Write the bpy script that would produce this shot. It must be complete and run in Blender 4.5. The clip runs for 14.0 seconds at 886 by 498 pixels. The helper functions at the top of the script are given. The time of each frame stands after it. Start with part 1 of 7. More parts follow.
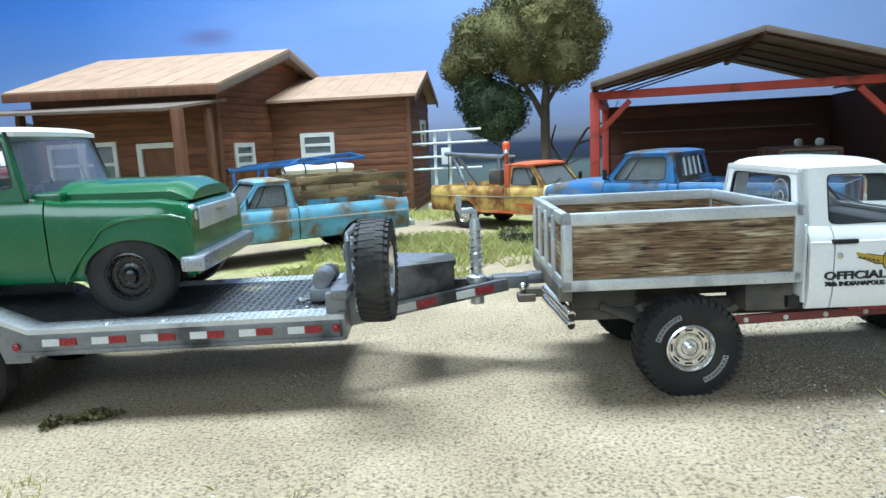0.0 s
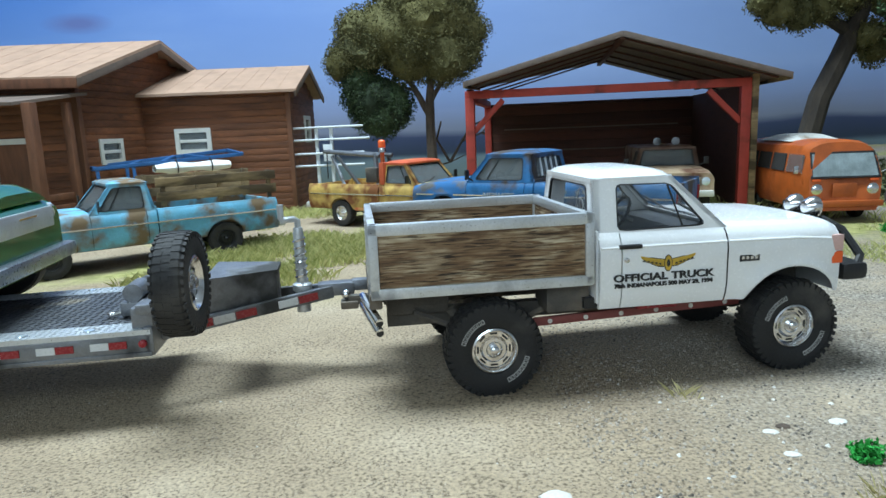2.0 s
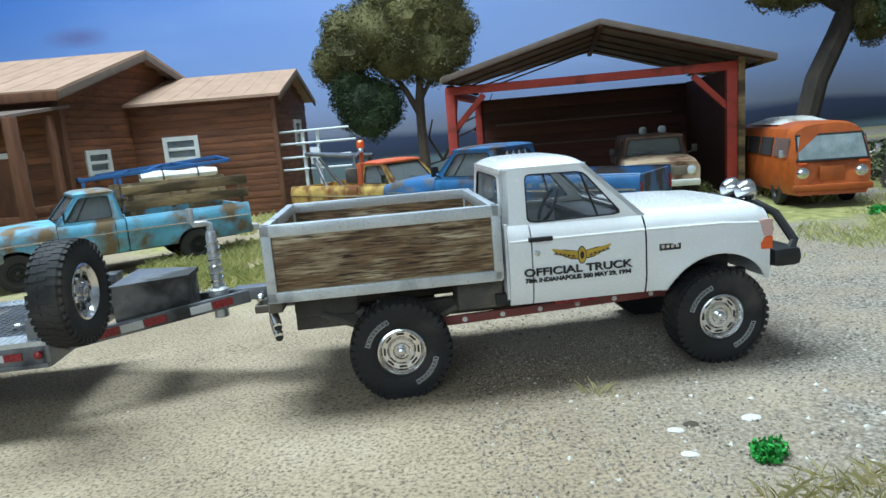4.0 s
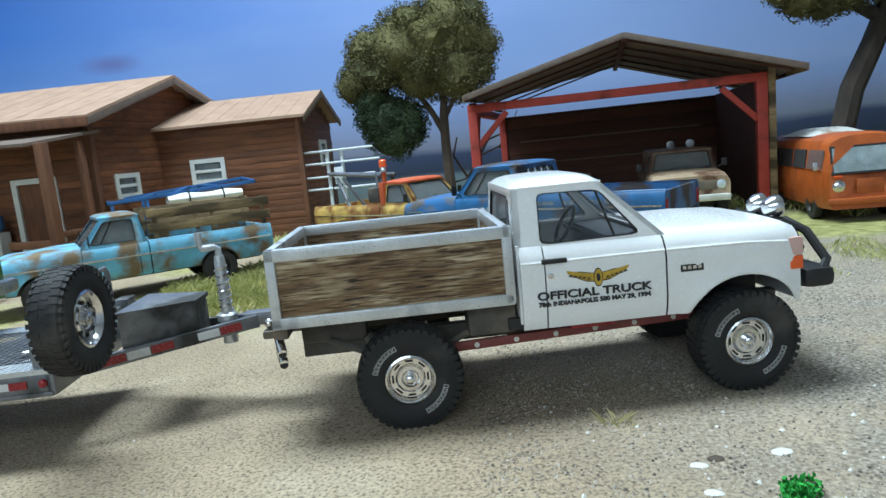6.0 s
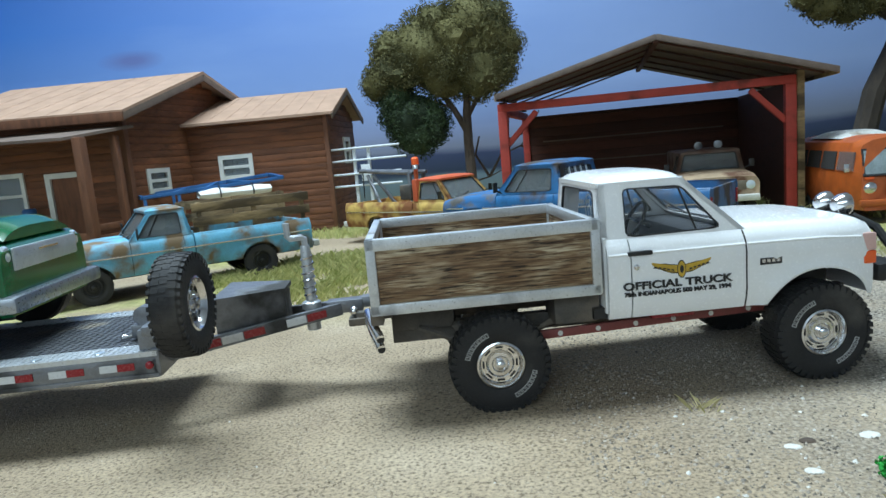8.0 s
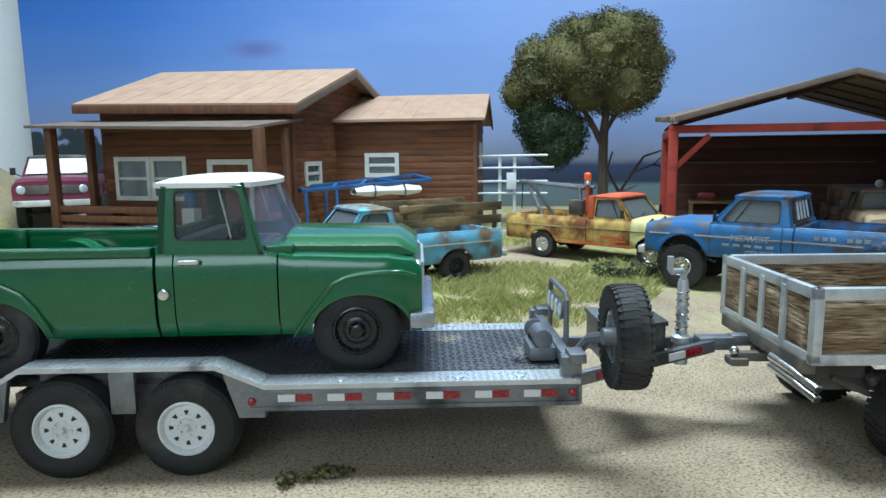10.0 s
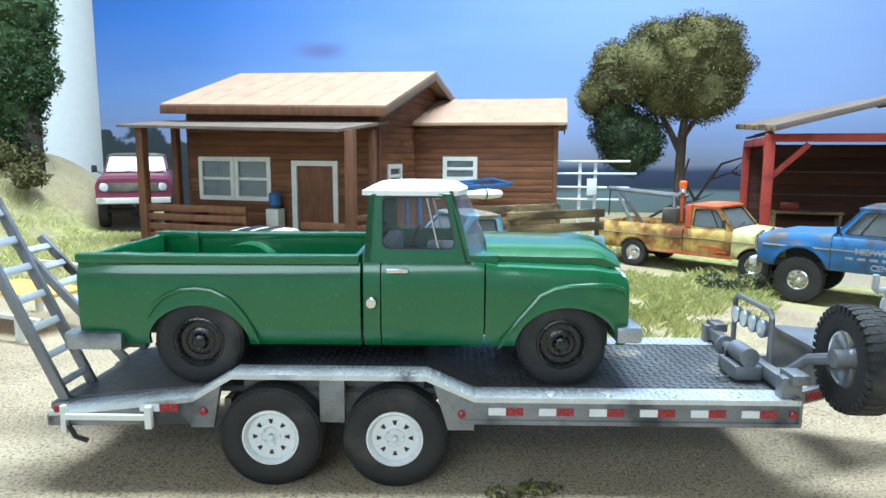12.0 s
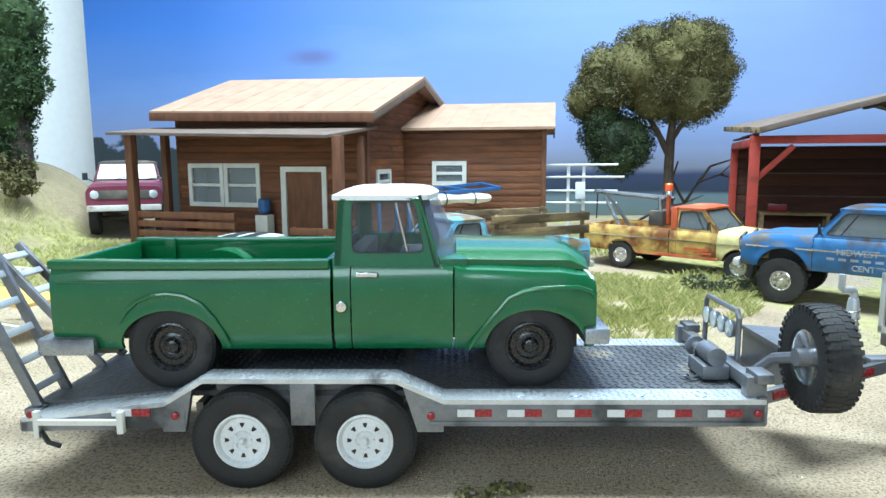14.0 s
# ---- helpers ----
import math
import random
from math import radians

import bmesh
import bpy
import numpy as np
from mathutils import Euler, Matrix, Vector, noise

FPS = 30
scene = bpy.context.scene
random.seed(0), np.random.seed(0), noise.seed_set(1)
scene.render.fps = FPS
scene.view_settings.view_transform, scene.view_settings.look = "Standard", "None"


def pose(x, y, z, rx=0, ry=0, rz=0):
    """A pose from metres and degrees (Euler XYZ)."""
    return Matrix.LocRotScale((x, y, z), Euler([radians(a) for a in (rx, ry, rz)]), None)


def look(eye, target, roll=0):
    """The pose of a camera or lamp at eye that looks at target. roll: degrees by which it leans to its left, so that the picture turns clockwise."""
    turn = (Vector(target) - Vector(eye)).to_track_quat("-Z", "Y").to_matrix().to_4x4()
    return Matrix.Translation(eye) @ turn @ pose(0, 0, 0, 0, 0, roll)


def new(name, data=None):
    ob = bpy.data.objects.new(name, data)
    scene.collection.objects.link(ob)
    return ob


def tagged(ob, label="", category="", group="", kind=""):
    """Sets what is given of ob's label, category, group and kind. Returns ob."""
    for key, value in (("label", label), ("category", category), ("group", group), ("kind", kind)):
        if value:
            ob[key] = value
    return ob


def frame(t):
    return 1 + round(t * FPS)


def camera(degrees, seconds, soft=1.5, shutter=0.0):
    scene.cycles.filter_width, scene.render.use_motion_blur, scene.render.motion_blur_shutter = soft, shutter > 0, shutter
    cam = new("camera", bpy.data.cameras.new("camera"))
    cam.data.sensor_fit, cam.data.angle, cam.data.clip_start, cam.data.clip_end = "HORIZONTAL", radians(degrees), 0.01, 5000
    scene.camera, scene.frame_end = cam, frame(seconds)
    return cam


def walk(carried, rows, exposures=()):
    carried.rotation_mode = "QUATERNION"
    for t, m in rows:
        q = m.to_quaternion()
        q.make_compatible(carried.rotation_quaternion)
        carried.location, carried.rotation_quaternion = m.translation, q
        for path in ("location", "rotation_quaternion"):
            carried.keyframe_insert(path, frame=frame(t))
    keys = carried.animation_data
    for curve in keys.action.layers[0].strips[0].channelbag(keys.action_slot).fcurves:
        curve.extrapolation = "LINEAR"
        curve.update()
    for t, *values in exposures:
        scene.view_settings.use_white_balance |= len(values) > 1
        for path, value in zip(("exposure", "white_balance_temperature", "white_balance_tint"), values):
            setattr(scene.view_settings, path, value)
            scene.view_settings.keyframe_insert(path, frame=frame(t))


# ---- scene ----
cam = camera(68.3, 14.0)
PATH = [
    (0, (0.049, 0.025, 0.095), (-0.019, 1.998, -0.227), -2.6),
    (0.5, (0.086, 0.019, 0.098), (0.098, 1.991, -0.238), -2.7),
    (1, (0.108, 0.013, 0.096), (0.194, 1.981, -0.251), -2.5),
    (1.5, (0.101, 0.013, 0.098), (0.244, 1.976, -0.255), -2.9),
    (2, (0.087, 0.02, 0.101), (0.287, 1.978, -0.258), -2.3),
    (2.5, (0.082, 0.019, 0.1), (0.341, 1.965, -0.278), -2.5),
    (3, (0.109, 0.02, 0.096), (0.336, 1.971, -0.282), -3.1),
    (5.5, (0.14, 0.032, 0.096), (0.181, 2.008, -0.21), -5.6),
    (6, (0.141, 0.033, 0.096), (0.181, 2.01, -0.201), -5.6),
    (6.5, (0.141, 0.033, 0.095), (0.18, 2.011, -0.197), -5.6),
    (7, (0.137, 0.028, 0.094), (0.176, 2.006, -0.199), -5.6),
    (7.2, (0.134, 0.024, 0.094), (0.174, 2.002, -0.202), -5.5),
    (9.3, (0.013, 0.023, 0.111), (-0.001, 2.001, -0.186), -2.7),
    (9.5, (-0.006, 0.027, 0.113), (-0.034, 2.006, -0.18), -2.0),
    (10, (-0.041, 0.027, 0.117), (-0.1, 2.004, -0.177), -0.6),
    (10.5, (-0.078, 0.027, 0.122), (-0.167, 2.004, -0.171), 0.4),
    (11, (-0.115, 0.028, 0.122), (-0.231, 2.004, -0.166), 0.9),
    (11.5, (-0.118, 0.03, 0.121), (-0.252, 2.004, -0.166), 0.7),
    (12, (-0.109, 0.029, 0.12), (-0.255, 2.002, -0.168), 0.3),
    (12.5, (-0.107, 0.03, 0.12), (-0.259, 2.004, -0.163), 0.1),
    (13, (-0.107, 0.03, 0.121), (-0.261, 2.004, -0.158), -0.0),
    (13.5, (-0.102, 0.029, 0.12), (-0.252, 2.004, -0.154), -0.1),
    (14, (-0.098, 0.027, 0.12), (-0.237, 2.003, -0.154), -0.2),
]
walk(cam, [(t, look(eye, target, roll)) for t, eye, target, roll in PATH],
     exposures=[(0, 0.44), (0.7, 0.24), (1.5, 0.02), (3, 0.0), (7.2, -0.05), (8.5, -0.1), (9.5, -0.08), (10.2, 0.1), (11, 0.45), (12, 0.65), (14, 0.68)])

# ---- light ----
U = 1 / 24                      # the models' scale: all sizes below are full-size metres times U
world = bpy.data.worlds.new("room")
scene.world = world
world.use_nodes = True
world.node_tree.nodes["Background"].inputs[0].default_value = (0.8, 0.9, 1.0, 1)
world.node_tree.nodes["Background"].inputs[1].default_value = 0.3


def area_lamp(name, at, to, sx, sy, watts, colour):
    d = bpy.data.lights.new(name, "AREA")
    d.shape, d.size, d.size_y, d.energy, d.color = "RECTANGLE", sx, sy, watts, colour
    ob = new(name, d)
    ob.matrix_world = look(at, to)
    return ob


area_lamp("ceiling_light", (-0.10, 0.60, 1.45), (-0.10, 0.60, 0.0), 1.0, 0.4, 50.0, (0.71, 0.89, 1.0))
# fill lamp added behind the camera to brighten the vehicles' near sides
area_lamp("front_fill", (-0.5, -1.45, 0.95), (0.0, 0.5, 0.05), 1.5, 0.8, 16.5, (0.70, 0.89, 1.0))
scene.view_settings.exposure = 0.0

# ---- materials ----


def link(nt, a, b):
    nt.links.new(a, b)


def surface(name, colour, rough=0.5, metal=0.0, vary=0.12, scale=3.0, fine=40.0, bump=0.15, second=None, amount=0.0,
            second_scale=1.5, stretch=(1, 1, 1), coat=0.0, second_rough=0.85, pieces=0.0, sharp=0.12, grain=0.6):
    """Base colour that varies at two scales, an optional second coat (rust, dirt, moss) in patches, and a fine bump."""
    m = bpy.data.materials.new(name)
    m.use_nodes = True
    nt = m.node_tree
    n = nt.nodes
    p = n["Principled BSDF"]
    p.inputs["Metallic"].default_value = metal
    p.inputs["Coat Weight"].default_value = coat
    p.inputs["Coat Roughness"].default_value = 0.06
    tc, mp = n.new("ShaderNodeTexCoord"), n.new("ShaderNodeMapping")
    mp.inputs["Scale"].default_value = tuple(24 * a for a in stretch)
    link(nt, tc.outputs["Object"], mp.inputs["Vector"])
    vec = mp.outputs["Vector"]
    if pieces:
        oi, add = n.new("ShaderNodeObjectInfo"), n.new("ShaderNodeVectorMath")
        mul = n.new("ShaderNodeVectorMath")
        mul.operation = "SCALE"
        link(nt, oi.outputs["Random"], mul.inputs["Scale"])
        mul.inputs[0].default_value = (37, 91, 53)
        link(nt, vec, add.inputs[0])
        link(nt, mul.outputs[0], add.inputs[1])
        vec = add.outputs[0]

    def tex(sc, detail=4):
        t = n.new("ShaderNodeTexNoise")
        t.inputs["Scale"].default_value, t.inputs["Detail"].default_value = sc, detail
        link(nt, vec, t.inputs["Vector"])
        return t.outputs["Fac"]

    def ramp(src, lo, hi, c0, c1):
        r = n.new("ShaderNodeMapRange")
        r.inputs["From Min"].default_value, r.inputs["From Max"].default_value = lo, hi
        r.inputs["To Min"].default_value, r.inputs["To Max"].default_value = c0, c1
        link(nt, src, r.inputs["Value"])
        return r.outputs["Result"]

    big, small = tex(scale), tex(fine)
    a = ramp(big, 0.25, 0.75, 1 - vary, 1 + vary)
    b = ramp(small, 0.25, 0.75, 1 - grain * vary, 1 + grain * vary)
    mu = n.new("ShaderNodeMath")
    mu.operation = "MULTIPLY"
    link(nt, a, mu.inputs[0])
    link(nt, b, mu.inputs[1])
    val = mu.outputs[0]
    if pieces:
        c = ramp(oi.outputs["Random"], 0, 1, 1 - pieces, 1 + pieces)
        m2 = n.new("ShaderNodeMath")
        m2.operation = "MULTIPLY"
        link(nt, val, m2.inputs[0])
        link(nt, c, m2.inputs[1])
        val = m2.outputs[0]
    vm = n.new("ShaderNodeVectorMath")
    vm.operation = "SCALE"
    vm.inputs[0].default_value = colour
    link(nt, val, vm.inputs["Scale"])
    out = vm.outputs[0]
    rr = ramp(small, 0.3, 0.7, max(rough - 0.06, 0.02), min(rough + 0.08, 1))
    if second:
        mix = n.new("ShaderNodeMix")
        mix.data_type = "RGBA"
        mask = ramp(tex(second_scale, 8), 0.62 - amount * 0.4, 0.62 - amount * 0.4 + sharp, 0, 1)
        link(nt, mask, mix.inputs["Factor"])
        link(nt, out, mix.inputs["A"])
        mix.inputs["B"].default_value = (*second, 1)
        out = mix.outputs["Result"]
        mr = n.new("ShaderNodeMix")
        link(nt, mask, mr.inputs["Factor"])
        link(nt, rr, mr.inputs["A"])
        mr.inputs["B"].default_value = second_rough
        rr = mr.outputs["Result"]
    link(nt, out, p.inputs["Base Color"])
    link(nt, rr, p.inputs["Roughness"])
    if bump:
        bp = n.new("ShaderNodeBump")
        bp.inputs["Strength"].default_value = bump
        bp.inputs["Distance"].default_value = 0.0008
        link(nt, small, bp.inputs["Height"])
        link(nt, bp.outputs["Normal"], p.inputs["Normal"])
    return m


def glass(name, tint, alpha, rough=0.05):
    """Thin clear styrene: part glass, part see-through, so that light goes in."""
    m = bpy.data.materials.new(name)
    m.use_nodes = True
    nt = m.node_tree
    p = nt.nodes["Principled BSDF"]
    p.inputs["Base Color"].default_value = (*tint, 1)
    p.inputs["Roughness"].default_value = rough
    p.inputs["Alpha"].default_value = alpha
    return m


RUST = (0.10, 0.045, 0.02)
M = {
    "white": surface("white_paint", (0.82, 0.83, 0.84), 0.22, vary=0.03, bump=0.02, coat=0.4),
    "green": surface("green_paint", (0.002, 0.108, 0.036), 0.20, vary=0.06, bump=0.02, coat=0.4),
    "roofwhite": surface("roof_white", (0.80, 0.81, 0.82), 0.3, vary=0.03, bump=0.03),
    "rubber": surface("rubber", (0.011, 0.011, 0.012), 0.70, vary=0.3, bump=0.25, second=(0.06, 0.055, 0.05), amount=0.12),
    "dustrubber": surface("dusty_rubber", (0.020, 0.019, 0.019), 0.7, vary=0.3, bump=0.3, second=(0.05, 0.045, 0.04), amount=0.15),
    "letters": surface("tyre_letters", (0.42, 0.42, 0.42), 0.6, vary=0.2, bump=0.05),
    "wornletters": surface("worn_letters", (0.24, 0.27, 0.30), 0.6, vary=0.4, bump=0.05, second=(0.06, 0.13, 0.24), amount=0.15, second_scale=3.0),
    "rusthood": surface("scoured_hood", (0.09, 0.085, 0.08), 0.6, vary=0.35, bump=0.2, second=(0.018, 0.12, 0.31), amount=0.58, second_scale=2.2),
    "chrome": surface("chrome", (0.70, 0.70, 0.71), 0.16, 1.0, vary=0.06, bump=0.05),
    "steel": surface("silver_paint", (0.58, 0.61, 0.64), 0.33, 0.58, vary=0.16, bump=0.2, fine=60, second=(0.20, 0.20, 0.21), amount=0.12),
    "grey": surface("grey_metal", (0.20, 0.21, 0.23), 0.38, 0.6, vary=0.2, bump=0.25, second=(0.07, 0.07, 0.07), amount=0.2),
    "plate": surface("tread_plate", (0.105, 0.11, 0.12), 0.45, 0.5, vary=0.25, bump=0.9, fine=16, second=(0.24, 0.21, 0.17), amount=0.1),
    "black": surface("black_trim", (0.012, 0.012, 0.013), 0.45, vary=0.2, bump=0.15),
    "bumper": surface("dull_silver", (0.33, 0.36, 0.40), 0.30, 0.8, vary=0.15, bump=0.1, second=(0.12, 0.12, 0.13), amount=0.15),
    "smokelamp": surface("pink_clear_lens", (0.66, 0.42, 0.38), 0.15, vary=0.1, bump=0),
    "darkinterior": surface("dark_cab_interior", (0.040, 0.044, 0.050), 0.6, vary=0.15, bump=0.1),
    # bluish tint and higher alpha stand in for the reflection on the curved glass
    "screen": glass("reflection_tint_screen", (0.20, 0.21, 0.30), 0.42, 0.04),
    "gloss": surface("gloss_black", (0.010, 0.010, 0.011), 0.25, vary=0.2, bump=0.05),
    "frame": surface("dirty_chassis", (0.075, 0.068, 0.06), 0.75, vary=0.35, bump=0.3, second=(0.16, 0.13, 0.10), amount=0.3),
    "redframe": surface("red_primer", (0.20, 0.045, 0.04), 0.5, vary=0.2, bump=0.1),
    "red": surface("red_reflector", (0.27, 0.014, 0.022), 0.25, vary=0.15, bump=0.02),
    "whitetape": surface("white_reflector", (0.62, 0.64, 0.66), 0.3, vary=0.1, bump=0.02),
    "amber": surface("amber_lens", (0.85, 0.13, 0.03), 0.15, vary=0.1, bump=0),
    "lamp": surface("lamp_glass", (0.62, 0.70, 0.76), 0.08, 0.5, vary=0.1, bump=0),
    "gold": surface("gold_decal", (0.50, 0.32, 0.035), 0.4, vary=0.25, bump=0.02),
    "ink": surface("black_decal", (0.015, 0.015, 0.017), 0.4, vary=0.1, bump=0),
    "interior": surface("cab_interior", (0.20, 0.24, 0.27), 0.7, vary=0.15, bump=0.1),
    "lightblue": surface("faded_light_blue", (0.13, 0.40, 0.58), 0.5, vary=0.2, bump=0.15, second=(0.17, 0.115, 0.065), amount=0.50, second_scale=2.0, sharp=0.16),
    "oldwhite": surface("old_white", (0.55, 0.55, 0.52), 0.5, vary=0.2, bump=0.1, second=(0.2, 0.14, 0.09), amount=0.22),
    "yellow": surface("rusty_yellow", (0.54, 0.36, 0.10), 0.55, vary=0.25, bump=0.15, second=(0.19, 0.068, 0.02), amount=0.53, second_scale=2.6, sharp=0.2),
    "paleyellow": surface("pale_yellow", (0.62, 0.55, 0.25), 0.55, vary=0.2, bump=0.1, second=(0.2, 0.08, 0.03), amount=0.2),
    "orange": surface("faded_orange_red", (0.55, 0.10, 0.04), 0.5, vary=0.2, bump=0.1, second=(0.5, 0.3, 0.1), amount=0.2),
    "blue": surface("worn_blue", (0.018, 0.115, 0.28), 0.4, vary=0.3, bump=0.12, second=(0.055, 0.042, 0.038), amount=0.40, second_scale=1.6),
    "busorange": surface("bus_orange", (0.40, 0.085, 0.015), 0.45, vary=0.22, bump=0.12, second=(0.12, 0.035, 0.015), amount=0.24, second_scale=1.2, sharp=0.3),
    "tan": surface("dull_tan", (0.15, 0.095, 0.07), 0.55, vary=0.2, bump=0.1, second=(0.09, 0.04, 0.025), amount=0.36),
    "paletan": surface("faded_cream_tan", (0.40, 0.29, 0.19), 0.55, vary=0.2, bump=0.1, second=(0.12, 0.055, 0.03), amount=0.25),
    "darkred": surface("dark_red", (0.14, 0.018, 0.040), 0.45, vary=0.2, bump=0.1),
    "redpost": surface("red_timber", (0.40, 0.045, 0.030), 0.65, vary=0.2, bump=0.3, stretch=(1, 1, 1), second=(0.15, 0.03, 0.02), amount=0.15),
    "log": surface("red_brown_boards", (0.155, 0.055, 0.022), 0.72, vary=0.4, scale=1.2, fine=10, bump=0.6, stretch=(0.5, 1, 3),
                   second=(0.045, 0.018, 0.010), amount=0.20, second_scale=2.0, sharp=0.3, pieces=0.18),
    "barnwood": surface("dark_barn_boards", (0.075, 0.025, 0.016), 0.8, vary=0.4, scale=1.5, fine=9, bump=0.5, stretch=(0.5, 1, 3), second=(0.035, 0.016, 0.012), amount=0.25, sharp=0.3, pieces=0.25),
    "post": surface("porch_timber", (0.14, 0.055, 0.026), 0.7, vary=0.35, bump=0.4, stretch=(2, 2, 0.5)),
    "shingle": surface("tan_roof_card", (0.35, 0.222, 0.155), 0.85, vary=0.14, scale=2, fine=30, bump=0.3, second=(0.24, 0.15, 0.10), amount=0.15, sharp=0.3),
    "roofwood": surface("grey_brown_roof", (0.15, 0.11, 0.09), 0.85, vary=0.25, fine=20, bump=0.4, second=(0.07, 0.045, 0.035), amount=0.25, sharp=0.3),
    "trim": surface("white_trim", (0.62, 0.62, 0.58), 0.6, vary=0.12, bump=0.15),
    "oldwood": surface("grey_planks", (0.30, 0.21, 0.11), 0.85, vary=0.4, fine=14, bump=0.5, stretch=(0.5, 1, 2), second=(0.08, 0.055, 0.03), amount=0.35),
    # near-black that stands in for shade behind openings and gaps
    "shadepaint": surface("painted_shade", (0.02, 0.018, 0.018), 0.9, vary=0.2, bump=0.1),
    "pane": glass("window_pane", (0.30, 0.34, 0.36), 0.5, 0.1),
    "glass": glass("clear_styrene", (0.24, 0.27, 0.30), 0.10, 0.03),
    "dirtyglass": glass("dusty_styrene", (0.16, 0.18, 0.19), 0.55, 0.12),
    "darkbark": surface("dark_bark", (0.038, 0.029, 0.022), 0.9, vary=0.4, fine=12, bump=0.8, stretch=(1, 1, 0.4)),
    "bark": surface("bark", (0.075, 0.055, 0.042), 0.9, vary=0.4, fine=12, bump=0.8, stretch=(1, 1, 0.4)),
    "rackblue": surface("blue_rack_paint", (0.022, 0.10, 0.27), 0.45, vary=0.2, bump=0.1),
    "rack": surface("white_pipe", (0.62, 0.66, 0.70), 0.4, vary=0.1, bump=0.05),
    "stone": surface("pale_chips", (0.62, 0.60, 0.56), 0.9, vary=0.2, bump=0.3),
    "tableyellow": surface("yellow_wood", (0.72, 0.42, 0.10), 0.6, vary=0.15, bump=0.1),
    "cloth": surface("white_tarp", (0.72, 0.73, 0.72), 0.7, vary=0.1, bump=0.2),
    "wall": surface("white_wall", (0.80, 0.83, 0.86), 0.8, vary=0.03, bump=0.05),
    "ceil": surface("ceiling_white", (0.80, 0.80, 0.79), 0.9, vary=0.03, bump=0.05),
}


def streaked_wood(name):
    """Weathered planking: brown grain, pale worn streaks and dark cracks, all along the board."""
    m = bpy.data.materials.new(name)
    m.use_nodes = True
    nt = m.node_tree
    n = nt.nodes
    p = n["Principled BSDF"]
    p.inputs["Roughness"].default_value = 0.75
    tc = n.new("ShaderNodeTexCoord")

    def tex(along, across, sc, detail=6):
        mp, t = n.new("ShaderNodeMapping"), n.new("ShaderNodeTexNoise")
        mp.inputs["Scale"].default_value = (24 * along, 24 * 2.5, 24 * across)
        t.inputs["Scale"].default_value, t.inputs["Detail"].default_value, t.inputs["Distortion"].default_value = sc, detail, 0.4
        link(nt, tc.outputs["Object"], mp.inputs["Vector"])
        link(nt, mp.outputs["Vector"], t.inputs["Vector"])
        return t.outputs["Fac"]

    def ramp(src, stops):
        r = n.new("ShaderNodeValToRGB")
        while len(r.color_ramp.elements) < len(stops):
            r.color_ramp.elements.new(0.5)
        for e, (q, c) in zip(r.color_ramp.elements, stops):
            e.position, e.color = q, (*c, 1)
        link(nt, src, r.inputs[0])
        return r.outputs[0]

    def mix(f, a, b, mode="MIX"):
        x = n.new("ShaderNodeMix")
        x.data_type, x.blend_type = "RGBA", mode
        for key, v in (("Factor", f), ("A", a), ("B", b)):
            if isinstance(v, (int, float)):
                x.inputs[key].default_value = v
            else:
                link(nt, v, x.inputs[key])
        return x.outputs["Result"]

    grain = tex(2.2, 30, 1.5)
    c = ramp(grain, [(0.30, (0.055, 0.030, 0.014)), (0.46, (0.15, 0.085, 0.042)), (0.60, (0.25, 0.165, 0.09)), (0.75, (0.42, 0.33, 0.21))])
    worn = mix(1.0, ramp(tex(1.1, 3.2, 1.3, 3), [(0.47, (0, 0, 0)), (0.62, (1, 1, 1))]), ramp(tex(3.2, 36, 1.4), [(0.44, (0, 0, 0)), (0.56, (1, 1, 1))]), "MULTIPLY")
    c = mix(worn, c, ramp(grain, [(0.3, (0.36, 0.28, 0.17)), (0.7, (0.62, 0.53, 0.38))]))
    crack = ramp(tex(2.6, 44, 1.3, 4), [(0.36, (0.10, 0.08, 0.06)), (0.45, (1, 1, 1))])
    c = mix(1.0, c, crack, "MULTIPLY")
    link(nt, c, p.inputs["Base Color"])
    bp = n.new("ShaderNodeBump")
    bp.inputs["Strength"].default_value, bp.inputs["Distance"].default_value = 0.8, 0.0006
    link(nt, grain, bp.inputs["Height"])
    link(nt, bp.outputs["Normal"], p.inputs["Normal"])
    return m


M["bedwood"] = streaked_wood("weathered_bed_wood")

# ---- mesh helpers ----


def link_mesh(name, bm, mat, parent=None, smooth=True):
    for v in bm.verts:
        v.co *= U
    bmesh.ops.recalc_face_normals(bm, faces=bm.faces)
    if smooth:
        for f in bm.faces:
            f.smooth = True
        for e in bm.edges:
            if len(e.link_faces) != 2 or e.calc_face_angle(0) > 0.62:
                e.smooth = False
    me = bpy.data.meshes.new(name)
    bm.to_mesh(me)
    bm.free()
    me.materials.append(M[mat] if isinstance(mat, str) else mat)
    ob = new(name, me)
    if parent:
        ob.parent = parent
    return ob


def part(name, bm, mat, parent, label="", smooth=True):
    return tagged(link_mesh(name, bm, mat, parent, smooth), label)


def thing(name, label, category, x, y, z=0.0, yaw=0.0, group="", kind="", tilt=0.0):
    """An empty at the thing's base; x, y, z in the room's metres."""
    ob = tagged(new(name), label, category, group, kind)
    ob.matrix_world = pose(x, y, z, 0, tilt, yaw)
    return ob


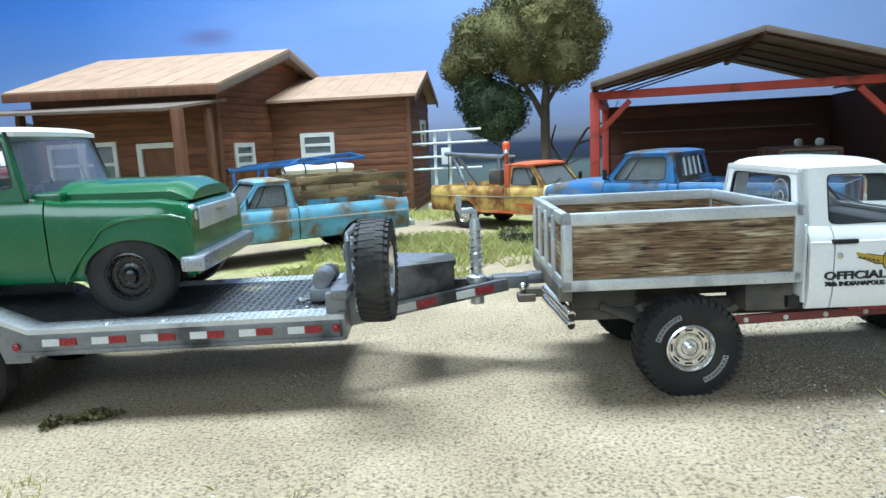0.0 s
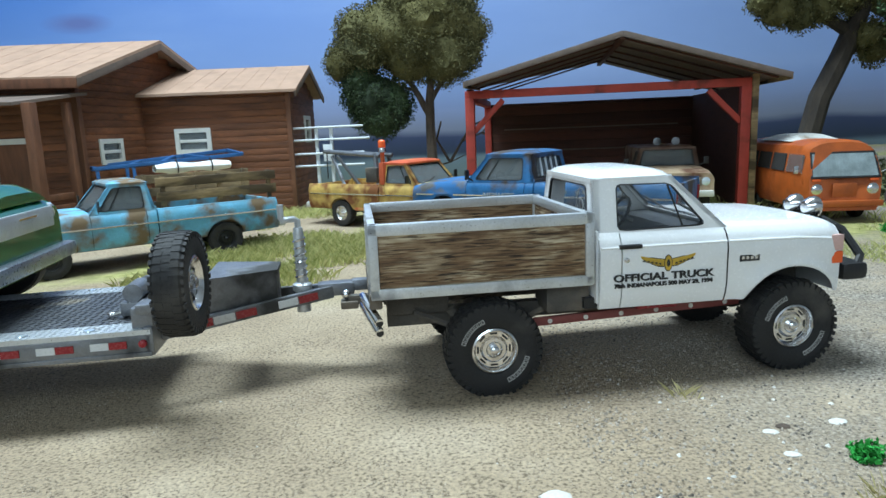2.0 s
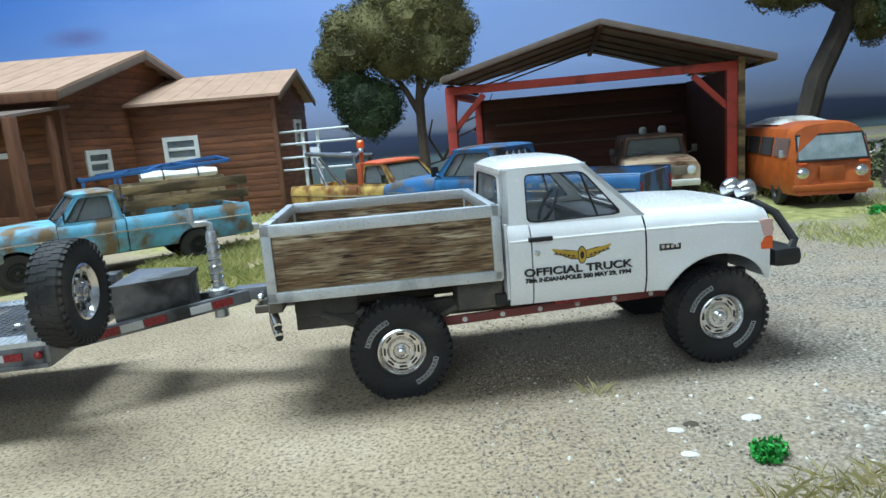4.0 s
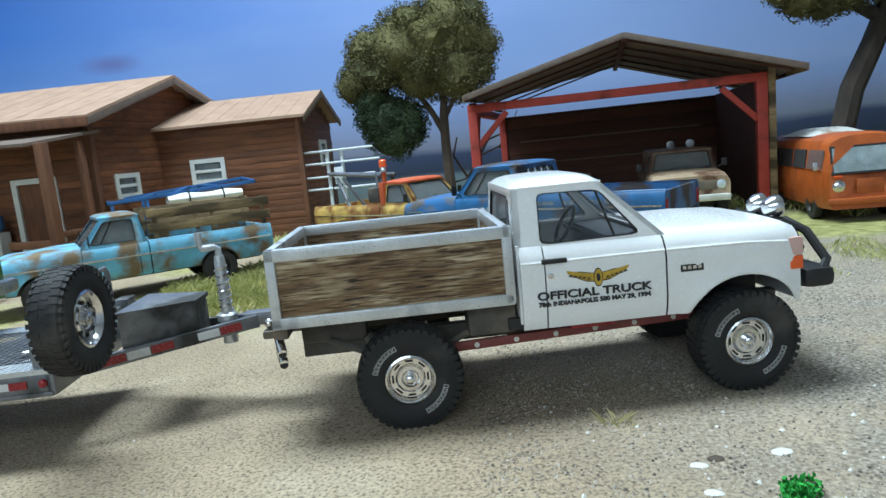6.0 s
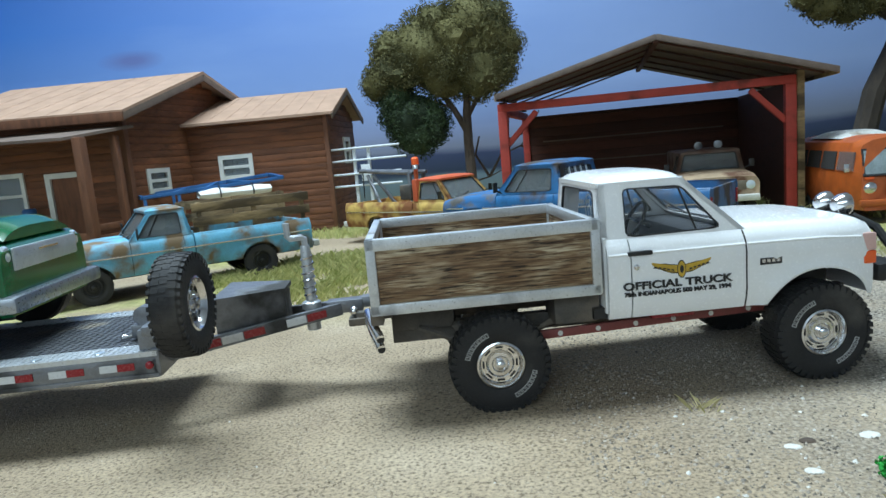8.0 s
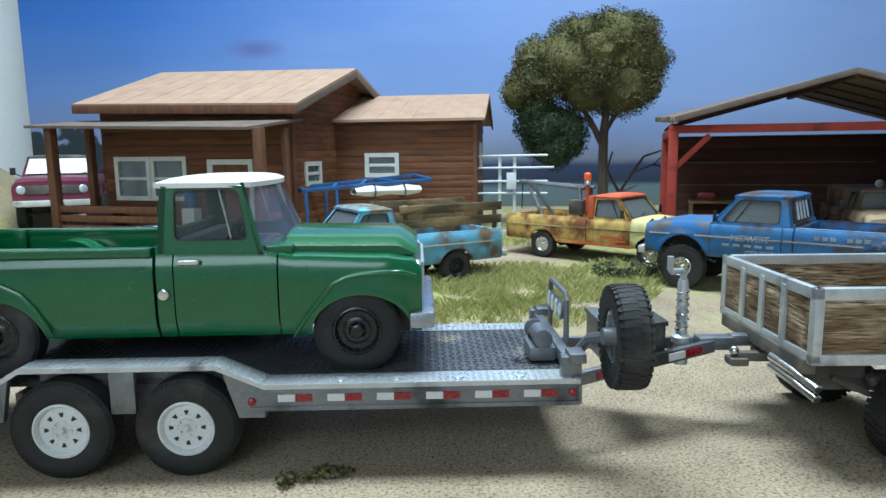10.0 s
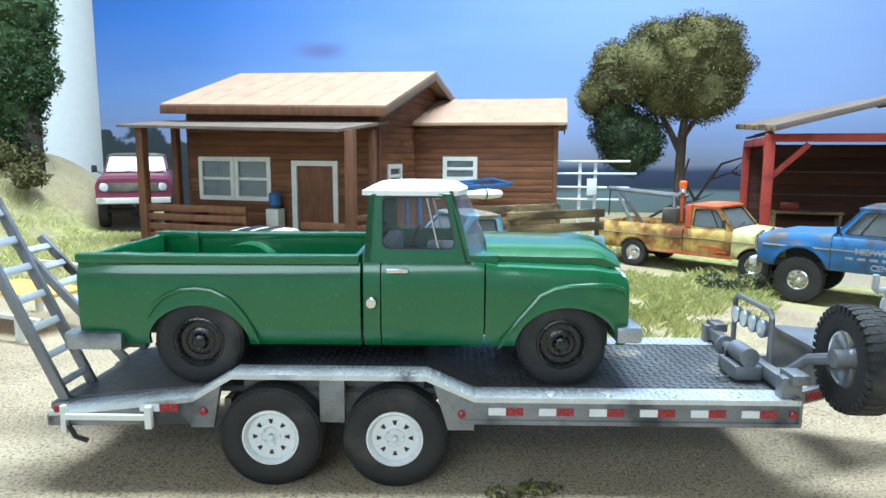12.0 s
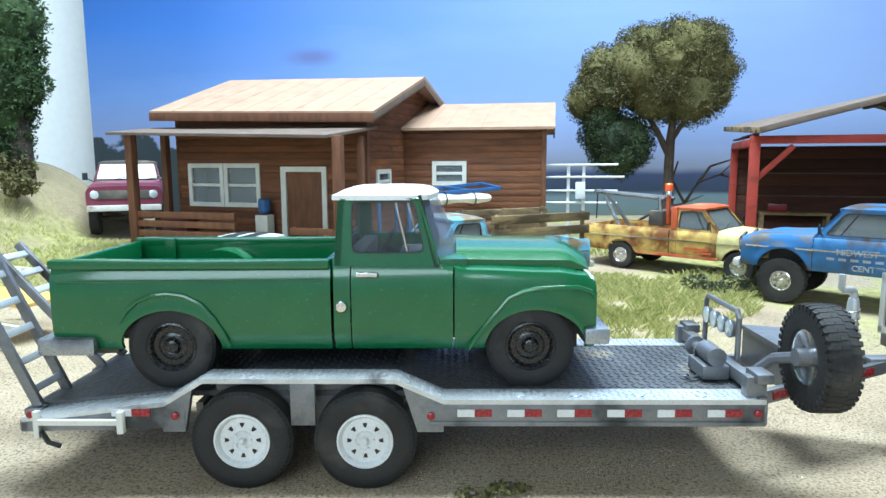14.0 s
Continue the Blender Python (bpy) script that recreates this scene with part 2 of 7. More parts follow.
def box(bm, x0, x1, y0, y1, z0, z1, bevel=0.0, m=None):
    g = bmesh.ops.create_cube(bm, size=1)
    vs = g["verts"]
    for v in vs:
        v.co = Vector(((x0 + x1) / 2 + v.co.x * (x1 - x0), (y0 + y1) / 2 + v.co.y * (y1 - y0), (z0 + z1) / 2 + v.co.z * (z1 - z0)))
    if bevel:
        es = list({e for v in vs for e in v.link_edges})
        r = bmesh.ops.bevel(bm, geom=es, offset=bevel, segments=2, affect="EDGES", profile=0.6)
        vs = list({v for f in r["faces"] for v in f.verts} | {v for v in vs if v.is_valid})
    if m:
        bmesh.ops.transform(bm, matrix=m, verts=vs)
    return bm


def boxed(*a, **k):
    return box(bmesh.new(), *a, **k)


def beam(bm, a, b, w, h, bevel=0.0):
    """A bar of w by h from a to b."""
    a, b = Vector(a), Vector(b)
    d = b - a
    m = Matrix.Translation(a) @ d.to_track_quat("X", "Z").to_matrix().to_4x4()
    return box(bm, 0, d.length, -w / 2, w / 2, -h / 2, h / 2, bevel, m)


def tube(bm, pts, r, n=10, closed=False):
    pts = [Vector(p) for p in pts]
    rings, u = [], None
    for i, p in enumerate(pts):
        d = (pts[min(i + 1, len(pts) - 1)] - pts[max(i - 1, 0)]).normalized()
        u = d.orthogonal() if u is None else u - d * u.dot(d)
        u = (u if u.length > 1e-6 else d.orthogonal()).normalized()
        v = d.cross(u)
        rr = r[i] if isinstance(r, (list, tuple)) else r
        rings.append([bm.verts.new(p + u * (rr * math.cos(2 * math.pi * k / n)) + v * (rr * math.sin(2 * math.pi * k / n))) for k in range(n)])
    for a, b in zip(rings, rings[1:]):
        for k in range(n):
            bm.faces.new((a[k], a[(k + 1) % n], b[(k + 1) % n], b[k]))
    for ring in (rings[0], rings[-1]):
        bm.faces.new(ring)
    return bm


def lathe(bm, prof, n=32, m=None):
    """Turns (radius, y) pairs round the y axis."""
    m = m or Matrix()
    rings = []
    for r, y in prof:
        if r < 1e-5:
            rings.append([bm.verts.new(m @ Vector((0, y, 0)))])
        else:
            rings.append([bm.verts.new(m @ Vector((r * math.cos(2 * math.pi * k / n), y, r * math.sin(2 * math.pi * k / n)))) for k in range(n)])
    for a, b in zip(rings, rings[1:]):
        for k in range(n):
            k2 = (k + 1) % n
            f = [a[k % len(a)], a[k2 % len(a)], b[k2 % len(b)], b[k % len(b)]]
            f = list(dict.fromkeys(f))
            if len(f) > 2:
                bm.faces.new(f)
    return bm


def lathed(prof, n=32, m=None):
    return lathe(bmesh.new(), prof, n, m)


def slab(bm, pts, d):
    """A flat outline, made thick by the vector d."""
    d = Vector(d)
    a = [bm.verts.new(Vector(p)) for p in pts]
    b = [bm.verts.new(Vector(p) + d) for p in pts]
    bm.faces.new(a)
    bm.faces.new(b[::-1])
    for i in range(len(a)):
        j = (i + 1) % len(a)
        bm.faces.new((a[i], b[i], b[j], a[j]))
    return bm


def ring_panel(bm, outer, inner, d):
    """A panel with a hole: outer and inner outlines with as many corners, made thick by d."""
    d = Vector(d)
    vs = [[bm.verts.new(Vector(p) + o) for p in pts] for o in (Vector(), d) for pts in (outer, inner)]
    k = len(outer)
    for i in range(k):
        j = (i + 1) % k
        bm.faces.new((vs[0][i], vs[0][j], vs[1][j], vs[1][i]))
        bm.faces.new((vs[2][i], vs[3][i], vs[3][j], vs[2][j]))
        bm.faces.new((vs[0][i], vs[2][i], vs[2][j], vs[0][j]))
        bm.faces.new((vs[1][i], vs[1][j], vs[3][j], vs[3][i]))
    return bm


def grid(bm, rows, closed=False):
    """Skin over rows of points."""
    vs = [[bm.verts.new(Vector(p)) for p in r] for r in rows]
    for a, b in zip(vs, vs[1:]):
        for i in range(len(a) - 1):
            bm.faces.new((a[i], a[i + 1], b[i + 1], b[i]))
    return vs


def mirrored(pts):
    return [(x, -y, z) for x, y, z in pts]

# ---- the setting ----


def smooth01(t):
    t = min(max(t, 0.0), 1.0)
    return t * t * (3 - 2 * t)


def ground_height(x, y):
    """Sandy base with a bank against the far side."""
    h = 0.0012 * noise.noise(Vector((x * 9, y * 9, 0))) + 0.0007 * noise.noise(Vector((x * 40, y * 40, 3)))
    h += 0.125 * math.exp(-(((x + 0.95) / 0.19) ** 2 + ((y - 1.00) / 0.30) ** 2) ** 2.5)
    h += 0.030 * smooth01((x - 0.60) / 0.3) * smooth01((y - 0.55) / 0.4)
    h -= 0.0013 + 0.0012 * smooth01((y - 0.4) / 0.2)
    return h


def build_ground():
    bm = bmesh.new()
    nx, ny = 190, 150
    rows = []
    for j in range(ny + 1):
        y = -0.35 + 1.82 * j / ny
        rows.append([(x / U, y / U, ground_height(x, y) / U) for x in (-1.45 + 2.9 * i / nx for i in range(nx + 1))])
    grid(bm, rows)
    m = bpy.data.materials.new("sandy_ground")
    m.use_nodes = True
    nt = m.node_tree
    n = nt.nodes
    p = n["Principled BSDF"]
    p.inputs["Roughness"].default_value = 0.95
    tc = n.new("ShaderNodeTexCoord")

    def tex(sc, detail=6, kind="ShaderNodeTexNoise"):
        t = n.new(kind)
        t.inputs["Scale"].default_value = sc
        if kind == "ShaderNodeTexNoise":
            t.inputs["Detail"].default_value = detail
        link(nt, tc.outputs["Object"], t.inputs["Vector"])
        return t.outputs[0]

    def ramp(src, stops):
        r = n.new("ShaderNodeValToRGB")
        while len(r.color_ramp.elements) < len(stops):
            r.color_ramp.elements.new(0.5)
        for e, (q, c) in zip(r.color_ramp.elements, stops):
            e.position, e.color = q, (*c, 1)
        link(nt, src, r.inputs[0])
        return r.outputs[0]

    def mix(f, a, b, mode="MIX"):
        x = n.new("ShaderNodeMix")
        x.data_type, x.blend_type = "RGBA", mode
        for s, v in (("Factor", f), ("A", a), ("B", b)):
            if isinstance(v, (int, float)):
                x.inputs[s].default_value = v
            elif isinstance(v, tuple):
                x.inputs[s].default_value = (*v, 1)
            else:
                link(nt, v, x.inputs[s])
        return x.outputs["Result"]

    sand = ramp(tex(14, 8), [(0.25, (0.25, 0.19, 0.13)), (0.50, (0.34, 0.265, 0.18)), (0.78, (0.43, 0.35, 0.255))])
    speck = ramp(tex(800, 5), [(0.32, (0.36, 0.34, 0.32)), (0.47, (0.95, 0.95, 0.95)), (0.68, (1.32, 1.30, 1.26))])
    c = mix(1.0, sand, speck, "MULTIPLY")
    grey = ramp(tex(700, 4), [(0.3, (0.07, 0.06, 0.05)), (0.52, (0.27, 0.235, 0.19)), (0.75, (0.55, 0.50, 0.43))])
    # coarser grey gravel in front of and right of the white truck
    sep = n.new("ShaderNodeSeparateXYZ")
    link(nt, tc.outputs["Object"], sep.inputs[0])
    mr = n.new("ShaderNodeMapRange")
    mr.inputs["From Min"].default_value, mr.inputs["From Max"].default_value = 0.17, 0.27
    link(nt, sep.outputs["X"], mr.inputs["Value"])
    gm = mix(1.0, mr.outputs[0], ramp(tex(25, 6), [(0.35, (0.25,) * 3), (0.6, (1, 1, 1))]), "MULTIPLY")
    c = mix(gm, c, grey)
    # mossy turf where grass grows
    turf = ramp(tex(7, 8), [(0.47, (0, 0, 0)), (0.58, (1, 1, 1))])
    my = n.new("ShaderNodeMapRange")
    my.inputs["From Min"].default_value, my.inputs["From Max"].default_value = 0.40, 0.55
    link(nt, sep.outputs["Y"], my.inputs["Value"])
    turf = mix(1.0, turf, my.outputs[0], "MULTIPLY")
    mb = n.new("ShaderNodeMapRange")
    mb.inputs["From Min"].default_value, mb.inputs["From Max"].default_value = -0.79, -0.70
    mb.inputs["To Min"].default_value = 0.25
    link(nt, sep.outputs["X"], mb.inputs["Value"])
    turf = mix(1.0, turf, mb.outputs[0], "MULTIPLY")
    c = mix(turf, c, ramp(tex(120, 4), [(0.3, (0.17, 0.18, 0.05)), (0.7, (0.42, 0.39, 0.15))]))
    link(nt, c, p.inputs["Base Color"])
    b1 = n.new("ShaderNodeBump")
    b1.inputs["Strength"].default_value, b1.inputs["Distance"].default_value = 0.8, 0.0009
    link(nt, tex(1400, 4), b1.inputs["Height"])
    link(nt, b1.outputs[0], p.inputs["Normal"])
    tagged(link_mesh("ground", bm, m), "sandy gravel ground with mossy patches", "ground", kind="structure")


build_ground()


def build_backdrop():
    """The printed sky board behind the diorama, and the pale wall that it leans against."""
    m = bpy.data.materials.new("printed_sky")
    m.use_nodes = True
    nt = m.node_tree
    n = nt.nodes
    p = n["Principled BSDF"]
    p.inputs["Roughness"].default_value = 0.55
    tc, sep = n.new("ShaderNodeTexCoord"), n.new("ShaderNodeSeparateXYZ")
    link(nt, tc.outputs["Object"], sep.inputs[0])
    wob = n.new("ShaderNodeTexNoise")
    wob.inputs["Scale"].default_value, wob.inputs["Detail"].default_value = 6, 6
    mp = n.new("ShaderNodeMapping")
    mp.inputs["Scale"].default_value = (0.35, 1, 1.6)
    link(nt, tc.outputs["Object"], mp.inputs[0])
    link(nt, mp.outputs[0], wob.inputs["Vector"])
    mad = n.new("ShaderNodeMath")
    mad.operation = "MULTIPLY_ADD"
    link(nt, wob.outputs[0], mad.inputs[0])
    mad.inputs[1].default_value = 0.05
    link(nt, sep.outputs["Z"], mad.inputs[2])
    mr = n.new("ShaderNodeMapRange")
    mr.inputs["From Min"].default_value, mr.inputs["From Max"].default_value = 0.0, 0.70
    link(nt, mad.outputs[0], mr.inputs["Value"])
    r = n.new("ShaderNodeValToRGB")
    stops = [(0.0, (0.10, 0.13, 0.11)), (0.085, (0.11, 0.16, 0.19)), (0.10, (0.016, 0.028, 0.055)), (0.16, (0.026, 0.040, 0.095)),
             (0.185, (0.16, 0.18, 0.25)), (0.25, (0.19, 0.24, 0.40)), (0.40, (0.10, 0.205, 0.47)), (0.62, (0.028, 0.13, 0.42)), (0.9, (0.006, 0.06, 0.27))]
    while len(r.color_ramp.elements) < len(stops):
        r.color_ramp.elements.new(0.5)
    for e, (q, c) in zip(r.color_ramp.elements, stops):
        e.position, e.color = q, (*c, 1)
    link(nt, mr.outputs[0], r.inputs[0])
    # pale veils of cloud
    cl = n.new("ShaderNodeTexNoise")
    cl.inputs["Scale"].default_value, cl.inputs["Detail"].default_value = 3.2, 7
    link(nt, mp.outputs[0], cl.inputs["Vector"])
    cr = n.new("ShaderNodeMapRange")
    cr.inputs["From Min"].default_value, cr.inputs["From Max"].default_value = 0.50, 0.85
    cr.inputs["To Max"].default_value = 0.55
    link(nt, cl.outputs[0], cr.inputs["Value"])
    hi = n.new("ShaderNodeMapRange")
    hi.inputs["From Min"].default_value, hi.inputs["From Max"].default_value = 0.15, 0.22
    link(nt, sep.outputs["Z"], hi.inputs["Value"])
    mm = n.new("ShaderNodeMath")
    mm.operation = "MULTIPLY"
    link(nt, cr.outputs[0], mm.inputs[0])
    link(nt, hi.outputs[0], mm.inputs[1])
    mx = n.new("ShaderNodeMix")
    mx.data_type = "RGBA"
    link(nt, mm.outputs[0], mx.inputs["Factor"])
    link(nt, r.outputs[0], mx.inputs["A"])
    mx.inputs["B"].default_value = (0.26, 0.38, 0.62, 1)
    # paler towards the right, above the land
    side = n.new("ShaderNodeMapRange")
    side.inputs["From Min"].default_value, side.inputs["From Max"].default_value = -0.75, 0.55
    side.inputs["To Max"].default_value = 0.62
    link(nt, sep.outputs["X"], side.inputs["Value"])
    ms = n.new("ShaderNodeMath")
    ms.operation = "MULTIPLY"
    link(nt, side.outputs[0], ms.inputs[0])
    link(nt, hi.outputs[0], ms.inputs[1])
    mx2 = n.new("ShaderNodeMix")
    mx2.data_type = "RGBA"
    link(nt, ms.outputs[0], mx2.inputs["Factor"])
    link(nt, mx.outputs["Result"], mx2.inputs["A"])
    mx2.inputs["B"].default_value = (0.29, 0.38, 0.62, 1)
    # the small mauve cloud of the print
    off, sc, ln = n.new("ShaderNodeVectorMath"), n.new("ShaderNodeVectorMath"), n.new("ShaderNodeVectorMath")
    off.operation, sc.operation, ln.operation = "SUBTRACT", "MULTIPLY", "LENGTH"
    off.inputs[1].default_value = (-0.478, 1.455, 0.338)
    link(nt, tc.outputs["Object"], off.inputs[0])
    sc.inputs[1].default_value = (15, 0, 50)
    link(nt, off.outputs[0], sc.inputs[0])
    link(nt, sc.outputs[0], ln.inputs[0])
    wn = n.new("ShaderNodeMath")
    wn.operation = "MULTIPLY_ADD"
    wn.inputs[1].default_value = 1.6
    link(nt, cl.outputs[0], wn.inputs[0])
    link(nt, ln.outputs["Value"], wn.inputs[2])
    cm = n.new("ShaderNodeMapRange")
    cm.inputs["From Min"].default_value, cm.inputs["From Max"].default_value = 1.15, 1.95
    cm.inputs["To Min"].default_value, cm.inputs["To Max"].default_value = 0.75, 0.0
    link(nt, wn.outputs[0], cm.inputs["Value"])
    mx3 = n.new("ShaderNodeMix")
    mx3.data_type = "RGBA"
    link(nt, cm.outputs[0], mx3.inputs["Factor"])
    link(nt, mx2.outputs["Result"], mx3.inputs["A"])
    mx3.inputs["B"].default_value = (0.085, 0.10, 0.26, 1)
    # dark printed trees at the left end of the board
    tn = n.new("ShaderNodeTexNoise")
    tn.inputs["Scale"].default_value, tn.inputs["Detail"].default_value = 16, 8
    link(nt, tc.outputs["Object"], tn.inputs["Vector"])
    th = n.new("ShaderNodeMath")
    th.operation = "MULTIPLY_ADD"
    link(nt, tn.outputs[0], th.inputs[0])
    th.inputs[1].default_value = -0.22
    link(nt, sep.outputs["Z"], th.inputs[2])
    tm, tx, tt = n.new("ShaderNodeMapRange"), n.new("ShaderNodeMapRange"), n.new("ShaderNodeMath")
    tm.inputs["From Min"].default_value, tm.inputs["From Max"].default_value = 0.045, 0.035
    link(nt, th.outputs[0], tm.inputs["Value"])
    tx.inputs["From Min"].default_value, tx.inputs["From Max"].default_value = -0.72, -0.78
    link(nt, sep.outputs["X"], tx.inputs["Value"])
    tt.operation = "MULTIPLY"
    link(nt, tm.outputs[0], tt.inputs[0])
    link(nt, tx.outputs[0], tt.inputs[1])
    mx4 = n.new("ShaderNodeMix")
    mx4.data_type = "RGBA"
    link(nt, tt.outputs[0], mx4.inputs["Factor"])
    link(nt, mx3.outputs["Result"], mx4.inputs["A"])
    mx4.inputs["B"].default_value = (0.018, 0.030, 0.038, 1)
    link(nt, mx4.outputs["Result"], p.inputs["Base Color"])
    bm = boxed(-0.985 / U, 1.5 / U, 1.455 / U, 1.459 / U, -0.01 / U, 0.9 / U)
    tagged(link_mesh("backdrop", bm, m), "printed blue evening sky board with dark land below", "backdrop", kind="structure")


build_backdrop()
for name, a in {"wall_north": (-2.6, 2.6, 1.60, 1.66, -0.8, 1.9), "wall_south": (-2.6, 2.6, -1.66, -1.60, -0.8, 1.9),
                "wall_west": (-2.66, -2.60, -1.66, 1.66, -0.8, 1.9), "wall_east": (2.60, 2.66, -1.66, 1.66, -0.8, 1.9)}.items():
    tagged(link_mesh(name, boxed(*[q / U for q in a]), "wall"), "plain white room wall", "wall", kind="structure")
tagged(link_mesh("ceiling", boxed(*[q / U for q in (-2.66, 2.66, -1.66, 1.66, 1.9, 1.96)]), "ceil"), "plain white ceiling", "ceiling", kind="structure")
tagged(link_mesh("floor", boxed(*[q / U for q in (-2.66, 2.66, -1.66, 1.66, -0.86, -0.8)]), "oldwood"), "brown room floor", "floor", kind="structure")

# ---- the brown house ----
HX, HY, HYAW = -0.235, 0.812, -14.5
house = thing("house", "red-brown board house with tan roof, porch and side wing", "house", HX, HY, -0.002, HYAW)
# local: x to the right along the front, y to the back; the origin is under the right end of the front eave


def board_wall(parent, a, b, z0, z1, h, mat, openings=(), thick=0.10, top=None):
    """Horizontal boards from a to b, left out at openings (s0, s1, z0, z1 along the wall); top(s) trims gables."""
    a, b = Vector((*a, 0)), Vector((*b, 0))
    d = b - a
    length = d.length
    rot = Matrix.Translation(a) @ Matrix.Rotation(math.atan2(d.y, d.x), 4, "Z")
    z = z0
    while z < z1 - 0.02:
        zt = min(z + h, z1)
        spans = [(0.0, length)]
        if top:
            s = top((z + zt) / 2)
            if s is None:
                break
            spans = [s]
        for o in openings:
            if o[2] < zt - 0.02 and o[3] > z + 0.02:
                nxt = []
                for s0, s1 in spans:
                    if o[0] > s0:
                        nxt.append((s0, min(o[0], s1)))
                    if o[1] < s1:
                        nxt.append((max(o[1], s0), s1))
                spans = [q for q in nxt if q[1] - q[0] > 0.03]
        for s0, s1 in spans:
            off = random.uniform(-0.008, 0.008)
            bm = boxed(s0, s1, off, off + thick, z + 0.003, zt - 0.003, 0.012, rot)
            part("plank", bm, mat, parent)
        z = zt
    return rot, length


def house_window(parent, rot, s0, s1, z0, z1, bars=1, name="window"):
    """White frame with rails, set in the wall at rot."""
    w = 0.14
    bm = ring_panel(bmesh.new(), [(s0 - w, -0.05, z0 - w), (s1 + w, -0.05, z0 - w), (s1 + w, -0.05, z1 + w), (s0 - w, -0.05, z1 + w)],
                    [(s0, -0.05, z0), (s1, -0.05, z0), (s1, -0.05, z1), (s0, -0.05, z1)], (0, 0.12, 0))
    bm.transform(rot)
    win = part(name, bm, "trim", parent, "white-framed window", smooth=False)
    for k in range(bars):
        zc = z0 + (z1 - z0) * (k + 1) / (bars + 1)
        part("rail", boxed(s0, s1, -0.03, 0.03, zc - 0.05, zc + 0.05, 0.01, rot), "trim", win)
    part("pane", boxed(s0, s1, 0.04, 0.055, z0, z1, 0, rot), "pane", win)
    return win


def roof_slab(parent, pts, thick, mat, label="", seams=0):
    """A roof plane from four corners (eave left, eave right, ridge right, ridge left)."""
    p = [Vector(q) for q in pts]
    roof = part("roof", slab(bmesh.new(), p, (0, 0, thick)), mat, parent, label, smooth=False)
    for k in range(1, seams):
        t = k / seams + random.uniform(-0.004, 0.004)
        a, b = p[0].lerp(p[1], t), p[3].lerp(p[2], t)
        up = Vector((0, 0, thick + 0.002))
        part("seam", beam(bmesh.new(), a + up, b + up, 0.022, 0.014, 0.003), mat, roof)
    return roof


def build_house():
    L, D = 6.8, 7.6                      # wall length and depth
    ez, rz = 4.20, 5.62                   # eave and ridge heights
    fy = 0.45                             # front wall behind the eave
    x1, x0 = -0.55, -0.55 - L
    mid = 0.45 + D / 2
    # front wall with two windows and a door
    ops = [(0.60, 1.68, 1.55, 2.66), (1.98, 3.04, 1.55, 2.66), (4.12, 5.38, 0.25, 2.54)]
    rot, _ = board_wall(house, (x0, fy), (x1, fy), 0, ez + 0.1, 0.21, "log", ops)
    for o in ops[:2]:
        house_window(house, rot, *o)
    d = part("door_frame", ring_panel(bmesh.new(), [(3.94, -0.05, 0.2), (5.54, -0.05, 0.2), (5.54, -0.05, 2.70), (3.94, -0.05, 2.70)],
                                      [(4.12, -0.05, 0.22), (5.38, -0.05, 0.22), (5.38, -0.05, 2.54), (4.12, -0.05, 2.54)], (0, 0.12, 0)), "trim", house, "white door frame", smooth=False)
    d.data.transform(Matrix.Scale(1 / U, 4)), d.data.transform(rot), d.data.transform(Matrix.Scale(U, 4))
    part("door", boxed(4.12, 5.38, 0.03, 0.08, 0.22, 2.54, 0.01, rot), "post", d, "dark brown plank door")
    # gable end on the right, with a small window
    gable = lambda z: (0.0, D) if z < ez else ((z - ez) / (rz - ez) * D / 2, D - (z - ez) / (rz - ez) * D / 2)
    gops = [(0.98, 1.80, 1.98, 2.46)]
    rot, _ = board_wall(house, (x1, fy), (x1, fy + D), 0, rz - 0.1, 0.21, "log", gops, top=gable)
    house_window(house, rot, *gops[0])
    board_wall(house, (x0, fy + D), (x0, fy), 0, rz - 0.1, 0.21, "log", top=gable)
    part("corner_post", boxed(x1 - 0.02, x1 + 0.14, fy - 0.06, fy + 0.12, 0, ez, 0.02), "post", house)
    # dark sheet in place of the unlit room seen through the front windows
    part("inside", boxed(x0 + 0.2, x1 - 0.2, fy + 1.2, fy + 1.26, 0, ez), "shadepaint", house)
    # added dark sheets behind both gables' boards, coloured as the shade indoors
    for xa in (x0 + 0.13, x1 - 0.16):
        part("lining", slab(bmesh.new(), [(xa, fy + 0.15, 0.1), (xa, fy + D - 0.15, 0.1), (xa, fy + D - 0.15, ez - 0.1), (xa, mid, rz - 0.16), (xa, fy + 0.15, ez - 0.1)], (0.03, 0, 0)), "shadepaint", house, smooth=False)
    # roof
    oh = 0.55
    up = 0.20                             # the roof sits a little higher at its far end
    roof_slab(house, [(x0 - oh, -0.05, ez - 0.02 + up), (x1 + oh, -0.05, ez - 0.02), (x1 + oh, mid, rz), (x0 - oh, mid, rz + up)], 0.10, "shingle", "tan card roof", 9)
    roof_slab(house, [(x1 + oh, 2 * mid + 0.05, ez - 0.02), (x0 - oh, 2 * mid + 0.05, ez - 0.02 + up), (x0 - oh, mid, rz + up), (x1 + oh, mid, rz)], 0.10, "shingle")
    part("fascia", beam(bmesh.new(), (x0 - oh, -0.05, ez - 0.10 + up), (x1 + oh, -0.05, ez - 0.10), 0.06, 0.26, 0.01), "post", house, "dark brown fascia board")
    # dark strip that paints the shade in the gap below the eave
    part("wall_plate", slab(bmesh.new(), [(x0, fy + 0.02, ez + 0.05), (x1, fy + 0.02, ez + 0.05), (x1, fy + 0.02, ez + 0.12), (x0, fy + 0.02, ez + 0.30)], (0, 0.08, 0)), "shadepaint", house, smooth=False)
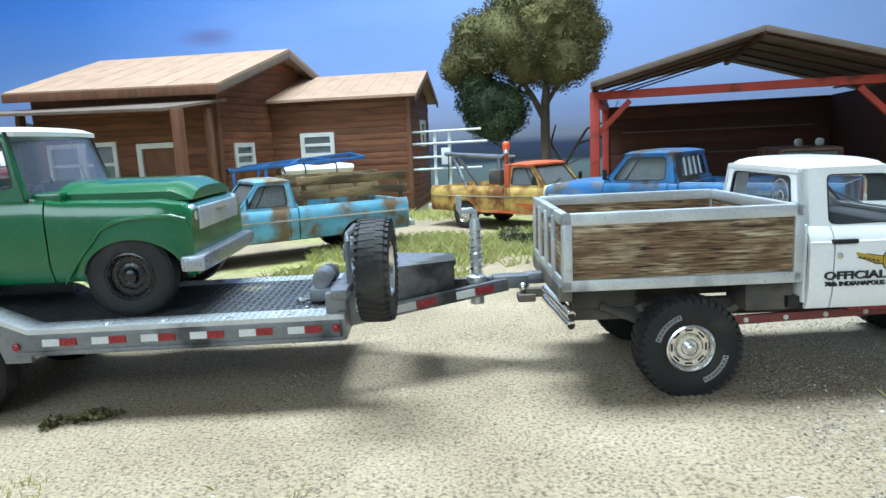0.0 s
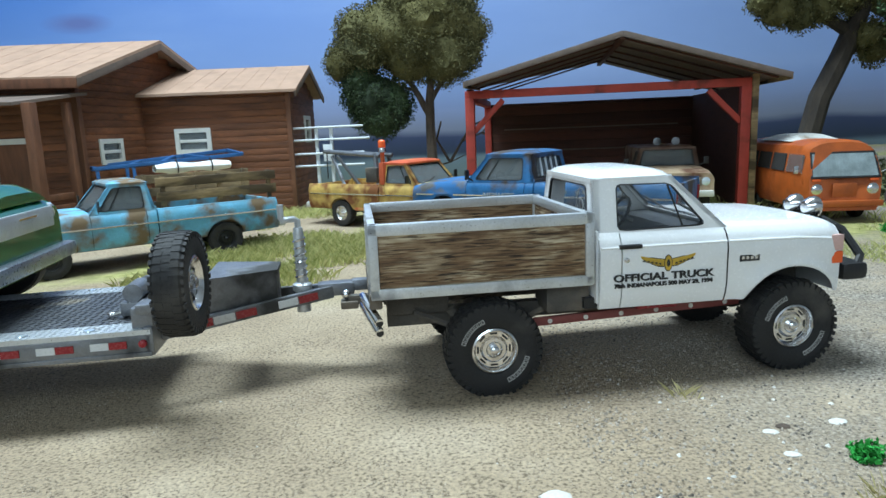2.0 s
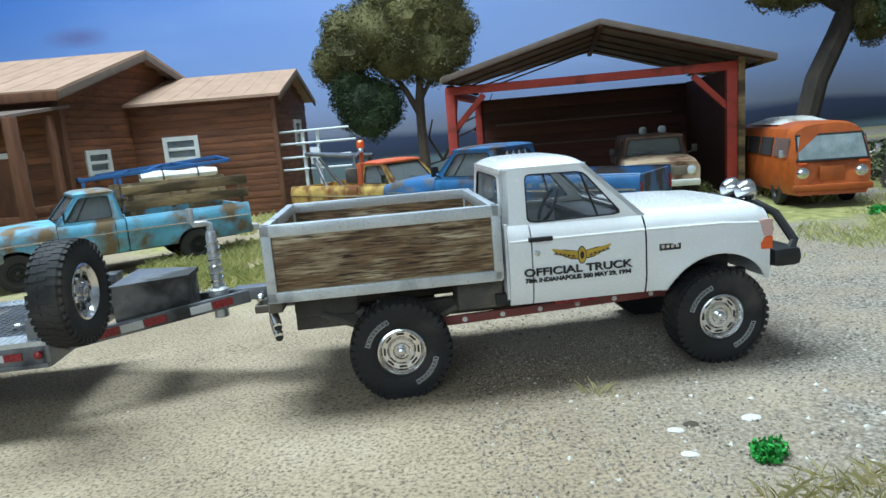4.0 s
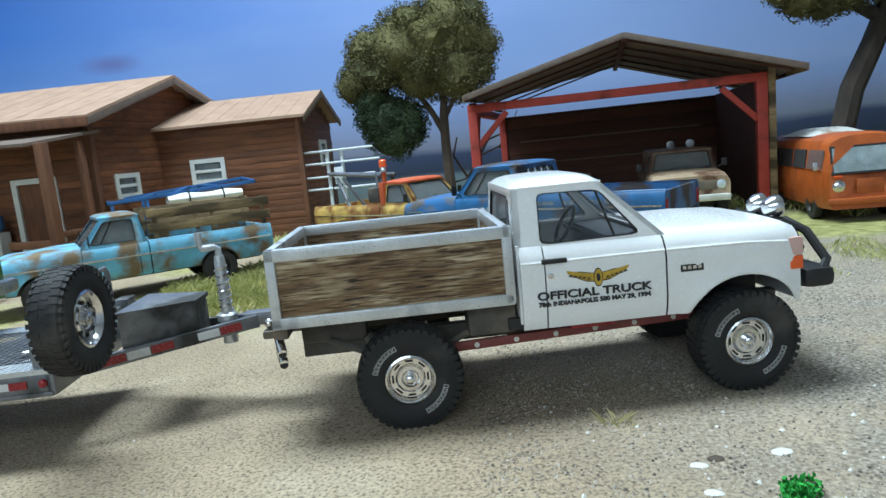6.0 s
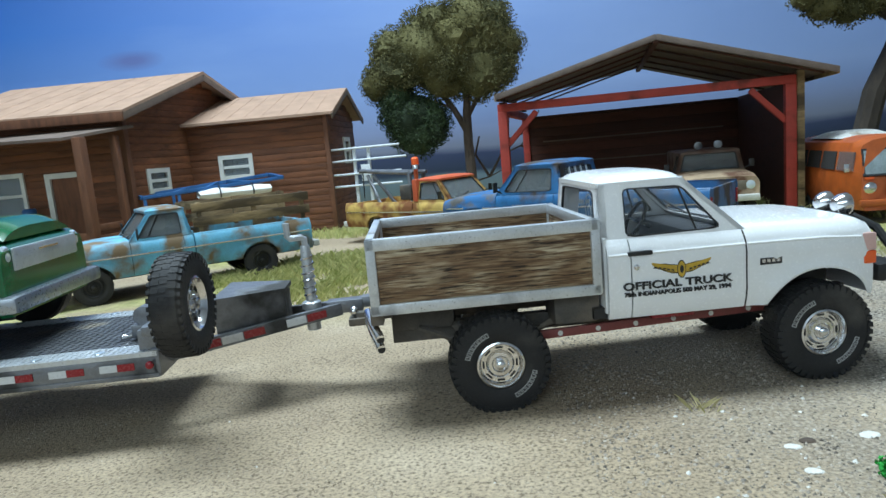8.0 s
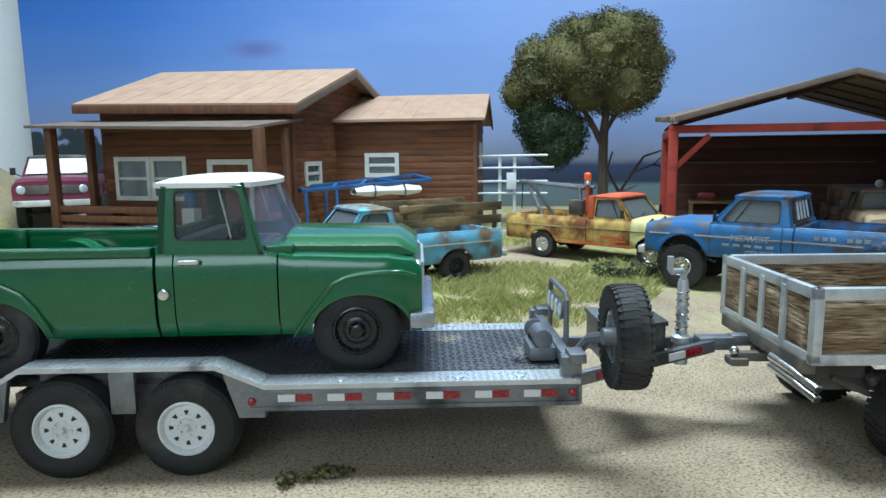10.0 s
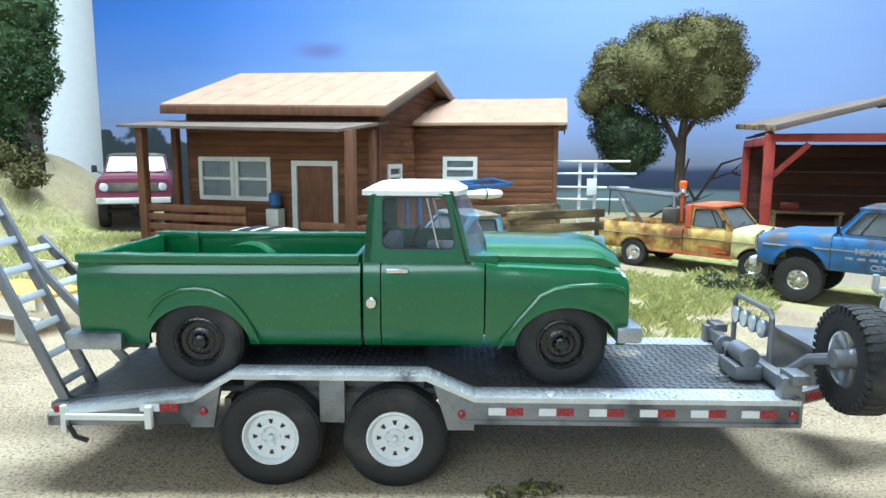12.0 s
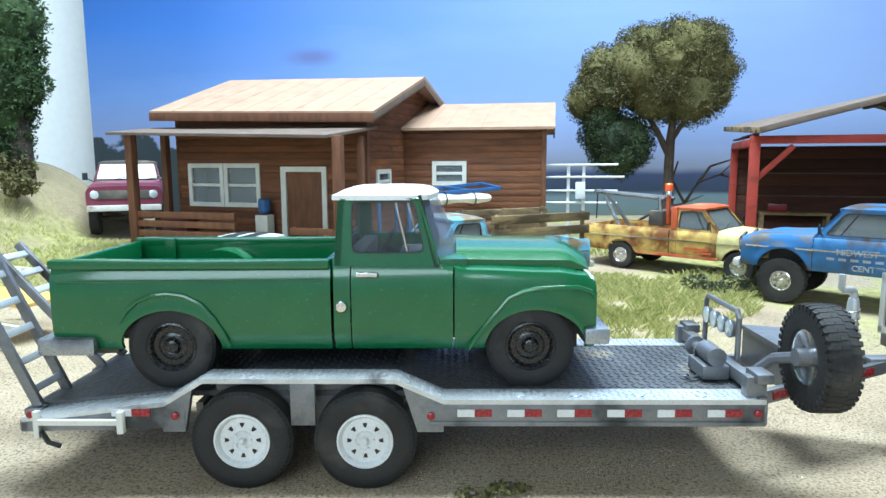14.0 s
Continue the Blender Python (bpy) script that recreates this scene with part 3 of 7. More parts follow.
    for y0 in (-0.05, 2 * mid + 0.05):
        part("barge_board", beam(bmesh.new(), (x1 + oh - 0.03, y0, ez - 0.10), (x1 + oh - 0.03, mid, rz - 0.10), 0.06, 0.22, 0.01), "roofwood", house)
    # porch
    py = -1.25
    px0, px1 = x0 - 0.85, x1 - 0.10
    part("porch_roof", slab(bmesh.new(), [(px0, py - 0.35, 3.68), (px1 - 0.05, py - 0.35, 3.49), (px1 + 0.55, fy, 3.80), (px0, fy, 3.90)], (0, 0, 0.08)), "roofwood", house, "grey porch roof", smooth=False)
    part("porch_floor", boxed(px0, px1, py - 0.1, fy, 0.02, 0.22, 0.02), "post", house)
    posts = [px0 + 0.6, px0 + 0.62, px1 + 0.12]
    for x in (posts[0], posts[2]):
        part("porch_post", boxed(x - 0.13, x + 0.13, py - 0.13, py + 0.13, 0.2, 3.56 if x > -4 else 3.70, 0.03), "post", house)
    part("porch_post", boxed(posts[1] - 0.11, posts[1] + 0.11, fy - 0.35, fy - 0.13, 0.2, 3.86, 0.03), "post", house)
    part("porch_post", boxed(px1 + 0.1, px1 + 0.30, fy - 0.55, fy - 0.35, 0.0, 3.6, 0.03), "post", house)
    for a, b, rails in ((posts[0], posts[0] + 3.65, (0.28, 0.58, 0.88, 1.16)), (posts[0] + 5.5, posts[2], (0.28, 0.54, 0.80))):
        for z in rails:
            part("porch_rail", boxed(a, b, py - 0.04, py + 0.05, z, z + 0.2, 0.02), "post", house)
        for x in (a + 0.1, b - 0.1):
            part("rail_stud", boxed(x - 0.06, x + 0.06, py + 0.05, py + 0.15, 0.2, rails[-1] + 0.22, 0.01), "post", house)
    for z in (0.42, 0.72, 1.02):
        part("porch_rail", boxed(posts[2] - 0.04, posts[2] + 0.05, py, fy - 0.5, z, z + 0.17, 0.02), "post", house)
    # wing on the right, set back
    w = pose(x1 - 0.30, fy + 3.15, 0, 0, 0, 9.0)
    WL, WD, we, wr = 5.0, 4.9, 3.95, 4.85
    frame4 = lambda x, y: tuple((w @ Vector((x, y, 0))).to_2d())
    wops = [(1.42, 2.32, 2.16, 2.70)]
    rot, _ = board_wall(house, frame4(0, 0), frame4(WL, 0), 0, we, 0.21, "log", wops)
    house_window(house, rot, *wops[0])
    wg = lambda z: (0.0, WD) if z < we else ((z - we) / (wr - we) * WD / 2, WD - (z - we) / (wr - we) * WD / 2)
    gop = [(2.85, 3.65, 2.35, 3.05)]
    rot, _ = board_wall(house, frame4(WL, 0), frame4(WL, WD), 0, wr - 0.08, 0.21, "log", gop, top=wg)
    house_window(house, rot, *gop[0])
    part("corner_post", boxed(WL - 0.02, WL + 0.13, -0.06, 0.12, 0, we, 0.02, w), "post", house)
    # same for the wing: interior shade put into a dark sheet
    part("inside", boxed(0.1, WL - 0.1, 0.7, 0.76, 0, we, 0, w), "shadepaint", house)
    q = lambda x, y, z: tuple(w @ Vector((x, y, z)))
    roof_slab(house, [q(-0.05, -0.3, we - 0.08), q(WL + 0.4, -0.3, we - 0.08), q(WL + 0.4, WD / 2, wr), q(0.3, WD / 2, wr)], 0.09, "shingle", "tan card roof with panel joints", 9)
    roof_slab(house, [q(WL + 0.4, WD + 0.3, we - 0.08), q(0, WD + 0.3, we - 0.08), q(0, WD / 2, wr), q(WL + 0.4, WD / 2, wr)], 0.09, "shingle")
    for y0 in (-0.3, WD + 0.3):
        part("barge_board", beam(bmesh.new(), q(WL + 0.37, y0, we - 0.14), q(WL + 0.37, WD / 2, wr - 0.06), 0.06, 0.18, 0.01), "roofwood", house)


build_house()

# ---- the open barn ----
barn = thing("open_barn", "open-fronted barn with red posts and brown gable roof", "barn", 0.207, 0.810, -0.002, -15.0)


def build_barn():
    L, D, bz = 7.45, 6.0, 3.32
    for x in (0, L):
        part("front_post", boxed(x - 0.13, x + 0.13, -0.13, 0.13, 0, bz, 0.02), "redpost", barn, "red timber post")
    part("front_beam", boxed(-0.13, L + 0.13, -0.12, 0.12, bz - 0.02, bz + 0.2, 0.02), "redpost", barn, "red timber beam")
    part("side_beam", boxed(-0.12, 0.12, 0.13, D, bz - 0.1, bz + 0.12, 0.02), "redpost", barn, "red timber beam")
    for a, b in (((0.1, 0, bz - 0.95), (0.95, 0, bz - 0.08)), ((L - 0.1, 0, bz - 0.95), (L - 0.95, 0, bz - 0.08)), ((0, 0.1, bz - 0.95), (0, 0.8, bz - 0.08))):
        part("brace", beam(bmesh.new(), a, b, 0.15, 0.15, 0.01), "redpost", barn, "red timber brace")
    part("back_post", boxed(-0.12, 0.12, D - 0.1, D + 0.14, 0, bz, 0.02), "redpost", barn)
    board_wall(barn, (0.1, D), (L, D), 0, bz, 0.32, "barnwood")
    board_wall(barn, (L + 0.02, 0.14), (L + 0.02, D), 0, bz, 0.32, "barnwood")
    part("backing", boxed(0.1, L, D + 0.11, D + 0.14, 0, bz), "barnwood", barn)
    part("backing", boxed(L - 0.12, L - 0.085, 0.2, D - 0.1, 0, bz), "barnwood", barn)
    part("corner_board", boxed(L + 0.16, L + 0.34, -0.05, 0.2, 0, bz + 0.3, 0.02), "oldwood", barn, "bare wood corner board")
    # gable roof, open at both ends
    mid, rz, oh = 4.12, 4.70, 1.15
    for xe, xb, ze, zb in ((-0.02, -0.35, 3.63, 3.98), (8.22, 8.22, 3.46, 3.46)):
        pts = [(xe, -oh, ze), (mid, -oh, rz), (mid, D + 0.6, rz), (xb, D + 0.6, zb)]
        part("roof", slab(bmesh.new(), pts, (0, 0, 0.07)), "roofwood", barn, "weathered brown roof", smooth=False)
        part("barge_board", beam(bmesh.new(), (xe, -oh - 0.02, ze + 0.01), (mid, -oh - 0.02, rz + 0.01), 0.05, 0.15, 0.01), "roofwood", barn)
        # paler wood than the roof puts the light on the outer face into colour
        part("eave_board", beam(bmesh.new(), (xe, -oh, ze + 0.0), (xb, D + 0.6, zb + 0.0), 0.05, 0.17, 0.01), "oldwood", barn, "eave board painted pale for its lit face")
        for k in range(5):
            y = -oh + 0.5 + k * 1.5
            part("rafter", beam(bmesh.new(), (xe + (mid - xe) * 0.04, y, ze + 0.0), (mid, y, rz - 0.03), 0.06, 0.05, 0.01), "barnwood", barn)
    part("ridge_beam", boxed(mid - 0.07, mid + 0.07, -oh, D + 0.6, rz - 0.13, rz - 0.005, 0.01), "barnwood", barn)
    for x, z in ((0.0, 3.55), (L, 3.55)):
        part("wall_top", boxed(x - 0.08, x + 0.08, -0.1, D, bz + 0.2, z + 0.02, 0.01), "barnwood", barn)
    for z in (1.55, 2.35):
        part("shelf_batten", boxed(0.6, L - 0.6, D - 0.06, D - 0.005, z, z + 0.05, 0.01), "roofwood", barn)


build_barn()
bench = thing("work_bench", "plain brown wooden work bench against the barn wall", "bench", 0.300, 1.020, -0.002, -15)
part("top", boxed(0, 2.2, -0.4, 0.3, 0.95, 1.05, 0.02), "oldwood", bench)
for x in (0.08, 2.1):
    for y in (-0.3, 0.2):
        part("leg", boxed(x - 0.05, x + 0.05, y - 0.05, y + 0.05, 0, 0.95, 0.01), "oldwood", bench)
part_box = thing("tool_box", "small red metal tool box on the bench", "tool box", 0.322, 1.013, 1.05 * U - 0.002, -15)
part("body", boxed(-0.3, 0.3, -0.15, 0.15, 0, 0.28, 0.02), "red", part_box)
part("handle", tube(bmesh.new(), [(-0.12, 0, 0.28), (-0.1, 0, 0.36), (0.1, 0, 0.36), (0.12, 0, 0.28)], 0.02, 6), "black", part_box)


# ---- trees ----
def leaf_material(name, dark, light):
    m = bpy.data.materials.new(name)
    m.use_nodes = True
    nt = m.node_tree
    n = nt.nodes
    p = n["Principled BSDF"]
    p.inputs["Roughness"].default_value = 0.85
    g = n.new("ShaderNodeNewGeometry")
    r = n.new("ShaderNodeValToRGB")
    r.color_ramp.elements[0].color, r.color_ramp.elements[1].color = (*dark, 1), (*light, 1)
    link(nt, g.outputs["Random Per Island"], r.inputs[0])
    link(nt, r.outputs[0], p.inputs["Base Color"])
    return m


LEAF_OLIVE = leaf_material("olive_foam_leaves", (0.046, 0.047, 0.014), (0.130, 0.115, 0.037))
LEAF_DARK = leaf_material("dark_green_leaves", (0.012, 0.022, 0.010), (0.050, 0.085, 0.030))
LEAF_GREEN = leaf_material("green_leaves", (0.012, 0.032, 0.010), (0.050, 0.10, 0.030))
GRASS = leaf_material("straw_grass", (0.28, 0.32, 0.08), (0.72, 0.68, 0.32))
STRAW = leaf_material("dry_straw", (0.30, 0.27, 0.10), (0.70, 0.62, 0.34))
LEAF_BRIGHT = leaf_material("bright_green_clump", (0.01, 0.16, 0.02), (0.03, 0.40, 0.06))
LEAF_MOSS = leaf_material("moss", (0.035, 0.045, 0.022), (0.11, 0.12, 0.055))


def flakes(pts_normals, size, seed, mat, name, parent=None):
    """Many small leaf flakes, each its own island, standing off the given points."""
    rng = np.random.default_rng(seed)
    pts = np.array([p for p, _ in pts_normals])
    nor = np.array([q for _, q in pts_normals])
    k = len(pts)
    a = rng.normal(size=(k, 3))
    b = rng.normal(size=(k, 3)) + nor * 0.8
    a /= np.linalg.norm(a, axis=1)[:, None]
    b = b - (a * b).sum(1)[:, None] * a
    b /= np.linalg.norm(b, axis=1)[:, None] + 1e-9
    s = size * rng.uniform(0.5, 1.5, (k, 1))
    vs = np.concatenate([pts - a * s * 0.5, pts + b * s, pts + a * s * 0.5, pts - b * s * 0.6], axis=1).reshape(-1, 3)
    me = bpy.data.meshes.new(name)
    me.from_pydata((vs * U).tolist(), [], [(4 * i, 4 * i + 1, 4 * i + 2, 4 * i + 3) for i in range(k)])
    me.materials.append(mat)
    ob = new(name, me)
    if parent:
        ob.parent = parent
    return ob


def clump_points(balls, per, seed, squash=1.0):
    rng = np.random.default_rng(seed)
    out = []
    for cx, cy, cz, r in balls:
        k = int(per * r * r)
        d = rng.normal(size=(k, 3))
        d /= np.linalg.norm(d, axis=1)[:, None]
        wob = np.array([1 + 0.20 * noise.noise(Vector(q * 2.3 + cx)) + 0.16 * noise.noise(Vector(q * 6 + cz)) for q in d])
        rad = r * wob * rng.uniform(0.80, 1.10, k)
        for q, s in zip(d, rad):
            out.append(((cx + q[0] * s, cy + q[1] * s, cz + q[2] * s * squash), q))
    return out


def crown(t, balls, mat, per, size, seed, name="crown"):
    rng = random.Random(seed)
    more = list(balls)
    for cx, cy, cz, r in balls:
        for _ in range(7):
            q = Vector((rng.gauss(0, 1), rng.gauss(0, 1), rng.gauss(0, 1))).normalized() * r * rng.uniform(0.75, 1.0)
            more.append((cx + q.x, cy + q.y, cz + q.z, r * rng.uniform(0.22, 0.42)))
    cr = flakes(clump_points(more, per, seed), size, seed, mat, name, t)
    bm = bmesh.new()
    for cx, cy, cz, r in balls:
        g = bmesh.ops.create_icosphere(bm, subdivisions=3, radius=r * 0.84)
        for v in g["verts"]:
            q = v.co.normalized()
            v.co = v.co * (1 + 0.20 * noise.noise(q * 2.3 + Vector((cx, cx, cx))) + 0.16 * noise.noise(q * 6 + Vector((cz, cz, cz)))) + Vector((cx, cy, cz))
    part("inner_foliage", bm, mat, cr)


def tree(name, label, x, y, z, limbs, balls, mat, per=900, size=0.11, seed=1, bark="bark"):
    t = thing(name, label, "tree", x, y, z)
    bm = bmesh.new()
    for pts, r in limbs:
        tube(bm, pts, r, 9)
    part("trunk", bm, bark, t)
    crown(t, balls, mat, per, size, seed)
    return t


yard_tree = tree("tree", "broad olive-green foam tree with a low dark clump", 0.183, 1.080, -0.002,
     [([(0, 0, -0.2), (0.03, 0, 1.2), (0.0, 0, 2.6), (0.02, 0, 3.6), (0.15, 0, 5.2)], [0.27, 0.21, 0.18, 0.17, 0.08]),
      ([(0.0, 0, 3.0), (-0.45, 0.1, 3.9), (-1.1, 0.1, 4.9)], [0.14, 0.11, 0.07]),
      ([(0.0, 0, 3.2), (-0.6, 0.1, 4.0), (-1.7, 0.1, 4.4)], [0.07, 0.06, 0.04]),
      ([(0.02, 0, 3.5), (0.5, 0, 4.3), (1.0, 0, 5.2)], [0.10, 0.08, 0.05])],
     [(-0.1, 0, 6.3, 1.45), (0.8, 0.1, 6.35, 1.25), (-1.4, 0, 6.1, 1.3), (-2.4, 0, 5.5, 1.05), (1.15, 0, 5.4, 0.95), (0.6, -0.2, 5.2, 1.15), (-0.7, 0, 5.3, 1.15),
      (-3.2, 0, 5.0, 0.70), (0.3, -0.3, 6.9, 1.05), (1.1, 0, 7.0, 0.9), (-0.9, 0, 6.9, 0.95), (1.5, 0, 6.1, 0.85), (-2.6, 0, 6.2, 0.8)], LEAF_OLIVE, 4000, 0.042, 3)
crown(yard_tree, [(-2.1, 0, 3.7, 1.05), (-1.9, 0, 3.1, 0.95), (-2.6, 0, 4.4, 0.75), (-1.5, 0, 3.2, 0.8), (-1.4, 0, 3.7, 0.7), (-2.5, 0, 3.7, 0.7)], LEAF_DARK, 3200, 0.045, 5, "low_crown")
dead = thing("bare_branch", "bare twisted grey-brown branches", "branch", 0.215, 1.10, -0.002)
bm = bmesh.new()
for pts in ([(0, 0, 1.2), (0.5, 0, 2.0), (1.3, 0, 2.3), (1.9, 0, 2.9)], [(0.5, 0, 2.0), (0.9, 0, 2.6), (1.8, 0, 2.9), (2.1, 0, 3.6)], [(-1.9, 0, 0.4), (-0.9, 0, 1.0), (0, 0, 1.2), (0.7, 0, 1.5)],
            [(0, 0, 1.2), (-0.5, 0, 2.1), (-0.3, 0, 2.8)], [(1.3, 0, 2.3), (1.6, 0, 2.2), (2.0, 0, 2.4)]):
    tube(bm, pts, [0.06, 0.045, 0.03, 0.015][:len(pts)], 6)
part("branch", bm, "bark", dead)

tree("leaning_tree", "leaning dark tree with heavy olive boughs", 0.705, 0.90, 0.015,
     [([(-0.3, 0, -0.3), (0.0, 0, 1.4), (0.3, 0, 2.6), (0.95, 0, 3.9), (1.5, 0, 5.2), (2.0, 0, 6.6)], [0.42, 0.36, 0.36, 0.34, 0.3, 0.2]),
      ([(0.9, 0, 3.9), (1.6, 0.1, 4.3), (2.3, 0.1, 4.5)], [0.2, 0.16, 0.1]),
      ([(1.3, 0, 4.7), (0.2, 0, 5.3), (-0.9, 0, 5.6)], [0.22, 0.16, 0.1])],
     [(-1.3, 0, 5.5, 0.62), (-0.6, 0, 5.35, 0.62), (-1.9, 0, 5.75, 0.5), (0.1, 0, 5.6, 0.7), (0.8, 0, 6.3, 1.1), (-0.6, 0, 6.6, 0.9), (1.6, 0, 6.8, 1.2), (2.1, 0, 4.2, 0.55), (2.7, 0, 4.5, 0.7), (1.7, -0.2, 4.6, 0.5),
      (-1.6, 0, 6.7, 0.9), (3.0, 0, 6.2, 1.3)], LEAF_OLIVE, 2800, 0.048, 8, "darkbark")
tree("green_tree", "dense dark green leafy tree on a thick stump", 0.665, 0.685, 0.0,
     [([(-0.1, 0, -0.2), (0.0, 0, 0.8), (0.25, 0, 2.0), (0.4, 0, 3.4)], [0.30, 0.24, 0.22, 0.2])],
     [(0.9, 0, 4.2, 0.95), (0.5, 0, 4.7, 0.90), (1.2, 0, 5.0, 1.2), (0.15, 0, 4.5, 0.50), (0.3, 0, 5.6, 1.0), (1.3, 0, 6.0, 1.2), (1.5, 0, 3.9, 0.8)], LEAF_GREEN, 2200, 0.060, 9, "darkbark")
tree("ivy_tree", "tall dark green ivy-grown tree trunk", -0.790, 0.985, 0.09,
     [([(-0.6, 0, -0.4), (-0.6, 0, 1.5), (-0.6, 0, 7.5)], [0.55, 0.5, 0.4])],
     [(-0.65, 0, 7.2, 1.3), (-0.5, 0, 5.8, 1.25), (-0.75, 0, 4.5, 1.2), (-0.6, 0, 3.4, 1.15), (-0.35, 0, 4.0, 0.8), (-0.9, 0, 2.3, 0.95), (-0.9, 0, 1.5, 0.8), (-0.8, 0, 0.8, 0.7), (-1.8, 0, 5.1, 1.4), (-1.9, 0, 2.9, 1.2)], LEAF_GREEN, 2200, 0.065, 11, "darkbark")

# ---- wheels ----


def lug(bm, top, foot):
    """A tread block between two six-cornered outlines, its outer third sloping down."""
    a, b = [bm.verts.new(q) for q in top], [bm.verts.new(q) for q in foot]
    bm.faces.new((a[0], a[1], a[2], a[5]))
    bm.faces.new((a[5], a[2], a[3], a[4]))
    for i in range(6):
        bm.faces.new((a[i], b[i], b[(i + 1) % 6], a[(i + 1) % 6]))


def wheel(parent, x, y, z, R, width, side, rim, style, lugs=30, tyre="rubber", name="wheel", letters=False, axis_yaw=0.0, depth=0.045):
    """Tyre with lugs, rim and hub. side: +1 shows its face to +y, -1 to -y. The rim is rim metres in radius."""
    w = width / 2
    m = Matrix.Translation((x, y, z)) @ Matrix.Rotation(radians(axis_yaw), 4, "Z") @ Matrix.Diagonal((1, side, 1, 1))
    bm = bmesh.new()
    prof = [(rim * 0.97, -w * 0.8), (rim * 1.05, -w * 0.93), (R * 0.80, -w), (R * 0.93, -w * 0.92), (R * (1.02 - depth), -w * 0.72), (R * (1.03 - depth), 0), (R * (1.02 - depth), w * 0.72),
            (R * 0.93, w * 0.92), (R * 0.80, w), (rim * 1.12, w * 0.97), (rim * 1.03, w * 0.90), (rim * 0.97, w * 0.6), (rim * 0.97, -w * 0.8)]
    lathe(bm, prof, 48, m)
    wh = part(name, bm, tyre, parent, "black rubber tyre on its wheel")
    if lugs:
        bm = bmesh.new()
        da = 2 * math.pi / lugs
        for k in range(lugs):
            for s in (-1, 1):
                a = (k + (0.5 if s > 0 else 0)) * da
                rot = m @ Matrix.Rotation(a, 4, "Y")
                h = 0.28 * da * R
                top = [(-h, w * 0.26, R), (h, w * 0.26, R), (h, w * 0.74, R * 0.995), (h, w * 0.97, R * 0.945), (-h, w * 0.97, R * 0.945), (-h, w * 0.74, R * 0.995)]
                lug(bm, [rot @ Vector((px, s * py, pz)) for px, py, pz in top], [rot @ Vector((px, s * py, pz - R * depth * 1.3)) for px, py, pz in top])
                if depth > 0.03:
                    box(bm, -h, h, s * w * 0.86 if s > 0 else -w * 1.02, w * 1.02 if s > 0 else -w * 0.86, R * 0.86, R * 0.97, 0, rot)
            rot = m @ Matrix.Rotation(k * da, 4, "Y")
            box(bm, -0.2 * da * R, 0.2 * da * R, -w * 0.22, w * 0.22, R * (1 - depth), R * 1.0, 0, rot)
        tagged(part("tread", bm, tyre, wh, smooth=False), kind="stuff")
    n = 40
    dish = {"steelie": "chrome", "white": "whitetape", "black": "gloss", "chrome": "chrome", "plain": "black", "alloy": "chrome"}[style]
    bm = bmesh.new()
    lathe(bm, [(rim, w * 0.90), (rim * 0.93, w * 0.95), (rim * 0.86, w * 0.80), (rim * 0.80, w * 0.52), (rim * 0.60, w * 0.50), (rim * 0.50, w * 0.66), (rim * 0.36, w * 0.68),
               (rim * 0.30, w * 0.60), (0, w * 0.60)], n, m)
    lathe(bm, [(rim, w * 0.90), (rim * 0.97, 0), (rim * 0.97, -w * 0.8), (rim * 0.9, -w * 0.7), (0, -w * 0.5)], n, m)
    rm = part("rim", bm, dish, wh, {"white": "white spoked rim", "black": "black steel rim"}.get(style, "bright metal rim"))
    bm = bmesh.new()
    hub = {"black": 0.26, "white": 0.11}.get(style, 0.20)
    lathe(bm, [(rim * hub, w * 0.55), (rim * hub, w * 0.92), (rim * hub * 0.7, w * 1.0), (0, w * 1.03)], 20, m)
    for k in range(0 if style == "steelie" else 5):
        a = 2 * math.pi * k / 5
        lathe(bm, [(rim * 0.045, w * 0.6), (rim * 0.045, w * 0.76), (0, w * 0.78)], 8, m @ Matrix.Translation((rim * 0.30 * math.cos(a), 0, rim * 0.30 * math.sin(a))))
    part("hub_cap", bm, dish, wh)
    if style == "steelie":
        for k in range(8):
            rot = m @ Matrix.Rotation(2 * math.pi * k / 8, 4, "Y")
            part("slot", slab(bmesh.new(), [tuple(rot @ Vector(q)) for q in ((-rim * 0.15, w * 0.54, rim * 0.66), (rim * 0.15, w * 0.54, rim * 0.66), (rim * 0.16, w * 0.54, rim * 0.74), (-rim * 0.16, w * 0.54, rim * 0.74))],
                 (m.to_3x3() @ Vector((0, -w * 0.08, 0)))), "black", wh)
    if style in ("white", "alloy"):
        for k in range(8):
            rot = m @ Matrix.Rotation(2 * math.pi * k / 8, 4, "Y")
            part("slot", slab(bmesh.new(), [tuple(rot @ Vector(p)) for p in ((-rim * 0.085, w * 0.67, rim * 0.64), (rim * 0.085, w * 0.67, rim * 0.64), (rim * 0.035, w * 0.67, rim * 0.48), (-rim * 0.035, w * 0.67, rim * 0.48))],
                 (m.to_3x3() @ Vector((0, -w * 0.12, 0)))), "black", wh)
    if style == "white":
        bm = bmesh.new()
        lathe(bm, [(rim * 0.90, w * 0.6), (rim * 0.70, w * 0.63), (rim * 0.40, w * 0.65), (rim * 0.25, w * 0.6)], n, m)
        part("disc", bm, "whitetape", wh)
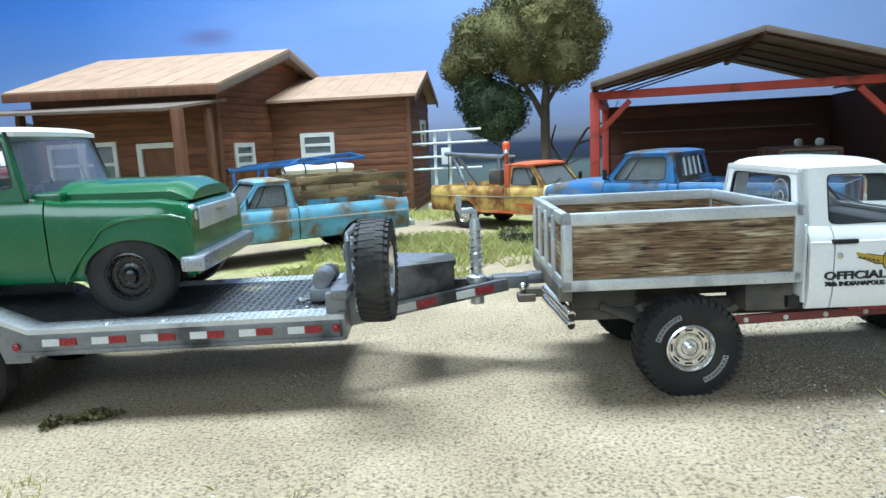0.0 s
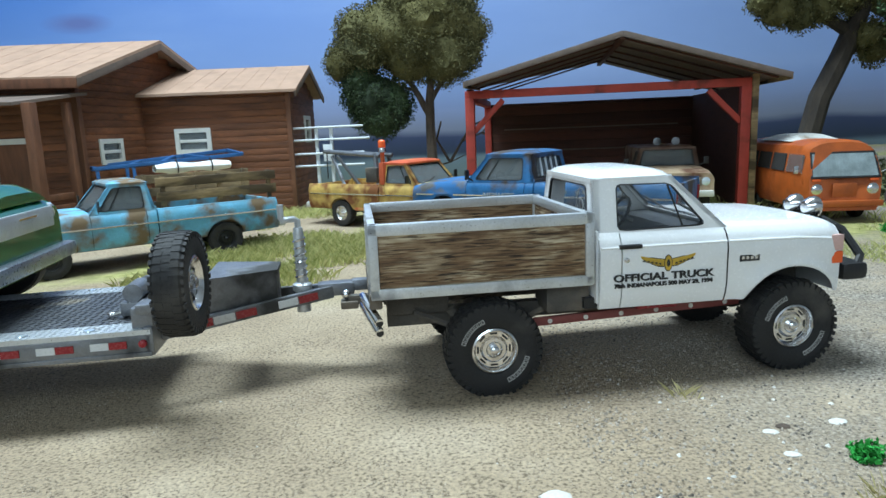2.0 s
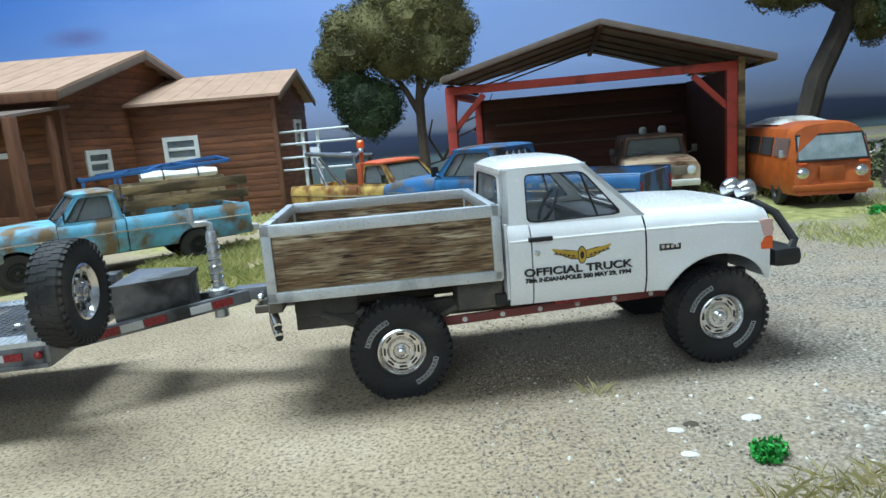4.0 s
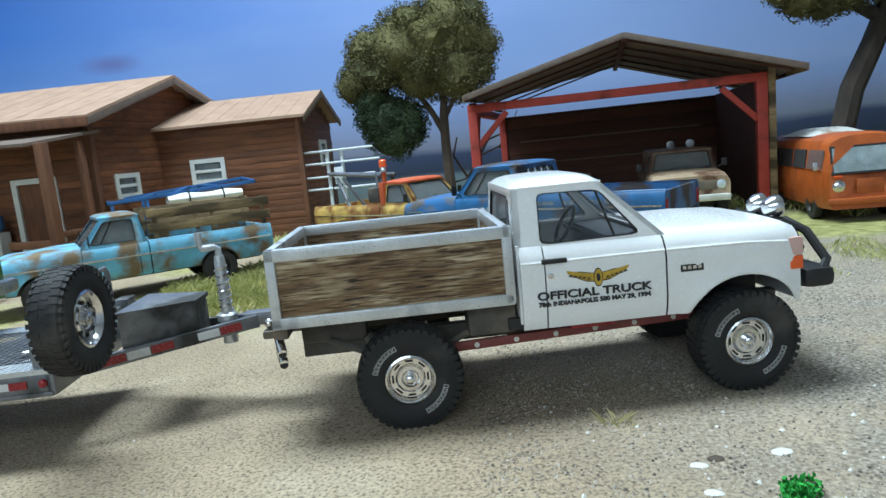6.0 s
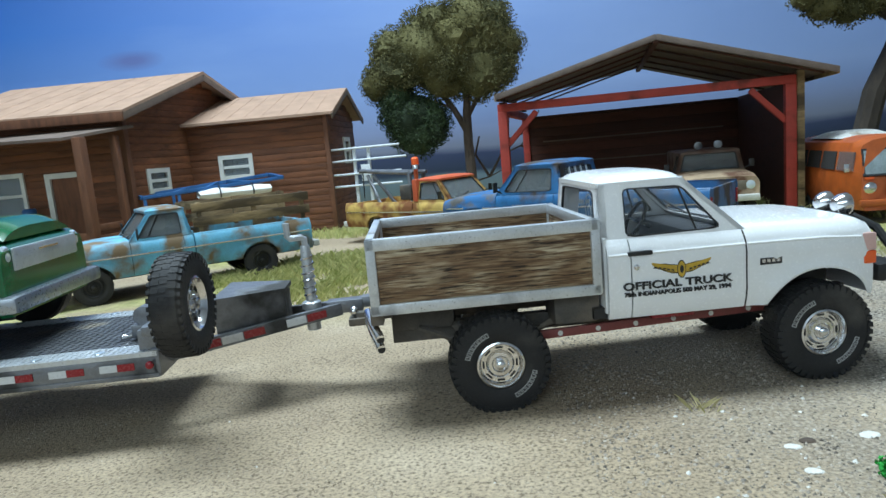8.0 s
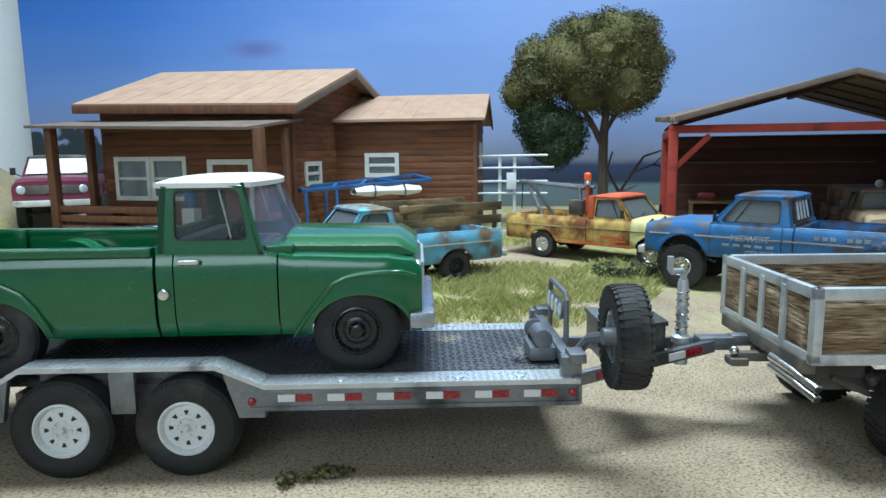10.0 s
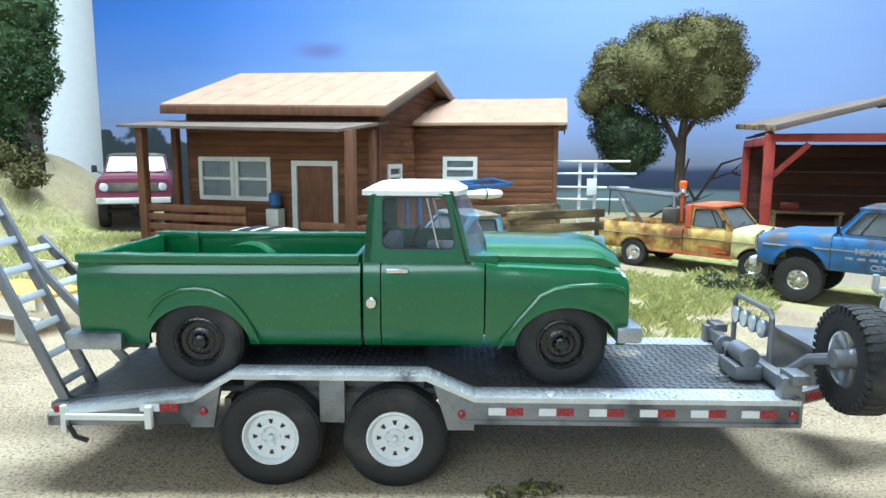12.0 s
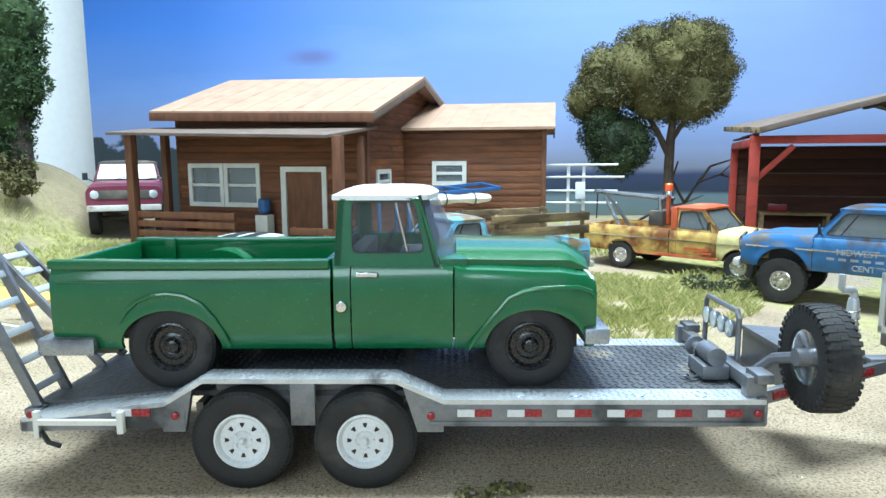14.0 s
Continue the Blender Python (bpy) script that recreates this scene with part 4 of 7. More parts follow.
    if letters:
        bm = bmesh.new()
        rl = (R * 0.82 + rim) / 2 + 0.01
        for a0 in (-1.25, 1.85):
            for k in range(8):
                a = a0 + k * 0.125
                rot = m @ Matrix.Rotation(a, 4, "Y")
                ring_panel(bm, [tuple(rot @ Vector(p)) for p in ((-0.015, w * 0.985, rl - 0.022), (0.015, w * 0.985, rl - 0.022), (0.015, w * 0.985, rl + 0.022), (-0.015, w * 0.985, rl + 0.022))],
                           [tuple(rot @ Vector(p)) for p in ((-0.009, w * 0.985, rl - 0.016), (0.009, w * 0.985, rl - 0.016), (0.009, w * 0.985, rl + 0.016), (-0.009, w * 0.985, rl + 0.016))],
                           m.to_3x3() @ Vector((0, w * 0.022, 0)))
        tagged(part("raised_lettering", bm, "letters", wh, "worn white raised marks"), kind="stuff")
    return wh


# ---- vehicle bodies: x forward from the rear axle, y to the left, z up, full-size metres ----
VS = (0, 0.05, 0.14, 0.26, 0.42, 0.58, 0.72, 0.84, 0.92, 0.97, 1.0)


class Body:
    def __init__(self, root, W, sill, arches, shoulder, crease=0.0, tuck=0.05, top_in=0.07, lip=0.03, taper=None):
        self.root, self.W, self.sill, self.arches, self.shoulder = root, W, sill, arches, shoulder
        self.crease, self.tuck, self.top_in, self.lip, self.taper = crease, tuck, top_in, lip, taper or (lambda x: 1.0)

    def low(self, x):
        z = self.sill
        for xc, zc, a, h in self.arches:
            if abs(x - xc) < a:
                z = max(z, zc + h * math.sqrt(1 - ((x - xc) / a) ** 2))
        return z

    def stations(self, x0, x1, n=14):
        xs = {round(x0 + (x1 - x0) * k / n, 4) for k in range(n + 1)}
        for xc, zc, a, h in self.arches:
            for k in range(25):
                xs.add(round(xc - a * math.cos(math.pi * k / 24), 4))
            xs |= {round(xc - a - 0.002, 4), round(xc + a + 0.002, 4), round(xc - a * 1.12, 4), round(xc + a * 1.12, 4)}
        return sorted(x for x in xs if x0 - 1e-6 <= x <= x1 + 1e-6)

    def side(self, x, inset=0.0):
        lo, hi = self.low(x), self.shoulder(x)
        pts = []
        for v in VS:
            z = lo + (hi - lo) * v
            t = (z - self.sill) / max(hi - self.sill, 1e-6)
            y = self.W * self.taper(x)
            if t < 0.3:
                y -= self.tuck * (1 - t / 0.3) ** 2
            if t > 0.74:
                y -= self.top_in * ((t - 0.74) / 0.26) ** 2.2
            if self.crease:
                y += self.crease * math.exp(-((t - 0.66) / 0.06) ** 2)
            for xc, zc, a, h in self.arches:
                r = math.hypot((x - xc) / a, max(z - zc, 0) / h)
                y += self.lip * math.exp(-((r - 1.06) / 0.09) ** 2) * (1 if z > zc - 0.05 else 0.4)
            pts.append((x, y - inset, z))
        return pts

    def panel(self, name, x0, x1, mat, label="", parent=None, thick=0.04, sides=(1, -1)):
        """Side panels on both sides, with turned-in edges."""
        obs = []
        for s in sides:
            bm = bmesh.new()
            out = [self.side(x) for x in self.stations(x0, x1)]
            inn = [self.side(x, thick) for x in self.stations(x0, x1)]
            rows = [[*(a[::-1]), *b] for a, b in zip(out, inn)]
            rows = [[(x, y * s, z) for x, y, z in r] + [(r[0][0], r[0][1] * s, r[0][2])] for r in rows]
            grid(bm, rows)
            bmesh.ops.remove_doubles(bm, verts=bm.verts, dist=0.0005)
            bmesh.ops.holes_fill(bm, edges=[e for e in bm.edges if len(e.link_faces) == 1], sides=60)
            obs.append(part(name, bm, mat, parent or self.root, label))
        return obs

    def nose(self, name, x0, x1, mat, crown, label="", close=True, n=18):
        """Both wings and the bonnet between them in one skin, from x0 to the front at x1."""
        bm = bmesh.new()
        rows = []
        for x in self.stations(x0, x1, n):
            a = self.side(x)
            top = a[-1]
            k = 12
            mid = [(x, top[1] * math.cos(math.pi * i / k), top[2] + crown * math.sin(math.pi * i / k) ** 0.8) for i in range(1, k)]
            rows.append(a + mid + [(px, -py, pz) for px, py, pz in a[::-1]])
        vs = grid(bm, rows)
        if close:
            bm.faces.new(vs[-1])
        return part(name, bm, mat, self.root, label)


def quad(p, u, v):
    a, b, c, d = (Vector(q) for q in p)
    return tuple(a.lerp(b, u).lerp(d.lerp(c, u), v))


def rounded(uv, r):
    """Corners of an outline cut round."""
    out = []
    for i, (u, v) in enumerate(uv):
        (pu, pv), (nu, nv) = uv[i - 1], uv[(i + 1) % len(uv)]
        out += [(u + (pu - u) * r, v + (pv - v) * r), (u + (pu + nu - 2 * u) * r * 0.28, v + (pv + nv - 2 * v) * r * 0.28), (u + (nu - u) * r, v + (nv - v) * r)]
    return out


def cab(root, body_mat, roof_mat, xr, xc, zb, Wb, xrr, xrf, zr, Wr, win, shield, rear, crown=0.06, gl="glass", roof_front=0.06, vent=0.0, roof_label="", wrap=0.0, roof_back=0.03, lip=0.018, vent_top=None, inside="interior"):
    """Greenhouse: door frames, windscreen and rear frames, roof, glass, seat, wheel and dashboard."""
    whole = rounded(((0, 0), (1, 0), (1, 1), (0, 1)), 0.012)
    low, high = win[0][1], win[2][1]
    win, shield, rear = rounded(win, 0.10), rounded(shield, 0.06), rounded(rear, 0.08)
    for s in (1, -1):
        q = [(xr, s * Wb, zb), (xc, s * Wb, zb), (xrf, s * Wr, zr), (xrr, s * Wr, zr)]
        inner = [quad(q, u, v) for u, v in win]
        outer = [quad(q, u, v) for u, v in whole]
        fr = part("door_frame", ring_panel(bmesh.new(), outer, inner, (0, -s * 0.07, 0)), body_mat, root, smooth=False)
        edge = ring_panel(bmesh.new(), [quad(q, u, v) for u, v in win], [quad(q, u + (0.5 - u) * 0.035, v + (0.5 - v) * 0.05) for u, v in win], (0, -s * 0.03, 0))
        edge.transform(Matrix.Translation((0, s * 0.004, 0)))
        part("window_seal", edge, "black", fr)
        part("side_window", slab(bmesh.new(), [(x, y - s * 0.035, z) for x, y, z in inner], (0, -s * 0.008, 0)), gl, fr, smooth=False)
        if vent:
            a, b = quad(q, vent, low), quad(q, vent_top or vent - 0.04, high)
            part("vent_bar", beam(bmesh.new(), (a[0], a[1] - s * 0.03, a[2]), (b[0], b[1] - s * 0.03, b[2]), 0.016, 0.016), "black" if vent_top or gl != "glass" else "chrome", fr)
    for name, q, hole, dx in (("windscreen", [(xc, Wb, zb), (xc, -Wb, zb), (xrf, -Wr, zr), (xrf, Wr, zr)], shield, -0.06), ("rear_window", [(xr, Wb, zb), (xr, -Wb, zb), (xrr, -Wr, zr), (xrr, Wr, zr)], rear, 0.06)):
        if name == "windscreen" and wrap:
            rows = []
            for j in range(7):
                v = j / 6
                rows.append([((xc + (xrf - xc) * v) + wrap * (1 - 0.45 * v) * (1 - abs(u) ** 2.4), u * (Wb + (Wr - Wb) * v), zb + (zr - zb) * v) for u in (k / 8 - 1 for k in range(17))])
            bm = bmesh.new()
            grid(bm, rows)
            ws = part("windscreen", bm, "screen", root)
            part("windscreen_seal", tube(bmesh.new(), [rows[0][0], rows[3][0], rows[6][0]] + rows[6][1:] + [rows[3][-1], rows[0][-1]] + rows[0][-2:0:-1] + [rows[0][0]], 0.022, 6), "black", ws)
            part("windscreen_rim", tube(bmesh.new(), [(x + 0.03, y, z - 0.02) for x, y, z in rows[0]], 0.03, 6), "chrome", ws)
            continue
        inner = [quad(q, u, v) for u, v in hole]
        outer = [quad(q, u, v) for u, v in whole]
        fr = part(name + "_frame", ring_panel(bmesh.new(), outer, inner, (dx, 0, 0)), body_mat, root, smooth=False)
        part(name, slab(bmesh.new(), [(x + dx * 0.5, y, z) for x, y, z in inner], (dx * 0.15, 0, 0)), gl, fr, smooth=False)
        edge = ring_panel(bmesh.new(), [quad(q, u, v) for u, v in hole], [quad(q, u + (0.5 - u) * 0.05, v + (0.5 - v) * 0.07) for u, v in hole], (dx * 0.4, 0, 0))
        edge.transform(Matrix.Translation((-dx * 0.08, 0, 0)))
        part(name + "_seal", edge, "black", fr)
        if name == "windscreen":
            for s in (0.75, 0.25):
                a = Vector(quad(q, s, 0.10))
                part("wiper", beam(bmesh.new(), a + Vector((0.03, 0, 0)), a + Vector((-0.02, 0.42, 0.10)), 0.02, 0.02), "black", fr)
    bm = bmesh.new()
    rows = []
    nx, ny = 12, 14
    f = lambda t: 1 - abs(t) ** 4
    for i in range(nx + 1):
        u = i / nx * 2 - 1
        x = (xrr - roof_back + xrf + roof_front) / 2 + u * ((xrf + roof_front - xrr + roof_back) / 2)
        bulge = wrap * 0.4 * smooth01(u)
        r = []
        for j in range(ny + 1):
            v = j / ny * 2 - 1
            r.append((x + bulge * (1 - v * v), v * (Wr + lip) * (1 - 0.06 * abs(u) ** 6), zr - 0.02 + crown * f(u) ** 0.6 * f(v) ** 0.6 + 0.03))
        rows.append(r)
    grid(bm, rows)
    geo = bmesh.ops.extrude_face_region(bm, geom=list(bm.faces))
    for v in geo["geom"]:
        if isinstance(v, bmesh.types.BMVert):
            v.co.z = zr - 0.035
    part("roof", bm, roof_mat, root, roof_label)
    part("bench_seat", box(box(bmesh.new(), xr + 0.15, xr + 0.72, -Wb + 0.15, Wb - 0.15, zb - 0.62, zb - 0.36, 0.05), xr + 0.08, xr + 0.25, -Wb + 0.15, Wb - 0.15, zb - 0.4, zb + 0.12, 0.05), inside, root)
    part("dashboard", boxed(xc - 0.42, xc - 0.02, -Wb + 0.08, Wb - 0.08, zb - 0.30, zb + 0.0, 0.05), inside, root)
    bm = bmesh.new()
    m = Matrix.Translation((xc - 0.58, 0.38, zb + 0.02)) @ Matrix.Rotation(radians(28), 4, "Y")
    tube(bm, [tuple(m @ Vector((0, 0.20 * math.cos(2 * math.pi * k / 20), 0.20 * math.sin(2 * math.pi * k / 20)))) for k in range(21)], 0.02, 6)
    tube(bm, [tuple(m @ Vector((0, -0.2, 0))), tuple(m @ Vector((0, 0.2, 0)))], 0.015, 5)
    tube(bm, [tuple(m @ Vector((0, 0, 0))), (xc - 0.25, 0.38, zb - 0.15)], 0.03, 6)
    part("steering_wheel", bm, "black", root)


def bed_box(root, x0, x1, W, z0, z1, mat, floor_mat=None, t=0.07, arch=None, rail=0.0):
    """Inside of an open bed: walls, floor, top rails, wheel humps and tailgate."""
    for s in (1, -1):
        part("bed_wall", boxed(x0, x1, s * W - (t if s > 0 else 0), s * W + (0 if s > 0 else t), z0, z1, 0.015), mat, root)
        if arch:
            bm = bmesh.new()
            lathe(bm, [(0.0, -0.16), (arch - 0.03, -0.16), (arch, -0.12), (arch, 0.16), (0, 0.16)], 24, Matrix.Translation((0, s * (W - 0.2), 0.36)))
            part("wheel_hump", bm, mat, root)
    part("bulkhead", boxed(x1 - 0.05, x1, -W + t, W - t, z0, z1, 0.015), mat, root)
    part("tailgate", boxed(x0, x0 + 0.07, -W + t + 0.002, W - t - 0.002, z0 - 0.05, z1 - 0.02, 0.02), mat, root)
    part("bed_floor", boxed(x0 + 0.05, x1 - 0.05, -W + t, W - t, z0 - 0.04, z0), floor_mat or mat, root)


def underside(root, x0, x1, W, z0, z1, cabx, wb=3.0, zc=0.4, mat="frame"):
    for s in (1, -1):
        part("chassis_rail", boxed(x0, x1, s * 0.42 - 0.06, s * 0.42 + 0.06, z0 - 0.16, z0, 0.01), mat, root)
    part("engine_block", boxed(cabx + 0.1, x1 - 0.25, -W + 0.36, W - 0.36, z0, z1 - 0.12), "black", root)
    part("cab_floor", boxed(cabx - 1.4, cabx + 0.05, -W + 0.1, W - 0.1, z0 - 0.02, z0 + 0.08), "black", root)
    for x in (0, wb):
        bm = bmesh.new()
        tube(bm, [(x, -W + 0.2, zc), (x, W - 0.2, zc)], 0.06, 8)
        bmesh.ops.create_icosphere(bm, subdivisions=2, radius=0.17, matrix=Matrix.Translation((x, 0.1, zc)))
        part("axle", bm, mat, root)


def piece(xs):
    """A broken line through (x, z) pairs."""
    def f(x):
        for (a, za), (b, zb) in zip(xs, xs[1:]):
            if x <= b:
                return za + (zb - za) * smooth01((x - a) / (b - a)) if b > a else zb
        return xs[-1][1]
    return f


def line_text(name, text, size, m, mat, parent, label=""):
    cu = bpy.data.curves.new(name, "FONT")
    cu.body, cu.size, cu.align_x, cu.extrude, cu.offset = text, size * U, "CENTER", 0.0004, size * U * 0.022
    tmp = new(name + "_curve", cu)
    me = bpy.data.meshes.new_from_object(tmp.evaluated_get(bpy.context.evaluated_depsgraph_get()))
    bpy.data.objects.remove(tmp)
    m = m.copy()
    m.translation = m.translation * U
    me.transform(m)
    me.materials.append(M[mat])
    ob = new(name, me)
    ob.parent = parent
    return tagged(ob, label)


# ---- the white flatbed truck ----
def white_truck():
    t = thing("flatbed_truck", "white pickup with wooden stake bed, gold winged door emblem", "truck", 0.1285, 0.2965, 0.0, 1.5)
    wb, R, W = 2.97, 0.43, 0.94
    for x in (0, wb):
        for s in (1, -1):
            wheel(t, x, s * 0.845, R - 0.022, R + 0.03, 0.31, s, 0.215, "steelie", 40, letters=True)
    sh = piece([(0.9, 1.43), (2.2, 1.42), (2.9, 1.405), (3.38, 1.385), (3.52, 1.335)])
    b = Body(t, W, 0.70, [(wb, 0.50, 0.53, 0.50)], sh, crease=0.016, lip=0.03, top_in=0.10, taper=lambda x: 1 - 0.08 * smooth01((x - 3.0) / 0.6) ** 2)
    b.nose("front_body", 2.285, 3.50, "white", 0.045, "white bonnet and wings")
    b.panel("door", 1.235, 2.270, "white", "white door")
    b.panel("cab_corner", 1.02, 1.222, "white")
    part("cab_back", boxed(1.0, 1.03, -W + 0.06, W - 0.06, 0.75, 1.44, 0.01), "white", t)
    underside(t, -0.95, 3.5, W, 0.72, 1.40, 2.3, wb, R + 0.05)
    cab(t, "white", "white", 0.99, 2.32, 1.40, W - 0.085, 1.02, 1.80, 1.91, W - 0.20,
        [(0.171, 0.05), (0.865, 0.07), (0.895, 0.88), (0.255, 0.90)], [(0.06, 0.1), (0.94, 0.1), (0.93, 0.92), (0.07, 0.92)], [(0.10, 0.12), (0.90, 0.12), (0.88, 0.88), (0.12, 0.88)], 0.08, vent=0.685, vent_top=0.87, lip=0.004, roof_front=0.02, roof_back=0.01, inside="darkinterior")
    for s in (1, -1):
        part("body_line", tube(bmesh.new(), [(1.03, s * (W - 0.006), 1.285), (2.27, s * (W - 0.006), 1.285)], 0.014, 6), "white", t)
        part("body_line", tube(bmesh.new(), [(2.29, s * (W - 0.004), 1.285), (3.0, s * (W - 0.004), 1.275), (3.36, s * (W * 0.968), 1.245)], 0.014, 6), "white", t)
    # face: grille, lamps, bumper and bull bar
    g = part("grille", boxed(3.505, 3.545, -0.55, 0.55, 0.98, 1.22, 0.015), "black", t, "black grille")
    for k in range(4):
        part("grille_bar", boxed(3.54, 3.56, -0.54, 0.54, 1.0 + k * 0.05, 1.02 + k * 0.05, 0.004), "chrome", g)
    for s in (1, -1):
        part("headlight", boxed(3.42, 3.535, s * 0.70 - 0.15, s * 0.70 + 0.14, 1.03, 1.20, 0.03), "lamp", t)
        part("turn_signal", boxed(3.385, 3.515, s * 0.872 - 0.03, s * 0.872 + 0.030, 0.985, 1.105, 0.015), "amber", t, "orange turn signal")
        part("corner_lamp", boxed(3.385, 3.515, s * 0.872 - 0.03, s * 0.872 + 0.028, 1.108, 1.27, 0.015), "smokelamp", t, "clear corner lamp")
        part("door_handle", boxed(1.20, 1.42, s * 0.945 - 0.02, s * 0.945 + 0.025, 1.272, 1.312, 0.01), "black", t, "black door handle")
        part("lock", lathed([(0.025, -0.01), (0.025, 0.02), (0, 0.025)], 10, Matrix.Translation((1.27, s * 0.945, 1.17)) @ Matrix.Diagonal((1, s, 1, 1))), "chrome", t)
    bm = box(bmesh.new(), 3.53, 3.82, -0.90, 0.90, 0.79, 0.98, 0.075)
    part("front_bumper", bm, "black", t, "black steel bumper")
    bull = bmesh.new()
    for s in (1, -1):
        tube(bull, [(3.70, s * 0.42, 0.90), (3.78, s * 0.42, 1.08), (3.70, s * 0.42, 1.25), (3.60, s * 0.40, 1.36)], 0.04, 8)
        tube(bull, [(3.72, s * 0.84, 0.93), (3.80, s * 0.78, 1.02), (3.74, s * 0.58, 1.26), (3.62, s * 0.42, 1.36)], 0.042, 8)
    tube(bull, [(3.60, -0.42, 1.34), (3.61, 0, 1.36), (3.60, 0.42, 1.34)], 0.04, 8)
    tube(bull, [(3.72, -0.44, 1.08), (3.72, 0.44, 1.08)], 0.03, 8)
    part("bull_bar", bull, "black", t, "black tube bull bar")
    for y in (-0.30, -0.02):
        m = Matrix.Translation((3.60, y, 1.47)) @ Matrix.Rotation(radians(-90), 4, "Z")
        sp = part("spot_lamp", lathed([(0, -0.10), (0.06, -0.09), (0.10, -0.04), (0.115, 0.03), (0.11, 0.045)], 18, m), "chrome", t, "round chrome spot lamp")
        part("lens", lathed([(0.11, 0.04), (0.07, 0.06), (0, 0.065)], 18, m), "lamp", sp)
        part("bracket", boxed(3.585, 3.615, y - 0.02, y + 0.02, 1.34, 1.40), "black", sp)
    # wooden flatbed in a silver frame
    bx0, bx1, BW, z0, z1 = -1.10, 0.955, 0.93, 1.00, 1.63
    fr = part("bed_frame", boxed(bx0, bx1, -BW, BW, z0 - 0.03, z0 + 0.045, 0.012), "steel", t, "silver steel bed frame")
    for s in (1, -1):
        y0, y1 = (BW - 0.075, BW + 0.015) if s > 0 else (-BW - 0.015, -BW + 0.075)
        part("top_rail", boxed(bx0, bx1, y0, y1, z1 - 0.105, z1, 0.012), "steel", fr)
        part("bottom_rail", boxed(bx0, bx1, y0, y1, z0 - 0.05, z0 + 0.05, 0.012), "steel", fr)
        for x in (bx0, bx1 - 0.075):
            part("stake", boxed(x, x + 0.085, y0, y1 + 0.002, z0 - 0.04, z1, 0.012), "steel", fr)
        part("side_board", boxed(bx0 + 0.08, bx1 - 0.07, s * (BW - 0.03) - 0.022, s * (BW - 0.03) + 0.022, z0 + 0.045, z1 - 0.1, 0.008), "bedwood", t, "weathered brown side board")
    for x, n in ((bx0, "tail_rail"), (bx1 - 0.075, "front_rail")):
        part(n, boxed(x, x + 0.075, -BW + 0.07, BW - 0.07, z1 - 0.105, z1 - 0.003, 0.012), "steel", fr)
        part("end_board", boxed(x + 0.02, x + 0.06, -BW + 0.08, BW - 0.08, z0 + 0.045, z1 - 0.1, 0.008), "bedwood", t, "weathered brown end board")
    for y in (-0.42, 0.0, 0.42):
        part("stake", boxed(bx0 - 0.012, bx0 + 0.03, y - 0.04, y + 0.04, z0, z1 - 0.06, 0.01), "steel", fr)
    for k in range(7):
        y = -0.78 + k * 0.26
        part("floor_plank", boxed(bx0 + 0.07, bx1 - 0.07, y - 0.125, y + 0.125, z0 + 0.046, z0 + 0.075, 0.008), "bedwood", t)
    # underside details
    part("fuel_tank", boxed(0.55, 0.98, -0.78, -0.35, 0.66, 0.93, 0.04), "frame", t)
    part("tank", boxed(-0.95, -0.35, -0.55, 0.3, 0.68, 0.92, 0.06), "frame", t)
    for s in (1, -1):
        bm = beam(bmesh.new(), (0.1, s * 0.62, R + 0.10), (2.75, s * 0.66, 0.63), 0.05, 0.085, 0.012)
        part("traction_bar", bm, "redframe", t, "red traction bar with drilled holes")
        for k in range(6):
            x = 0.62 + k * 0.36
            z = R + 0.10 + (0.63 - R - 0.10) * (x - 0.1) / 2.65
            part("drilled_hole", lathed([(0.024, 0), (0.024, 0.006), (0, 0.008)], 12, Matrix.Translation((x, s * (0.62 + 0.025) + s * 0.015 * x, z)) @ Matrix.Diagonal((1, s, 1, 1))), "stone", t)
    part("side_step", boxed(1.45, 1.85, -0.80, -0.66, 0.64, 0.70, 0.01), "red", t, "red step")
    for dz in (0.0, -0.09):
        part("exhaust_pipe", tube(bmesh.new(), [(-1.17, -0.40, 0.87 + dz), (-1.11, -0.72, 0.82 + dz), (-1.04, -0.97, 0.75 + dz)], 0.042, 12), "chrome", t, "chrome twin exhaust pipe")
        part("exhaust_mouth", lathed([(0.034, 0), (0, 0.002)], 12, Matrix.Translation((-1.039, -0.973, 0.749 + dz)) @ Matrix.Rotation(radians(195), 4, "Z")), "black", t)
    part("rear_cross_member", boxed(-1.12, -1.0, -0.85, 0.85, 0.84, 0.98, 0.02), "frame", t)
    part("muffler", tube(bmesh.new(), [(-0.35, -0.6, 0.74), (-0.28, -0.6, 0.62)], 0.05, 8), "frame", t)
    part("hitch", box(box(bmesh.new(), -1.32, -0.7, -0.05, 0.05, 0.70, 0.79, 0.01), -1.40, -1.22, -0.09, 0.09, 0.66, 0.74, 0.02), "frame", t, "tow hitch")
    bm = bmesh.new()
    bmesh.ops.create_uvsphere(bm, u_segments=12, v_segments=8, radius=0.05, matrix=Matrix.Translation((-1.34, 0, 0.80)))
    part("hitch_ball", bm, "chrome", t)
    for x in (-0.35, 0.35):
        part("leaf_spring", tube(bmesh.new(), [(x * 2, -0.58, 0.72), (x, -0.58, 0.56), (0, -0.58, 0.50)], 0.03, 6), "frame", t)
